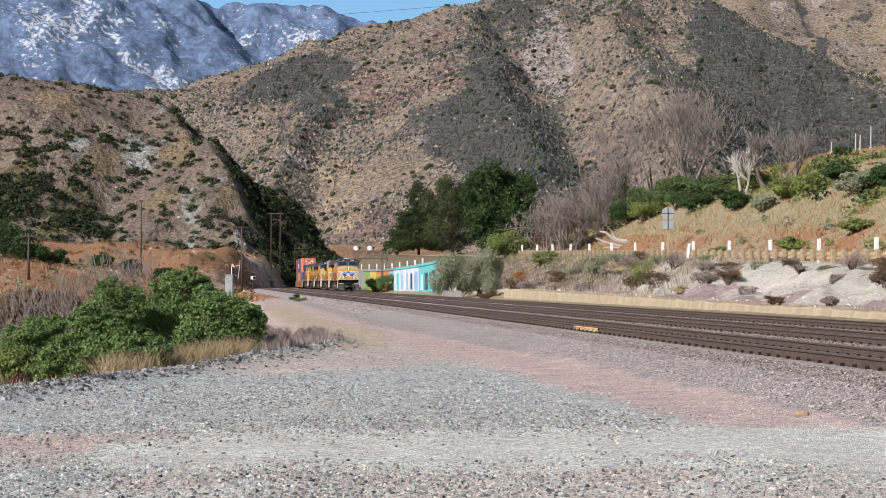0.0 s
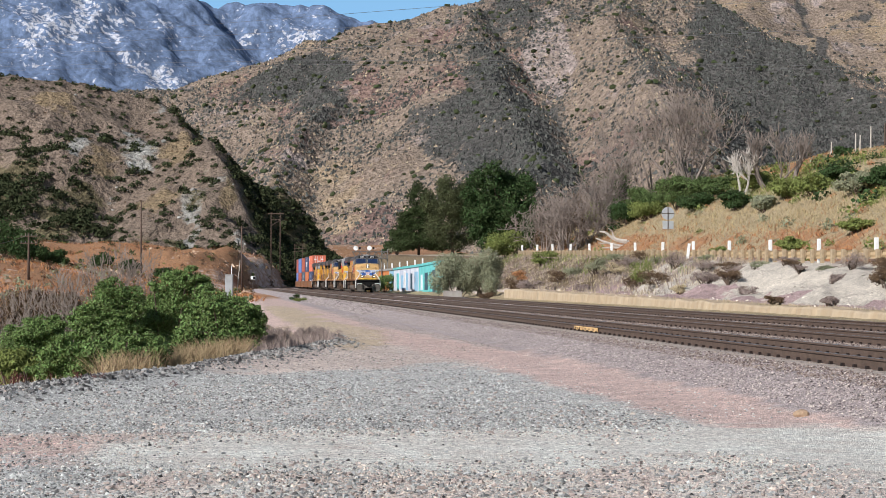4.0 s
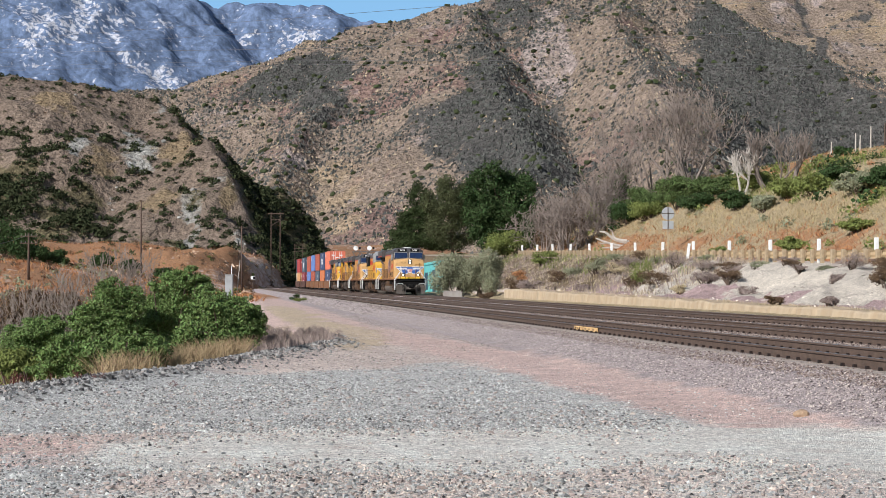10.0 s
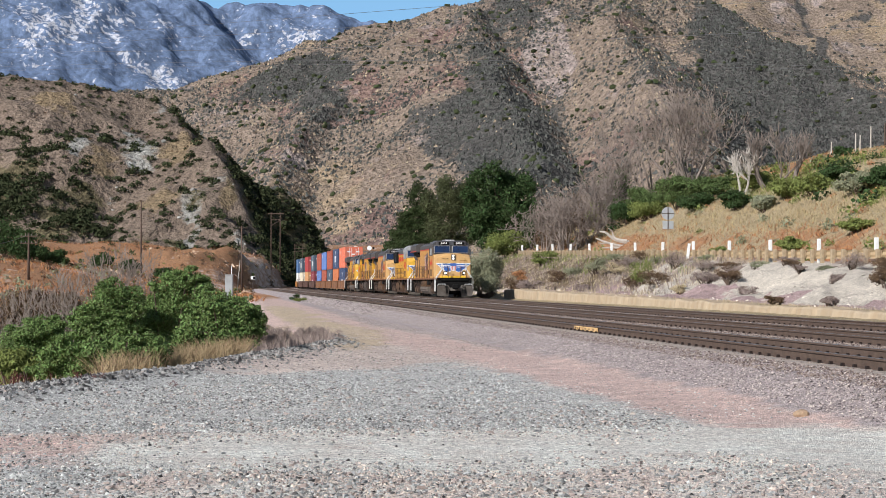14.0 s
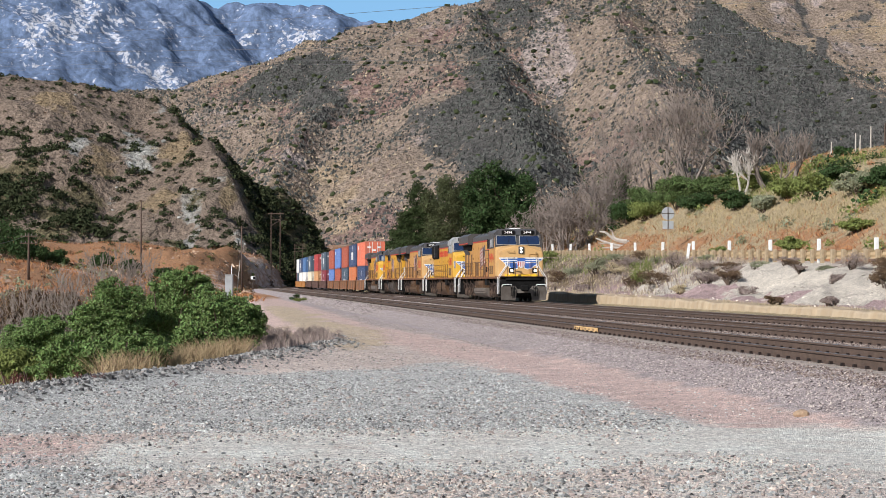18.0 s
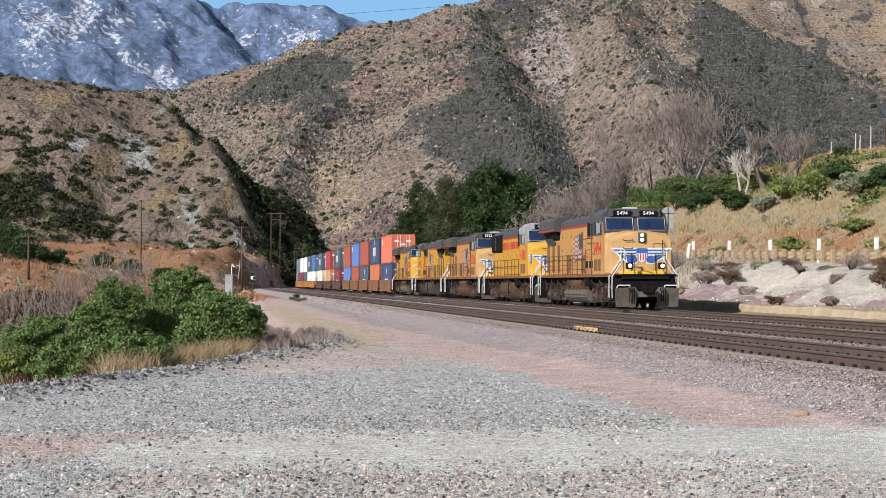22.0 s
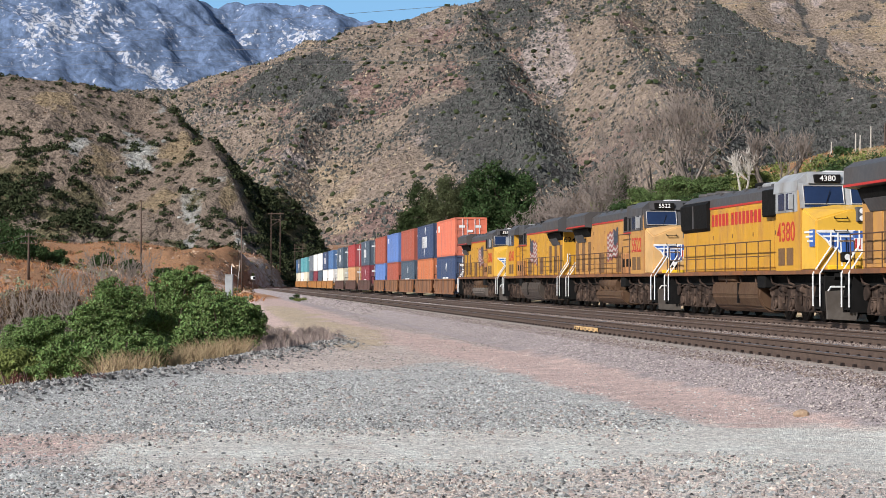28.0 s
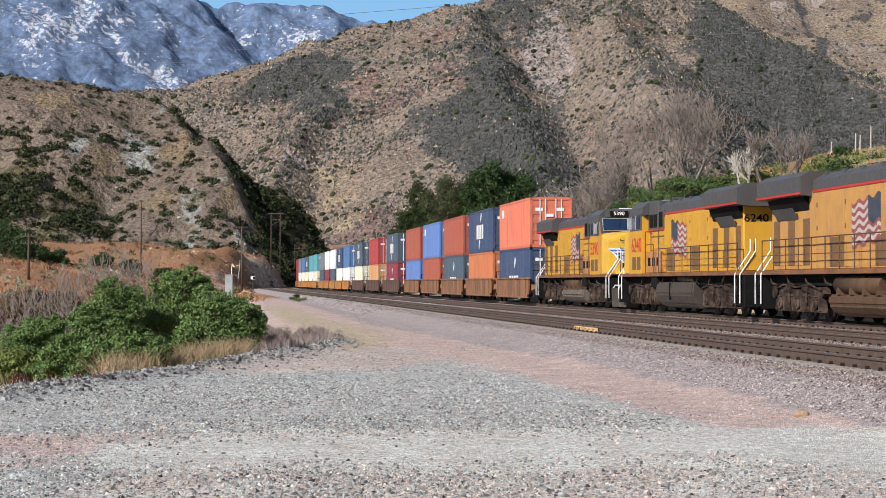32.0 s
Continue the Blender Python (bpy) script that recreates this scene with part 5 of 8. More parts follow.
def well_car(length, paint, label):
    """One well unit: deep side sills with ribs, end platforms, and a truck at each end."""
    c = tagged(empty("well_car"), label, "railway wagon", "well cars of the train")
    l2 = length / 2
    for sx in (-1, 1):
        bm = B()
        x0, x1 = sx * 1.30, sx * 1.40
        prism(bm, [(-l2 + 1.1, 1.45), (-l2 + 1.35, 0.55), (-l2 + 1.9, 0.35), (l2 - 1.9, 0.35), (l2 - 1.35, 0.55), (l2 - 1.1, 1.45)], min(x0, x1), max(x0, x1), axis="x")
        box(bm, min(sx * 1.28, sx * 1.46), max(sx * 1.28, sx * 1.46), -l2 + 1.05, l2 - 1.05, 1.40, 1.50, 0.01)
        box(bm, min(sx * 1.28, sx * 1.46), max(sx * 1.28, sx * 1.46), -l2 + 1.7, l2 - 1.7, 0.30, 0.40, 0.01)
        part("side_sill", bm, paint, c)
        n = max(4, int(length / 2.2))
        for k in range(n):
            y = -l2 + 2.0 + (length - 4.0) * k / (n - 1)
            part("rib", box(B(), min(sx * 1.4, sx * 1.45), max(sx * 1.4, sx * 1.45), y - 0.05, y + 0.05, 0.4, 1.4), paint, c)
    part("well_floor", box(B(), -1.3, 1.3, -l2 + 1.9, l2 - 1.9, 0.3, 0.36), paint, c)
    for f in (-1, 1):
        bm = B()
        prism(bm, [(f * (l2 - 1.9), 0.36), (f * (l2 - 1.2), 1.1), (f * (l2 + 0.05), 1.1), (f * (l2 + 0.05), 0.85), (f * (l2 - 1.3), 0.75)], -1.2, 1.2, axis="x")
        part("end_platform", bm, paint, c)
        part("end_rail", pipe(B(), [(1.25, f * (l2 - 0.3), 1.1), (1.25, f * (l2 - 0.3), 1.9), (-1.25, f * (l2 - 0.3), 1.9), (-1.25, f * (l2 - 0.3), 1.1)], 0.025, 5), M_BLACK, c)
    y0 = l2
    t = part("truck", box(B(), -0.9, 0.9, y0 - 0.25, y0 + 0.25, 0.4, 0.7, 0.03), M_BLACK, c)
    for sx in (-1, 1):
        bm = B()
        prism(bm, [(y0 - 1.2, 0.62), (y0 - 1.1, 0.38), (y0 - 0.6, 0.42), (y0 - 0.35, 0.22), (y0 + 0.35, 0.22), (y0 + 0.6, 0.42), (y0 + 1.1, 0.38), (y0 + 1.2, 0.62), (y0 + 0.4, 0.8), (y0 - 0.4, 0.8)], min(sx * 0.95, sx * 1.08), max(sx * 0.95, sx * 1.08), axis="x")
        part("side_frame", bm, M_BLACK, t)
    for ya in (-0.88, 0.88):
        w = share("wheelset", ME_WHEEL_CAR, t, Matrix.Translation((0, y0 + ya, R_CAR)))
        WHEELS.append((w, R_CAR, (0, y0 + ya, R_CAR)))
    return c


UPPER = [("coral", 3), ("navy", 1), ("brick", 0), ("blue", 3), ("brick", 0), ("slate", 1), ("red", 0), ("slate", 1), ("steel", 0), ("navy", 1), ("white", 0), ("white", 0), ("grey", 3), ("teal", 0),
         ("teal", 0), ("slate", 1), ("steel", 0), ("grey", 0), ("red", 0), ("brick", 0), ("red", 0), ("brick", 0)]
LOWER = [("navy", 2), ("orange", 0), ("slate", 2), ("brick", 0), ("blue", 0), ("maroon", 2), ("tan", 0), ("cream", 0), ("white", 0), ("white", 0), ("slate", 0), ("maroon", 0), ("slate", 0), ("cream", 0),
         ("white", 0), ("cream", 0), ("cream", 0), ("white", 0), ("red", 0), ("brick", 0), ("brick", 0), ("navy", 0)]
fronts = [112.5 + 15.2 * k for k in range(5)] + [194.2, 217.4, 240.2] + [262.6 + 15.2 * k for k in range(5)] + [344.0 + 15.2 * k for k in range(5)] + [425.4 + 15.2 * k for k in range(4)]
for k, f in enumerate(fronts):
    mid = f + 6.095
    single = 5 <= k < 8
    paint = M_WELL if k < 5 else M_WELL2 if k < 8 else M_WELL3
    word = "weathered brown" if k < 5 else "dark maroon" if k < 8 else "faded yellow"
    train.append((well_car(20.6 if single else 15.2, paint, word + " container well car with ribbed side sills"), mid, False))
    for (p, mk), z in ((LOWER[k], 0.36), (UPPER[k], 0.36 + 2.9)):
        c = container(p, mk)
        c["stack"] = 1
        train.append((c, mid, False, z))

# ---- plants ----
def leaf_mat(name, color, var=0.35, rough=0.65):
    m = mat(name, color, rough, 0, 0.2, 1.5, bump=0, island=var, spec=0.15)
    b = m.node_tree.nodes["Principled BSDF"]
    b.inputs["Subsurface Weight"].default_value = 0.0
    return m


M_LEAF = leaf_mat("vine_leaf", (0.122, 0.185, 0.058), 0.6, 0.5)
M_LEAF_DK = leaf_mat("oak_leaf", (0.038, 0.066, 0.022), 0.55, 0.8)
M_PINE = leaf_mat("pine_needles", (0.036, 0.052, 0.018), 0.5, 0.8)
M_OLIVE = leaf_mat("olive_leaf", (0.07, 0.08, 0.036), 0.4, 0.8)
M_SAGE = leaf_mat("sage_leaf", (0.24, 0.25, 0.16), 0.3)
M_YGREEN = leaf_mat("yellow_green_leaf", (0.16, 0.19, 0.055), 0.3)
M_BROWNLEAF = leaf_mat("dry_brown_leaf", (0.13, 0.085, 0.05), 0.35)
M_RUSTLEAF = leaf_mat("rust_buckwheat", (0.36, 0.175, 0.08), 0.35)
M_STRAW = leaf_mat("straw_blade", (0.48, 0.40, 0.255), 0.3, 0.8)
M_STRAW_HILL = leaf_mat("hillside_straw", (0.38, 0.305, 0.175), 0.35, 0.85)
M_HILLVINE = leaf_mat("hillside_vine_leaf", (0.085, 0.125, 0.042), 0.5, 0.7)
M_STRIP = leaf_mat("cut_tan_grass", (0.44, 0.35, 0.235), 0.12, 0.9)
M_DRYTUFT = leaf_mat("brown_dry_tuft", (0.33, 0.25, 0.145), 0.3, 0.9)
M_GRASS = leaf_mat("green_blade", (0.17, 0.20, 0.06), 0.3, 0.8)
M_TANBRUSH = leaf_mat("dry_tan_brush", (0.30, 0.237, 0.168), 0.3, 0.9)
M_LAVENDER = leaf_mat("grey_weed", (0.27, 0.215, 0.19), 0.3, 0.8)
M_BARK = mat("brown_bark", (0.10, 0.07, 0.05), 0.9, 0, 0.3, 6, bump=0.4, bump_scale=20)
M_BARE = mat("grey_dead_wood", (0.215, 0.175, 0.15), 0.9, 0, 0.25, 5, bump=0.2)
M_PALE = mat("bleached_dead_wood", (0.46, 0.42, 0.37), 0.85, 0, 0.2, 5, bump=0.2)
M_SHRUB_HILL = leaf_mat("chaparral", (0.038, 0.047, 0.021), 0.4, 0.9)
# Slightly blued: the haze over the far slopes sits in this colour.
M_SHRUB_FAR = leaf_mat("far_chaparral", (0.070, 0.072, 0.065), 0.45, 0.9)


def leaf_quads(P, N, size, rng, aspect=0.55, jitter=0.8):
    """Pointed leaves at P, facing roughly N."""
    n = len(P)
    D = N + jitter * rng.normal(size=(n, 3))
    D /= np.linalg.norm(D, axis=1)[:, None] + 1e-9
    U = np.cross(D, rng.normal(size=(n, 3)))
    U /= np.linalg.norm(U, axis=1)[:, None] + 1e-9
    W = np.cross(D, U)
    s = (size * rng.uniform(0.6, 1.35, n))[:, None]
    V = np.stack([P - U * s * 0.5, P + W * s * aspect * 0.5 + D * s * 0.08, P + U * s * 0.5, P - W * s * aspect * 0.5 + D * s * 0.08], 1).reshape(-1, 3)
    F = np.arange(4 * n).reshape(-1, 4)
    return V, F


def blob_points(blobs, n, rng, fill=0.35):
    """Points near the skins of several ellipsoids (x, y, z, rx, ry, rz), and outward directions."""
    blobs = np.array(blobs, float)
    wgt = (blobs[:, 3] * blobs[:, 5]) + (blobs[:, 3] * blobs[:, 4])
    i = rng.choice(len(blobs), n, p=wgt / wgt.sum())
    d = rng.normal(size=(n, 3))
    d /= np.linalg.norm(d, axis=1)[:, None]
    r = 1 - fill * rng.random(n) ** 1.5
    r = r * (1 + 0.22 * np.sin(d[:, 0] * 7 + i) * np.cos(d[:, 2] * 6 + 2 * i) + 0.17 * rng.normal(size=n))
    P = blobs[i, :3] + d * blobs[i, 3:] * r[:, None]
    return P, d + np.array([0, 0, 0.35])


def clumps(cx, cy, cz, rx, ry, rz, n, rng, size=0.42, low=-0.3):
    """A crown's clumps: small ellipsoids spread over a large one."""
    out = []
    for _ in range(n):
        d = rng.normal(size=3)
        d /= np.linalg.norm(d)
        d[2] = max(d[2], low + 0.3 * rng.random())
        k = rng.uniform(0.45, 0.92)
        s = rng.uniform(0.65, 1.2) * size
        out.append((cx + d[0] * rx * k, cy + d[1] * ry * k, cz + d[2] * rz * k, rx * s, ry * s, rz * s * 0.8))
    return out


def tube_tree(segments, sides=4):
    """One mesh of tapered tubes from rows (ax, ay, az, bx, by, bz, ra, rb)."""
    S = np.array(segments, float)
    A, Bp = S[:, 0:3], S[:, 3:6]
    D = Bp - A
    L = np.linalg.norm(D, axis=1)[:, None] + 1e-9
    D = D / L
    U = np.cross(D, np.where(np.abs(D[:, 2:3]) > 0.9, np.array([[1.0, 0, 0]]), np.array([[0, 0, 1.0]])))
    U /= np.linalg.norm(U, axis=1)[:, None] + 1e-9
    W = np.cross(D, U)
    V = []
    for c, r in ((A, S[:, 6:7]), (Bp, S[:, 7:8])):
        for k in range(sides):
            a = 2 * math.pi * k / sides
            V.append(c + (U * math.cos(a) + W * math.sin(a)) * r)
    V = np.stack(V, 1).reshape(-1, 3)
    base = (np.arange(len(S)) * 2 * sides)[:, None, None]
    q = np.array([[k, (k + 1) % sides, sides + (k + 1) % sides, sides + k] for k in range(sides)])[None]
    return V, (base + q).reshape(-1, 4)


def branching(rng, start, direction, length, radius, depth, spread=0.6, kids=3, up=0.1, segs=None, least=0.0):
    segs = [] if segs is None else segs
    p, d = np.array(start, float), np.array(direction, float)
    d /= np.linalg.norm(d)
    steps_n = 3
    r = radius
    for k in range(steps_n):
        d = d + rng.normal(size=3) * 0.16 + np.array([0, 0, up * 0.4])
        d /= np.linalg.norm(d)
        q = p + d * length / steps_n
        segs.append((*p, *q, r, r * 0.82))
        p, r = q, r * 0.82
        if depth > 0 and k > 0:
            for _ in range(kids if k == steps_n - 1 else max(1, kids - 1)):
                e = d + rng.normal(size=3) * spread + np.array([0, 0, up])
                branching(rng, p, e, length * rng.uniform(0.5, 0.75), max(r * 0.62, least), depth - 1, spread, kids, up, segs, least)
    return segs


def bush(name, blobs, n, size, material, label, seed, stems=True, category="bush", group="", aspect=0.55, base=None):
    """A shrub: stems and a crown of separate leaves."""
    rng = np.random.default_rng(seed)
    b = np.array(blobs, float)
    c = b[:, :3].mean(0)
    z0 = float(ground_z(c[0], c[1])) if base is None else base
    ob = tagged(empty(name), label, category, group)
    ob.location = (c[0], c[1], z0)
    P, N = blob_points(blobs, n, rng)
    P[:, 2] = np.maximum(P[:, 2], ground_z(P[:, 0], P[:, 1]) + 0.03)
    V, F = leaf_quads(P - np.array([c[0], c[1], z0]), N, size, rng, aspect)
    share("crown", mesh_np("crown", V, F, [material]), ob)
    if stems:
        segs = []
        for k in range(min(14, max(4, len(blobs)))):
            bb = b[rng.integers(len(b))]
            st = np.array([c[0] + rng.normal() * 0.25 * b[:, 3].mean(), c[1] + rng.normal() * 0.3, 0])
            st[2] = float(ground_z(st[0], st[1])) - 0.05
            e = bb[:3] + rng.normal(size=3) * 0.1
            m = (st + e) / 2 + rng.normal(size=3) * 0.15
            o = np.array([c[0], c[1], z0])
            segs += [(*(st - o), *(m - o), 0.05, 0.035), (*(m - o), *(e - o), 0.035, 0.015)]
        V, F = tube_tree(segs)
        share("stem", mesh_np("stem", V, F, [M_BARK]), ob)
    return ob


def px_x(px, depth):
    """Sideways place of a line of sight; 784 is the view's middle."""
    return (px - 784) / 3478.0 * depth


def up_z(py, depth):
    return 1.21 + (500.3 - py) / 3478.0 * depth


def shrub_at(name, px, depth, w, h, n, size, material, label, seed, group="", clumpn=9, aspect=0.55, stems=True, d=None, sink=0.0):
    x = px_x(px, depth)
    z = float(ground_z(x, depth)) - sink
    rng = np.random.default_rng(seed)
    bl = clumps(x, depth, z + h * 0.45, w / 2 * 0.75, (d or w) / 2 * 0.75, h * 0.45, clumpn, rng, 0.45, -0.6)
    bl = [(a, b, max(c, z + f * 0.6), e, g, f) for a, b, c, e, g, f in bl]
    return bush(name, bl, n, size, material, label, seed, stems, group=group, aspect=aspect)


def broad_tree(px, depth, base_py, top_py, width_px, material, label, seed, n=9000, size=0.34, nclump=26, low=-0.35, cone=False, group="roadside trees", aspect=0.6):
    """A tapered trunk with limbs, and a crown of many leaves in clumps with gaps."""
    rng = np.random.default_rng(seed)
    x = px_x(px, depth)
    z0, z1 = float(ground_z(x, depth)), up_z(top_py, depth)
    w = width_px / 3478.0 * depth / 2
    h = z1 - z0
    ob = tagged(empty("tree"), label, "tree", group)
    ob.location = (x, depth, z0)
    bl = []
    if cone:
        levels = 11
        for k in range(levels):
            f = k / (levels - 1)
            rad = w * (1.05 - 0.85 * f ** 1.2) * rng.uniform(0.75, 1.1)
            m = max(3, int(9 * (1.1 - f)))
            for j in range(m):
                a = 2 * math.pi * (j + rng.random()) / m
                bl.append((rad * 0.72 * math.cos(a), rad * 0.72 * math.sin(a), h * (0.14 + 0.82 * f) + rng.normal() * 0.25, rad * 0.42 + 0.25, rad * 0.42 + 0.25, h * 0.055))
    else:
        bl = clumps(0, 0, h * 0.52, w * 0.98, w * 0.98, h * 0.5, nclump, rng, 0.23, low) + [(0, 0, h * 0.46, w * 0.6, w * 0.6, h * 0.4)]
    P, N = blob_points(bl, n, rng, 0.55)
    P[:, 2] = np.clip(P[:, 2], 0.3, h * 1.02)
    V, F = leaf_quads(P, N, size, rng, aspect)
    share("crown", mesh_np("crown", V, F, [material]), ob)
    segs = [(0, 0, -0.3, 0.1, 0, h * 0.35, 0.32, 0.24), (0.1, 0, h * 0.35, 0.0, 0.1, h * 0.8, 0.24, 0.08)]
    for b in bl[:16]:
        zz = h * rng.uniform(0.2, 0.6)
        segs.append((0.05, 0, zz, b[0] * 0.9, b[1] * 0.9, b[2], 0.12, 0.04))
    V, F = tube_tree(segs, 6)
    share("trunk", mesh_np("trunk", V, F, [M_BARK]), ob)
    return ob


def bare_tree(px, depth, height, seed, label, material=None, spread=0.6, stems=3, depth_n=4, radius=0.12, lean=(0, 0), up=0.15, name="bare_tree", twig=None, sink=0.0):
    rng = np.random.default_rng(seed)
    x = px_x(px, depth)
    z0 = float(ground_z(x, depth)) - sink
    ob = tagged(empty(name), label, "dead tree", "bare trees")
    ob.location = (x, depth, z0)
    main = []
    fine = []
    for k in range(stems):
        segs = branching(rng, (rng.normal() * 0.15 * stems * 0.4, rng.normal() * 0.15, -0.1), (lean[0] + rng.normal() * 0.35, lean[1] + rng.normal() * 0.3, 1.0), height * 0.42, radius, depth_n, spread, 2 if depth_n > 3 else 3, up, None, depth * 0.00016)
        for s in segs:
            (main if s[6] > radius * 0.45 else fine).append(s)
    V, F = tube_tree(main, 5)
    share("trunk", mesh_np("trunk", V, F, [material or M_BARE]), ob)
    if fine:
        V, F = tube_tree(fine, 3)
        share("branchwork", mesh_np("branchwork", V, F, [twig or material or M_BARE]), ob)
    return ob


def blades(name, P, h, w, material, label, seed, lean=0.35):
    """Grass: one tapering blade for each point."""
    rng = np.random.default_rng(seed)
    n = len(P)
    hh = h * rng.uniform(0.5, 1.3, n)
    a = rng.uniform(0, 2 * math.pi, n)
    s = np.stack([np.cos(a), np.sin(a), np.zeros(n)], 1) * (w * rng.uniform(0.6, 1.4, n))[:, None]
    tip = P + np.stack([rng.normal(size=n) * lean * hh, rng.normal(size=n) * lean * hh, hh], 1)
    mid = P + (tip - P) * 0.55 + np.array([0, 0, 0.06]) * hh[:, None]
    V = np.stack([P - s, P + s, mid + s * 0.7, mid - s * 0.7, tip + s * 0.15, tip - s * 0.15], 1).reshape(-1, 3)
    b = np.arange(n)[:, None] * 6
    F = np.concatenate([b + np.array([[0, 1, 2, 3]]), b + np.array([[3, 2, 4, 5]])])
    ob = tagged(new(name, mesh_np(name, V, F, [material])), label, "grass", kind="stuff")
    return ob


def scatter(n, x0, x1, y0, y1, seed, keep=None):
    rng = np.random.default_rng(seed)
    x, y = rng.uniform(x0, x1, n), rng.uniform(y0, y1, n)
    if keep is not None:
        k = keep(x, y)
        k = rng.random(n) < k
        x, y = x[k], y[k]
    return np.stack([x, y, ground_z(x, y)], 1)


def q_of(x, y):
    return (x - track_x(y)) * math.cos(HEADING)


# leafy thicket at the rim of the pad
G1 = "thicket beside the gravel pad"


def thicket(blobs_px, depth, n, size, material, label, seed, **kw):
    bl = []
    for px, py, rx, ry in blobs_px:
        k = depth / 3478.0
        bl.append((px_x(px, depth), depth + (seed % 3) * 0.4, up_z(py, depth), rx * k, min(rx, ry * 1.3) * k, ry * k))
    r2 = np.random.default_rng(seed + 70)
    big = [(b[0], b[1], b[2], b[3] * 0.86, b[4] * 0.86, b[5] * 0.86) for b in bl]
    bl = list(big)
    for b in big:
        for _ in range(9):
            a, u = r2.uniform(0, 6.28), r2.uniform(-0.3, 1.0)
            c = math.sqrt(max(0, 1 - u * u))
            k2, k3 = r2.uniform(0.16, 0.4), r2.uniform(0.95, 1.22)
            bl.append((b[0] + b[3] * k3 * c * math.cos(a), b[1] + b[4] * k3 * c * math.sin(a), b[2] + b[5] * k3 * u, b[3] * k2 * 1.2, b[4] * k2, b[5] * k2 * 0.75))
    return bush("leafy_shrub", bl, int(n * 3.8), size * 0.70, material, label, seed, group=G1, **kw)


thicket([(375, 545, 44, 34), (405, 556, 44, 34), (432, 575, 36, 30), (365, 585, 50, 40), (350, 612, 50, 34), (400, 605, 56, 34), (452, 580, 22, 20), (385, 637, 40, 26), (425, 615, 30, 26)], 50, 13000, 0.105, M_LEAF, "sprawling bright green leafy vine shrub at the gravel rim", 3)
thicket([(300, 515, 36, 32), (325, 498, 34, 24), (285, 560, 42, 40), (315, 545, 40, 36), (352, 512, 26, 22), (280, 610, 40, 40)], 57, 9000, 0.10, M_LEAF, "tall dense green leafy shrub", 4)
thicket([(180, 545, 40, 36), (150, 570, 36, 30), (205, 575, 36, 34), (230, 540, 24, 34), (190, 520, 30, 24), (180, 600, 60, 40)], 55, 9000, 0.10, M_LEAF, "dark green leafy shrub with deep shade", 5)
thicket([(110, 625, 44, 28), (170, 635, 46, 30), (225, 620, 44, 32), (270, 620, 36, 32), (140, 660, 40, 24), (205, 660, 40, 24), (90, 655, 34, 22), (265, 655, 30, 24)], 41, 11000, 0.10, M_LEAF, "low spreading green leafy shrub", 6)
thicket([(60, 590, 36, 30), (25, 605, 34, 30), (90, 585, 28, 28), (50, 630, 46, 30)], 58, 6500, 0.10, M_LEAF, "green shrub among dead stems", 7)
thicket([(20, 655, 40, 20), (60, 655, 34, 18), (10, 635, 30, 16)], 42, 3500, 0.11, M_YGREEN, "low patch of yellow-green weeds", 8)
thicket([(40, 545, 50, 34), (100, 545, 40, 30), (10, 570, 30, 30)], 74, 4200, 0.12, M_BROWNLEAF, "brown dry shrub behind the thicket", 9)
bare_tree(150, 66, 3.9, 11, "leafless grey shrub tree with fanning stems", spread=0.46, stems=6, depth_n=4, radius=0.065, up=0.3)
bare_tree(215, 70, 4.3, 12, "leafless grey shrub with fine twigs", spread=0.46, stems=5, depth_n=4, radius=0.06, up=0.3)
bare_tree(60, 68, 3.0, 13, "leafless grey-brown shrub with fine twigs", spread=0.45, stems=6, depth_n=4, radius=0.06, up=0.35)
bare_tree(110, 75, 2.8, 14, "tangled leafless shrub of grey stems", spread=0.7, stems=6, depth_n=4, radius=0.07, up=0.12)
bare_tree(20, 64, 2.3, 15, "tangled leafless shrub of grey stems", spread=0.7, stems=6, depth_n=4, radius=0.07, up=0.12)
bare_tree(480, 62, 1.0, 16, "low grey leafless weed clump at the gravel rim", M_LAVENDER, spread=0.9, stems=14, depth_n=3, radius=0.014, up=0.1, name="weed_clump")
bare_tree(510, 60, 0.8, 17, "low grey leafless weed clump at the gravel rim", M_LAVENDER, spread=0.9, stems=14, depth_n=3, radius=0.014, up=0.1, name="weed_clump")
bare_tree(450, 64, 1.1, 18, "low grey leafless weed clump at the gravel rim", M_LAVENDER, spread=0.9, stems=14, depth_n=3, radius=0.014, up=0.1, name="weed_clump")
bare_tree(55, 34.5, 0.55, 19, "dark red dry weed stalks", mat("dark_red_stalk", (0.11, 0.03, 0.025), 0.9), spread=0.7, stems=16, depth_n=2, radius=0.012, up=0.1, name="weed_clump")


def rim(x, y, a, b):
    e = pad_edge(y) - q_of(x, y)
    return ((e > a) & (e < b)).astype(float)


blades("dry_grass", scatter(60000, -9, -2, 33, 50, 51, lambda x, y: rim(x, y, 0.35, 2.2) * (x / y > -0.175) * (x / y < -0.10)), 0.46, 0.005, M_DRYTUFT, "tan-brown feathery dry grass along the gravel rim", 52, 0.5)
blades("dry_grass", scatter(16000, -16, -3, 30, 60, 53, lambda x, y: rim(x, y, 0.5, 5) * 0.35), 0.25, 0.008, M_STRAW, "tan and green weeds under the thicket", 54)
blades("weeds", scatter(9000, -6, -2, 48, 66, 55, lambda x, y: rim(x, y, -0.2, 2.2) * 0.8), 0.26, 0.008, M_LAVENDER, "grey-brown dry weeds at the rim", 56)
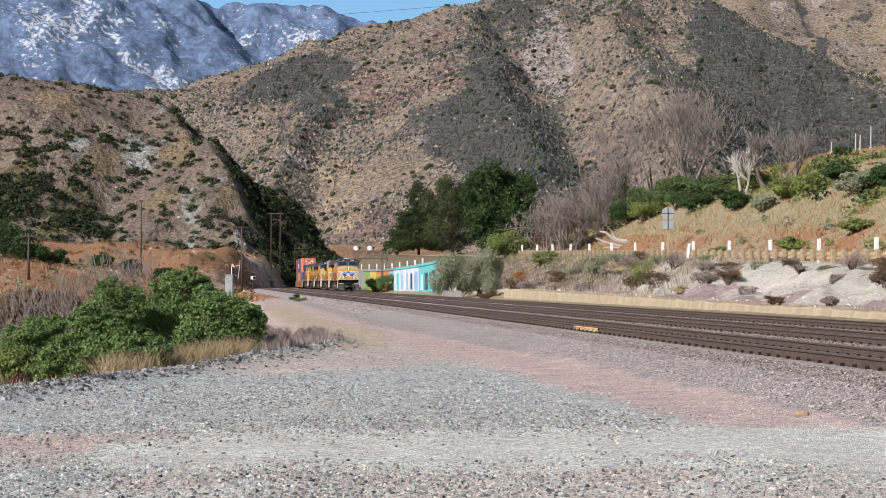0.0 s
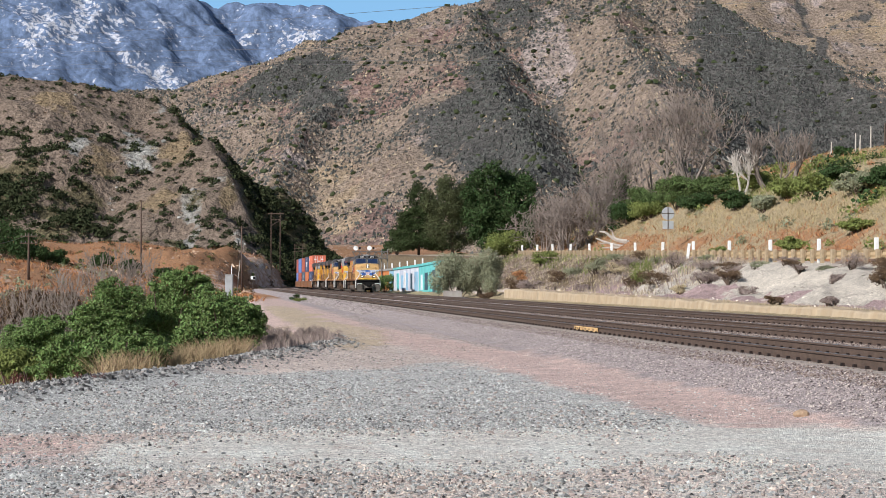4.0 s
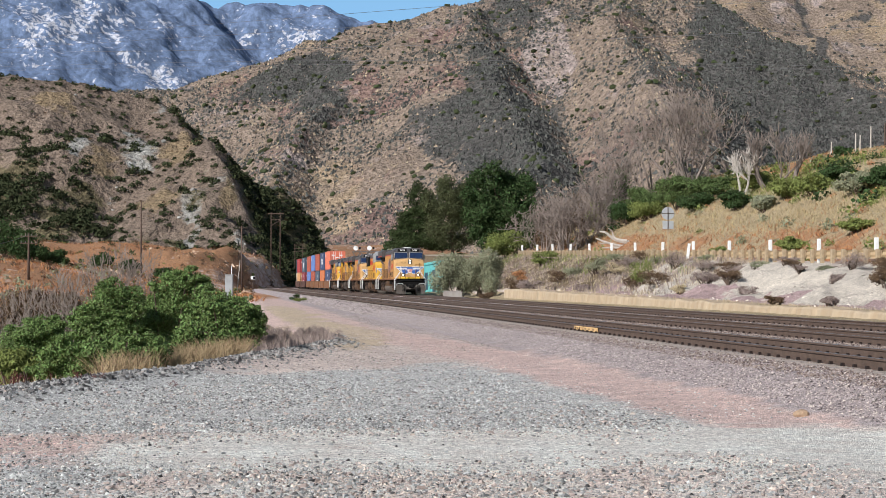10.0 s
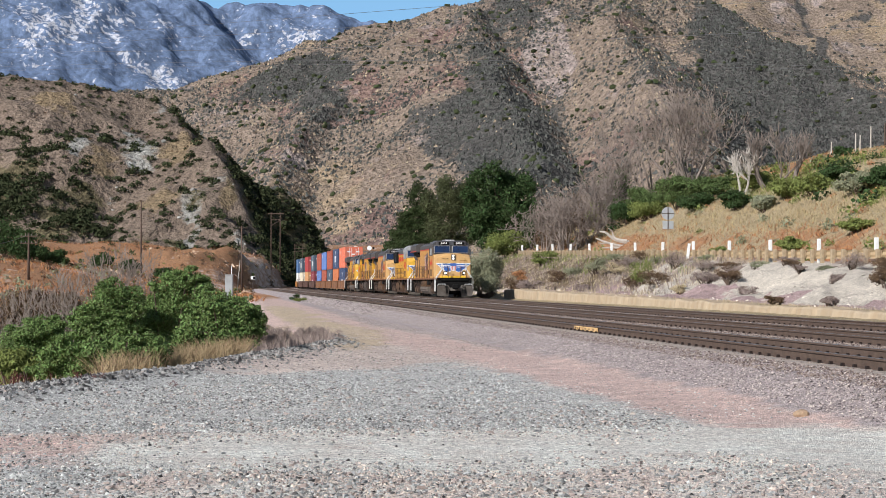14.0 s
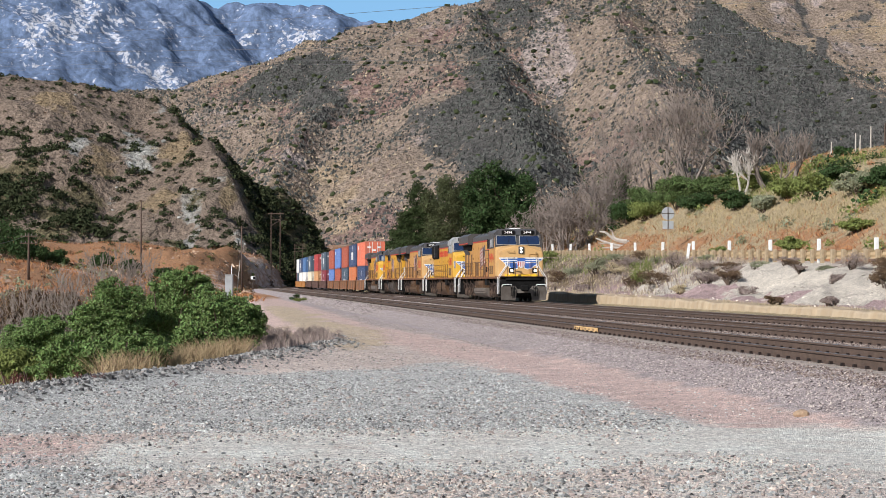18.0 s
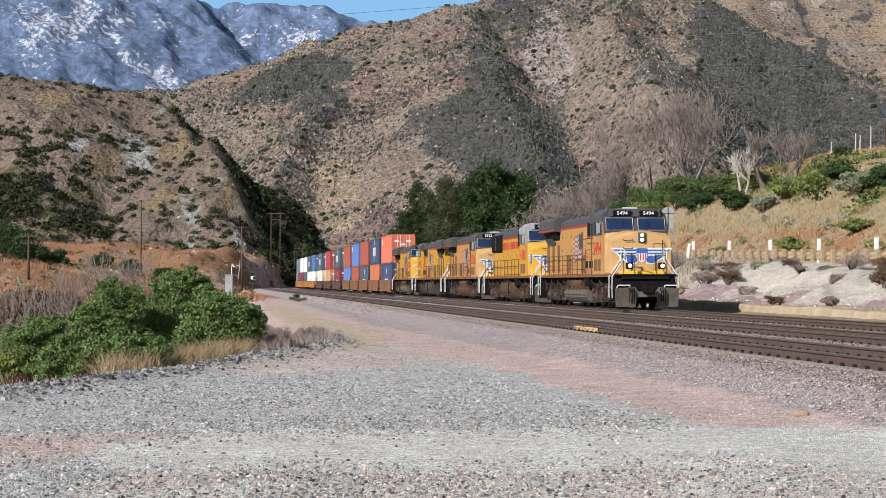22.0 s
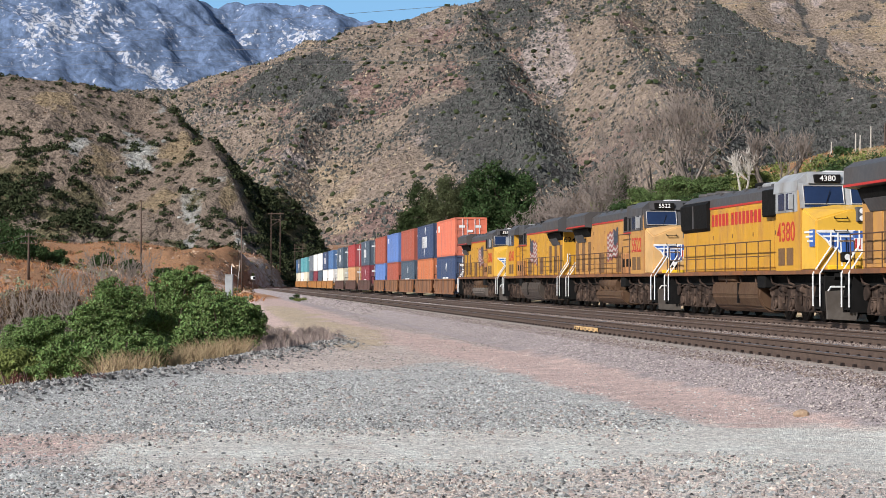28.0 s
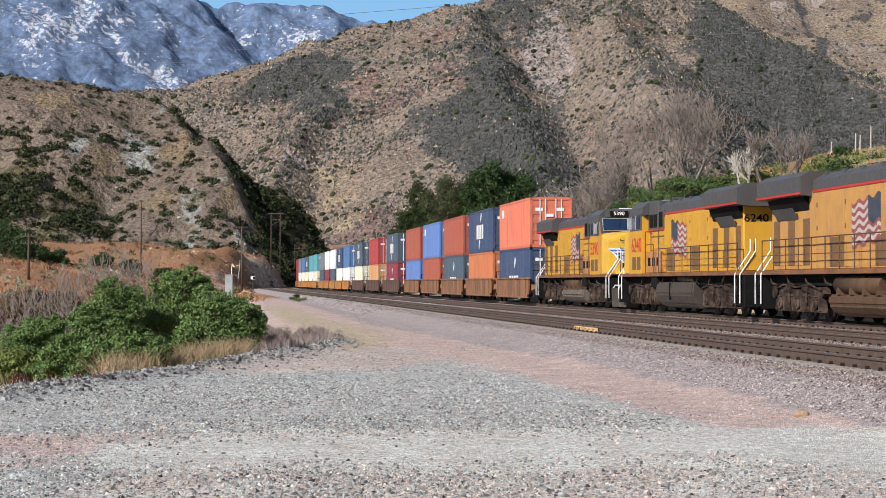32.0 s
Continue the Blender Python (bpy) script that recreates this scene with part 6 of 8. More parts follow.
blades("grass", scatter(14000, -18, -5, 33, 75, 57, lambda x, y: rim(x, y, 2.5, 12)), 0.5, 0.01, M_GRASS, "green weeds below the pad", 58)

# tall dry grass strip behind the tracks
def strip(x, y):
    q = q_of(x, y)
    return ((q > 6.0) & (q < 7.3)).astype(float)


blades("dry_grass", scatter(60000, -2, 26, 60, 190, 61, strip), 0.12, 0.009, M_STRIP, "short tan dry grass on the ledge beside the track", 62, 0.3)
blades("dry_weeds", scatter(40000, -4, 22, 125, 235, 601, lambda x, y: ((q_of(x, y) > 8) & (q_of(x, y) < 16)) * 0.9), 0.4, 0.018, M_LAVENDER, "brown dry brush on the bank", 602)
blades("dry_grass", scatter(80000, -4, 22, 125, 235, 603, lambda x, y: ((q_of(x, y) > 8) & (q_of(x, y) < 16)) * 0.4), 0.3, 0.014, M_STRAW, "tan dry grass on the bank", 604)
blades("grass", scatter(50000, -4, 24, 120, 235, 605, lambda x, y: ((q_of(x, y) > 12) & (q_of(x, y) < 16)) * smooth(-0.1, 0.3, fractal(x, y, 8, 2, 77))), 0.5, 0.02, M_GRASS, "green weeds below the guard rail", 606)
# hillside grasses
blades("dry_grass", scatter(230000, 14, 75, 95, 260, 63, lambda x, y: (q_of(x, y) > 20) * (0.35 + 0.65 * smooth(0.4, -0.3, fractal(x, y, 8, 3, 31))) * np.clip(smooth(23.0, 26, q_of(x, y)) * smooth(38, 32, q_of(x, y)) + 0.45 * smooth(36, 40, q_of(x, y)), 0, 1)), 0.30, 0.020, M_STRAW_HILL, "pale straw grass on the hillside", 64, 0.6)
blades("dry_weeds", scatter(120000, 14, 75, 95, 260, 65, lambda x, y: (q_of(x, y) > 20) * np.clip(0.25 * smooth(0.1, 0.45, fractal(x, y, 12, 4, 35)) + 0.9 * smooth(27, 23, q_of(x, y)) + 0.5 * smooth(37, 43, q_of(x, y)), 0, 1) * (0.5 + 0.5 * smooth(-0.3, 0.3, fractal(x, y, 6, 3, 36)))), 0.24, 0.03, M_RUSTLEAF, "rust-coloured dry weeds on the hillside", 66, 0.7)
blades("grass", scatter(90000, 14, 75, 95, 260, 67, lambda x, y: (q_of(x, y) > 29) * smooth(-0.2, 0.3, fractal(x, y, 9, 3, 39)) * smooth(44, 37, q_of(x, y))), 0.5, 0.03, M_GRASS, "green weeds on the hillside", 68)
blades("dry_weeds", scatter(110000, -110, -10, 190, 600, 69, lambda x, y: (q_of(x, y) < -14) * (0.3 + 0.7 * smooth(-0.3, 0.3, fractal(x, y, 9, 3, 170)))), 0.34, 0.06, M_RUSTLEAF, "rust-coloured buckwheat field", 70, 0.7)

# trees and shrubs across the tracks
broad_tree(741, 372, 450, 322, 100, M_PINE, "dark green pine with layered tiers", 21, 30000, 0.44, cone=True, aspect=0.4)
broad_tree(800, 322, 450, 312, 128, M_OLIVE, "tall rounded olive-green tree with soft foliage", 22, 30000, 0.38, 50, low=-0.95, aspect=0.4)
broad_tree(882, 268, 450, 286, 150, M_LEAF_DK, "large round dark green broadleaf tree", 23, 46000, 0.34, 75, low=-0.95)
broad_tree(940, 262, 450, 335, 50, M_LEAF_DK, "small dark green broadleaf tree", 24, 9000, 0.34, 24, low=-0.9)
shrub_at("shrub", 705, 395, 5, 4.0, 2500, 0.3, M_SAGE, "grey-green roadside shrub below the pine", 241, "shrubs across the tracks", 12)
shrub_at("shrub", 690, 400, 4, 3.0, 2000, 0.3, M_LEAF_DK, "dark green roadside shrub below the pine", 242, "shrubs across the tracks", 12)
shrub_at("shrub", 610, 420, 5, 4.0, 2500, 0.3, M_LEAF_DK, "dark green round shrub beyond the tracks", 243, "shrubs across the tracks", 12)
shrub_at("shrub", 892, 226, 6.6, 3.6, 5000, 0.24, M_YGREEN, "yellow-green rounded roadside shrub", 25, "shrubs across the tracks", 12)
shrub_at("shrub", 806, 190, 5.8, 5.0, 15000, 0.17, M_SAGE, "tall grey-green saltbush on the bank", 26, "shrubs across the tracks", 14)
shrub_at("shrub", 850, 190, 5.4, 4.7, 13000, 0.17, M_SAGE, "tall grey-green saltbush on the bank", 27, "shrubs across the tracks", 14)
shrub_at("shrub", 868, 180, 2.6, 2.6, 2500, 0.14, M_SAGE, "grey-green saltbush on the bank", 28, "shrubs across the tracks", 9)
shrub_at("shrub", 668, 292, 4.4, 2.6, 3000, 0.22, M_YGREEN, "green weeds against the painted wall", 29, "shrubs across the tracks", 8)
shrub_at("shrub", 680, 284, 4.0, 2.8, 3000, 0.22, M_LEAF, "green weeds against the painted wall", 30, "shrubs across the tracks", 8)
shrub_at("shrub", 960, 196, 4.0, 1.6, 2200, 0.16, M_YGREEN, "bright green weeds below the guard rail", 31, "shrubs across the tracks", 9)
for k, (px, dep, w, h, m, lab) in enumerate([
        (905, 178, 3.2, 1.5, M_BROWNLEAF, "dry brown brush on the bank"), (940, 170, 3.4, 1.2, M_LAVENDER, "grey dry brush on the bank"), (985, 165, 3.0, 1.3, M_BROWNLEAF, "dry brown brush on the bank"),
        (1010, 172, 3.0, 1.5, M_SAGE, "grey-green brush on the bank"), (1060, 158, 3.0, 1.4, M_SAGE, "grey-green brush on the bank"), (1090, 150, 2.4, 1.1, M_STRAW, "tan brush on the bank"),
        (1135, 134, 2.4, 2.1, M_YGREEN, "green brush on the bank"), (1165, 130, 3.0, 1.6, M_BROWNLEAF, "dark brown dry shrub on the bank"), (1120, 135, 2.0, 1.2, M_BROWNLEAF, "dark brown dry shrub on the bank"),
        (1250, 118, 2.4, 1.0, M_LAVENDER, "grey-brown shrub on the pale bank"), (1290, 114, 2.4, 1.1, M_BROWNLEAF, "brown shrub on the pale bank"), (1325, 110, 1.6, 0.8, M_LAVENDER, "grey shrub on the pale bank"),
        (1365, 92, 1.3, 0.5, M_BROWNLEAF, "small brown shrub on the pale bank"), (1467, 86, 1.3, 0.6, M_LAVENDER, "small grey shrub on the pale bank"), (1555, 92, 1.6, 1.0, M_BROWNLEAF, "small brown shrub on the pale bank"),
        (1480, 98, 1.0, 0.6, M_LAVENDER, "small grey shrub on the pale bank"), (1200, 124, 1.6, 0.7, M_STRAW, "tan brush on the pale bank"), (860, 168, 2.0, 1.0, M_BROWNLEAF, "dry brown brush at the bank foot"),
        (1030, 150, 2.0, 0.7, M_LAVENDER, "grey dry brush on the bank"), (925, 188, 2.6, 1.5, M_RUSTLEAF, "rust-coloured brush on the bank")]):
    shrub_at("shrub", px, dep, w, h, int(500 + 600 * w), 0.11, m, lab, 200 + k, "shrubs across the tracks", 8, 0.4)
# low twiggy brush along the lip of the bank
lip = np.random.default_rng(650)
for k in range(22):
    s = 92 + k * 3.6 + lip.uniform(-1.2, 1.2)
    x, y, _ = on_track(s, lip.uniform(12.6, 14.6))
    w = lip.uniform(1.2, 3.0)
    shrub_at("shrub", 784 + 3478 * float(x) / float(y), float(y), w, w * lip.uniform(0.28, 0.42), int(500 + 700 * w), 0.085, (M_LAVENDER, M_BROWNLEAF, M_LAVENDER, M_SAGE)[k % 4], ("grey twiggy brush on the lip of the bank", "brown dry brush on the lip of the bank", "grey twiggy brush on the lip of the bank", "grey-green brush on the lip of the bank")[k % 4], 650 + k, "shrubs across the tracks", 8, 0.3)
# thicket on the hillside
for k, (px, dep, w, h, m, lab) in enumerate([
        (1085, 238, 6.0, 8.5, M_HILLVINE, "tall green vine-covered shrub on the hillside"), (1120, 228, 6.0, 3.6, M_HILLVINE, "green vine-covered shrub on the hillside"), (1160, 216, 5.6, 3.3, M_HILLVINE, "green leafy thicket on the hillside"),
        (1205, 208, 6.0, 4.0, M_HILLVINE, "green leafy thicket on the hillside"), (1250, 204, 5.0, 2.9, M_HILLVINE, "green leafy thicket on the hillside"), (1300, 180, 3.6, 2.2, M_LEAF_DK, "dark green round shrub on the hillside"),
        (1280, 200, 5.0, 2.5, M_HILLVINE, "rounded green shrub on the hillside"), (1335, 186, 4.6, 2.6, M_YGREEN, "rounded green shrub on the hillside"), (1395, 170, 4.4, 2.4, M_YGREEN, "rounded green shrub on the hillside"),
        (1440, 164, 4.6, 2.2, M_YGREEN, "rounded green shrub on the hillside"), (1475, 166, 4.4, 1.8, M_LEAF_DK, "grey-green shrub on the hillside"), (1515, 152, 4.2, 2.0, M_SAGE, "grey-green shrub on the hillside"),
        (1556, 150, 4.0, 2.2, M_LEAF_DK, "dark green shrub on the hillside"), (1490, 205, 3.0, 1.6, M_LEAF_DK, "dark green shrub on the hillside"), (1270, 158, 2.4, 1.2, M_YGREEN, "green weed clump on the slope"),
        (1400, 142, 3.0, 1.2, M_YGREEN, "green weed clump on the slope"), (1520, 134, 3.0, 1.1, M_YGREEN, "green weed clump on the slope"), (1060, 236, 5.0, 4.0, M_YGREEN, "yellow-green shrub by the fallen trunk"),
        (1110, 222, 5.0, 3.0, M_LEAF_DK, "dark green leafy thicket on the hillside"), (1145, 214, 5.0, 2.6, M_YGREEN, "yellow-green leafy shrub on the hillside"), (1230, 198, 5.0, 2.6, M_LEAF_DK, "dark green leafy thicket on the hillside"), (1030, 242, 6.0, 5.0, M_BROWNLEAF, "brown dry thicket on the slope"), (985, 236, 6.0, 4.5, M_BROWNLEAF, "brown dry thicket on the slope"), (1350, 170, 3.0, 1.6, M_SAGE, "grey-green shrub on the hillside")]):
    shrub_at("shrub", px, dep, w, h, int(1800 + 900 * w), 0.2, m, lab, 300 + k, "hillside shrubs", 14)
for k, (px, dep, h, st, rad, sp, mt, lab) in enumerate([
        (1000, 222, 8.0, 12, 0.13, 0.8, M_BARE, "large tangled leafless shrub, grey-brown"), (1035, 226, 8.0, 11, 0.13, 0.85, M_BARE, "large tangled leafless shrub, grey-brown"), (970, 226, 7.0, 10, 0.12, 0.85, M_BARE, "tangled leafless shrub with grey-brown twigs"),
        (1105, 240, 12.5, 4, 0.28, 0.55, M_BARE, "tall leafless tree with spreading limbs"), (1190, 232, 13.0, 7, 0.2, 0.45, M_BARE, "tall leafless tree with fine grey twigs"),
        (1225, 228, 12.0, 7, 0.18, 0.45, M_BARE, "tall leafless tree with fine grey twigs"), (1150, 238, 12.0, 6, 0.18, 0.5, M_BARE, "tall leafless tree with fine grey twigs"),
        (1308, 184, 5.6, 2, 0.16, 0.4, M_PALE, "bleached dead tree with broken limbs"), (1355, 184, 6.0, 2, 0.2, 0.35, M_BARE, "leaning dead trunk with broken limbs"),
        (1408, 182, 5.0, 2, 0.2, 0.3, M_BARE, "shaggy grey dead tree trunk"), (1375, 180, 6.4, 2, 0.13, 0.35, M_BARE, "bleached dead snag on the ridge"), (1060, 230, 8.0, 8, 0.14, 0.7, M_BARE, "leafless shrub with grey-brown twigs"),
        (1080, 234, 9.0, 6, 0.15, 0.6, M_BARE, "leafless tree with grey-brown twigs")]):
    bare_tree(px, dep, h, 400 + k, lab, mt, sp, st, 4 if st > 2 else 3, rad, up=0.18)
ob = tagged(empty("fallen_trunk"), "bleached fallen tree trunk lying on the slope", "fallen tree")
xx = px_x(1085, 206)
ob.location = (xx, 206, float(ground_z(xx, 206)))
rng = np.random.default_rng(77)
segs = []
for sx0, sz0, ex, ez, r0 in ((2.0, 0.35, -1.5, 2.1, 0.3), (2.1, 0.2, -1.9, 1.2, 0.26), (1.6, 0.15, -1.2, 0.3, 0.2), (0.4, 1.0, -0.5, 2.3, 0.14), (0.0, 0.7, -1.6, 0.75, 0.12)):
    p = np.array([sx0, -0.7, sz0])
    for k in range(5):
        u = (k + 1) / 5
        q = np.array([sx0 + (ex - sx0) * u, -0.7 - 0.2 * u, sz0 + (ez - sz0) * u]) + rng.normal(size=3) * 0.07
        segs.append((*p, *q, r0 * (1.1 - 0.17 * k), r0 * (0.93 - 0.17 * k)))
        p = q
V, F = tube_tree(segs, 6)
share("trunk", mesh_np("trunk", V, F, [M_PALE]), ob)
# weed tufts by the near track
shrub_at("weed_tuft", 520, 195, 1.7, 0.7, 900, 0.10, M_LEAF_DK, "green weed tuft on the ballast shoulder", 91, "weeds", 6)
shrub_at("weed_tuft", 530, 182, 1.7, 0.6, 900, 0.12, M_YGREEN, "yellow-green weed tuft on the ballast shoulder", 92, "weeds", 6)
shrub_at("weed_tuft", 440, 205, 1.4, 0.7, 600, 0.12, M_SAGE, "grey-green weed tuft by the road", 93, "weeds", 6)


for k, (px, dep, w, h) in enumerate([(15, 330, 9, 7), (50, 345, 8, 6), (85, 350, 7, 4.5), (110, 360, 6, 4), (0, 380, 12, 11), (40, 400, 12, 9), (180, 390, 6, 3.5), (230, 400, 6, 3.0), (290, 400, 6, 3.0), (360, 395, 5, 2.0)]):
    shrub_at("shrub", px, dep, w, h, 2500, 0.4, M_LEAF_DK, "dark green scrub oak at the hill foot", 800 + k, "scrub oaks", 12)


# scrub on the hills
def lumps(name, P, sizes, material, label, seed, squash=0.75):
    """Low rounded shrubs, many in one mesh."""
    rng = np.random.default_rng(seed)
    bm = B()
    bmesh.ops.create_icosphere(bm, subdivisions=1, radius=1.0)
    bm.verts.ensure_lookup_table()
    base = np.array([v.co[:] for v in bm.verts])
    tri = np.array([[v.index for v in f.verts] for f in bm.faces])
    bm.free()
    n = len(P)
    R = sizes[:, None, None] * base[None] * rng.uniform(0.55, 1.3, (n, len(base), 1)) * np.array([1, 1, squash])
    V = (R + P[:, None, :] + np.array([0, 0, 0.25]) * sizes[:, None, None]).reshape(-1, 3)
    F = (np.arange(n)[:, None, None] * len(base) + tri[None]).reshape(-1, 3)
    return tagged(new(name, mesh_np(name, V, F, [material])), label, "scrub", kind="stuff")


def on_hill(hx, hy, hz, n, seed, keep):
    rng = np.random.default_rng(seed)
    m, k = hx.shape
    u, v = rng.uniform(0, k - 1.001, n), rng.uniform(0, m - 1.001, n)
    i, j = u.astype(int), v.astype(int)
    fu, fv = u - i, v - j

    def lerp(a):
        return (a[j, i] * (1 - fu) + a[j, i + 1] * fu) * (1 - fv) + (a[j + 1, i] * (1 - fu) + a[j + 1, i + 1] * fu) * fv
    P = np.stack([lerp(hx), lerp(hy), lerp(hz)], 1)
    ok = (P[:, 2] > -2) & (rng.random(n) < keep(P[:, 0], P[:, 1], P[:, 2]))
    return P[ok], rng


def leafy(name, P, sizes, per, material, label, seed, squash=0.7, leaf=0.62):
    """Many small shrubs, each a tuft of separate leaf sprays."""
    rng = np.random.default_rng(seed)
    n = len(P)
    d = rng.normal(size=(n, per, 3))
    d /= np.linalg.norm(d, axis=2)[..., None]
    d[..., 2] = np.abs(d[..., 2])
    Q = P[:, None] + d * rng.uniform(0.45, 1.0, (n, per, 1)) * sizes[:, None, None] * np.array([1, 1, squash * 1.5])
    V, F = leaf_quads(Q.reshape(-1, 3), d.reshape(-1, 3), 1.0, rng, 0.75, 0.7)
    C = Q.reshape(-1, 1, 3)
    V = ((V.reshape(-1, 4, 3) - C) * np.repeat(sizes * leaf, per)[:, None, None] + C).reshape(-1, 3)
    return tagged(new(name, mesh_np(name, V, F, [material])), label, "scrub", kind="stuff")


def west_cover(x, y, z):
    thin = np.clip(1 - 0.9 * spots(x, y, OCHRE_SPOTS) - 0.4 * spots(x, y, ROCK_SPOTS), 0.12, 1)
    # Extra dark bushes on the sunless flank, added to deepen its shade.
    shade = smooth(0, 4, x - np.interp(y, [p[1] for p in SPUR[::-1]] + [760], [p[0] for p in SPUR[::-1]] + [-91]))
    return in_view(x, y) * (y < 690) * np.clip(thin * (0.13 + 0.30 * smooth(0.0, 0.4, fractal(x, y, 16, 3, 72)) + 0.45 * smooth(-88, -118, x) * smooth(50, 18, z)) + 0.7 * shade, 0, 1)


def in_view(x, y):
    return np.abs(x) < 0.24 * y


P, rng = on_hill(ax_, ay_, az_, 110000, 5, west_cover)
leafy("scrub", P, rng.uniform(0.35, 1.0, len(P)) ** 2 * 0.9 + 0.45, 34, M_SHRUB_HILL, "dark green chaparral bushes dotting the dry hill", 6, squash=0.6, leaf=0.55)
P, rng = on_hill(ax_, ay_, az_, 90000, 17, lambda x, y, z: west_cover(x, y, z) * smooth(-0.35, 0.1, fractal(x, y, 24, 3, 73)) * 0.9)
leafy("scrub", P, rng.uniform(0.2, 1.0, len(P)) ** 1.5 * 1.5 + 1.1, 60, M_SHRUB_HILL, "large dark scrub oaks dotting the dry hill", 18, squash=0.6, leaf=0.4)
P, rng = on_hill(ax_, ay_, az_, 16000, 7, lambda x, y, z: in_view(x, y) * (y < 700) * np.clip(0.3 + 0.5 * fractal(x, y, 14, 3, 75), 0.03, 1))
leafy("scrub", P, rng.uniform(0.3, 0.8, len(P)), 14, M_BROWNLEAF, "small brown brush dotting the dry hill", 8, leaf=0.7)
P, rng = on_hill(ax_, ay_, az_, 60000, 15, lambda x, y, z: (y < 690) * np.clip(1.2 * spots(x, y, ROCK_SPOTS) - 0.25, 0, 1) * smooth(-0.1, 0.35, fractal(x, y, 5, 3, 76)) * 0.4)
lumps("outcrop", P, rng.uniform(0.2, 1.0, len(P)) ** 3 * 1.5 + 0.15, mat("pale_outcrop_rock", (0.30, 0.295, 0.265), 0.95, 0, 0.2, 1.0, island=0.5, bump=0.0), "pale broken rock outcrops on the dry hill", 16, 0.8)
rng = np.random.default_rng(33)
for mtl, cnt, lo, hi, lab, sd in ((M_SAGE, 420, 0.3, 0.9, "grey-green brush on the near hillside", 901), (M_YGREEN, 520, 0.3, 1.2, "green brush on the near hillside", 902), (M_RUSTLEAF, 1200, 0.25, 0.6, "rust-coloured brush on the near hillside", 903),
                                  (M_LEAF_DK, 260, 0.4, 1.3, "dark green brush on the near hillside", 904)):
    P = scatter(cnt, 14, 75, 100, 270, sd, lambda x, y: (q_of(x, y) > 20) * np.clip(0.25 + smooth(28, 32, q_of(x, y)), 0, 1) * smooth(46, 39, q_of(x, y)))
    leafy("brush", P, rng.uniform(lo, hi, len(P)), 80, mtl, lab, sd + 10, leaf=0.28)
P = scatter(420, -90, -8, 110, 400, 911, lambda x, y: (pad_edge(y) - q_of(x, y) > 3) * 1.0)
leafy("brush", P, rng.uniform(0.3, 1.0, len(P)), 40, M_BROWNLEAF, "brown and grey brush beyond the thicket", 912, leaf=0.4)
P = scatter(260, -90, -8, 110, 400, 913, lambda x, y: (pad_edge(y) - q_of(x, y) > 3) * 1.0)
leafy("brush", P, rng.uniform(0.3, 1.1, len(P)), 40, M_SAGE, "grey-green brush beyond the thicket", 914, leaf=0.4)
for mtl, cnt, lab, sd in ((M_BROWNLEAF, 900, "brown brush on the rusty mound", 931), (M_YGREEN, 220, "olive brush on the rusty mound", 932), (M_LEAF_DK, 160, "dark green brush on the rusty mound", 933)):
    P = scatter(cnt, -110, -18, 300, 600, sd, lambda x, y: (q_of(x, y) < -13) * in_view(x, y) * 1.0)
    leafy("brush", P, rng.uniform(0.3, 1.0, len(P)), 40, mtl, lab, sd + 10, leaf=0.4)
TUFT = np.array([(1, 0, 0), (-0.4, 0.9, 0), (-0.6, -0.8, 0), (0.05, 0.1, 1)], float)
TUFT_F = np.array([(0, 1, 3), (1, 2, 3), (2, 0, 3)])


def tufts(name, P, sizes, material, label, seed):
    """Thousands of small far shrubs, three facets each."""
    rng = np.random.default_rng(seed)
    n = len(P)
    a = rng.uniform(0, 2 * math.pi, n)
    c, s = np.cos(a)[:, None], np.sin(a)[:, None]
    V = TUFT[None] * rng.uniform(0.7, 1.35, (n, 4, 3))
    V = np.stack([V[..., 0] * c - V[..., 1] * s, V[..., 0] * s + V[..., 1] * c, V[..., 2] * 1.15 - 0.15], -1) * sizes[:, None, None] + P[:, None]
    return tagged(new(name, mesh_np(name, V.reshape(-1, 3), (np.arange(n)[:, None, None] * 4 + TUFT_F[None]).reshape(-1, 3), [material])), label, "scrub", kind="stuff")


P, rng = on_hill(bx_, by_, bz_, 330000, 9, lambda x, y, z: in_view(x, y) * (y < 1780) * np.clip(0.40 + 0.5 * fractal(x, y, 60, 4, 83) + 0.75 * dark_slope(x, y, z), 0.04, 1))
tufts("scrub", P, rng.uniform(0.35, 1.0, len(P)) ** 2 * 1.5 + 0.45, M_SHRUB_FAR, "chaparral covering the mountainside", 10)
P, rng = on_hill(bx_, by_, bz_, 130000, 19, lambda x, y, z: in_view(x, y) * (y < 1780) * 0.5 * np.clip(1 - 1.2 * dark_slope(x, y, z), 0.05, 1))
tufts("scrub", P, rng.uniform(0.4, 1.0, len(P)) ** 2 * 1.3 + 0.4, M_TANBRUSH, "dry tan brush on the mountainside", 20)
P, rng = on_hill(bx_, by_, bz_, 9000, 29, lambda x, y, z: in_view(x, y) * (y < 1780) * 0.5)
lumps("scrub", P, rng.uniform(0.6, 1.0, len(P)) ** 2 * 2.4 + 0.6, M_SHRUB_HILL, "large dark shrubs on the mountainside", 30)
P, rng = on_hill(dx_, dy_, dz_, 5000, 11, lambda x, y, z: 0.7 + 0 * x)
lumps("scrub", P, rng.uniform(1.0, 3.0, len(P)), M_SHRUB_FAR, "chaparral on the far slope", 12)

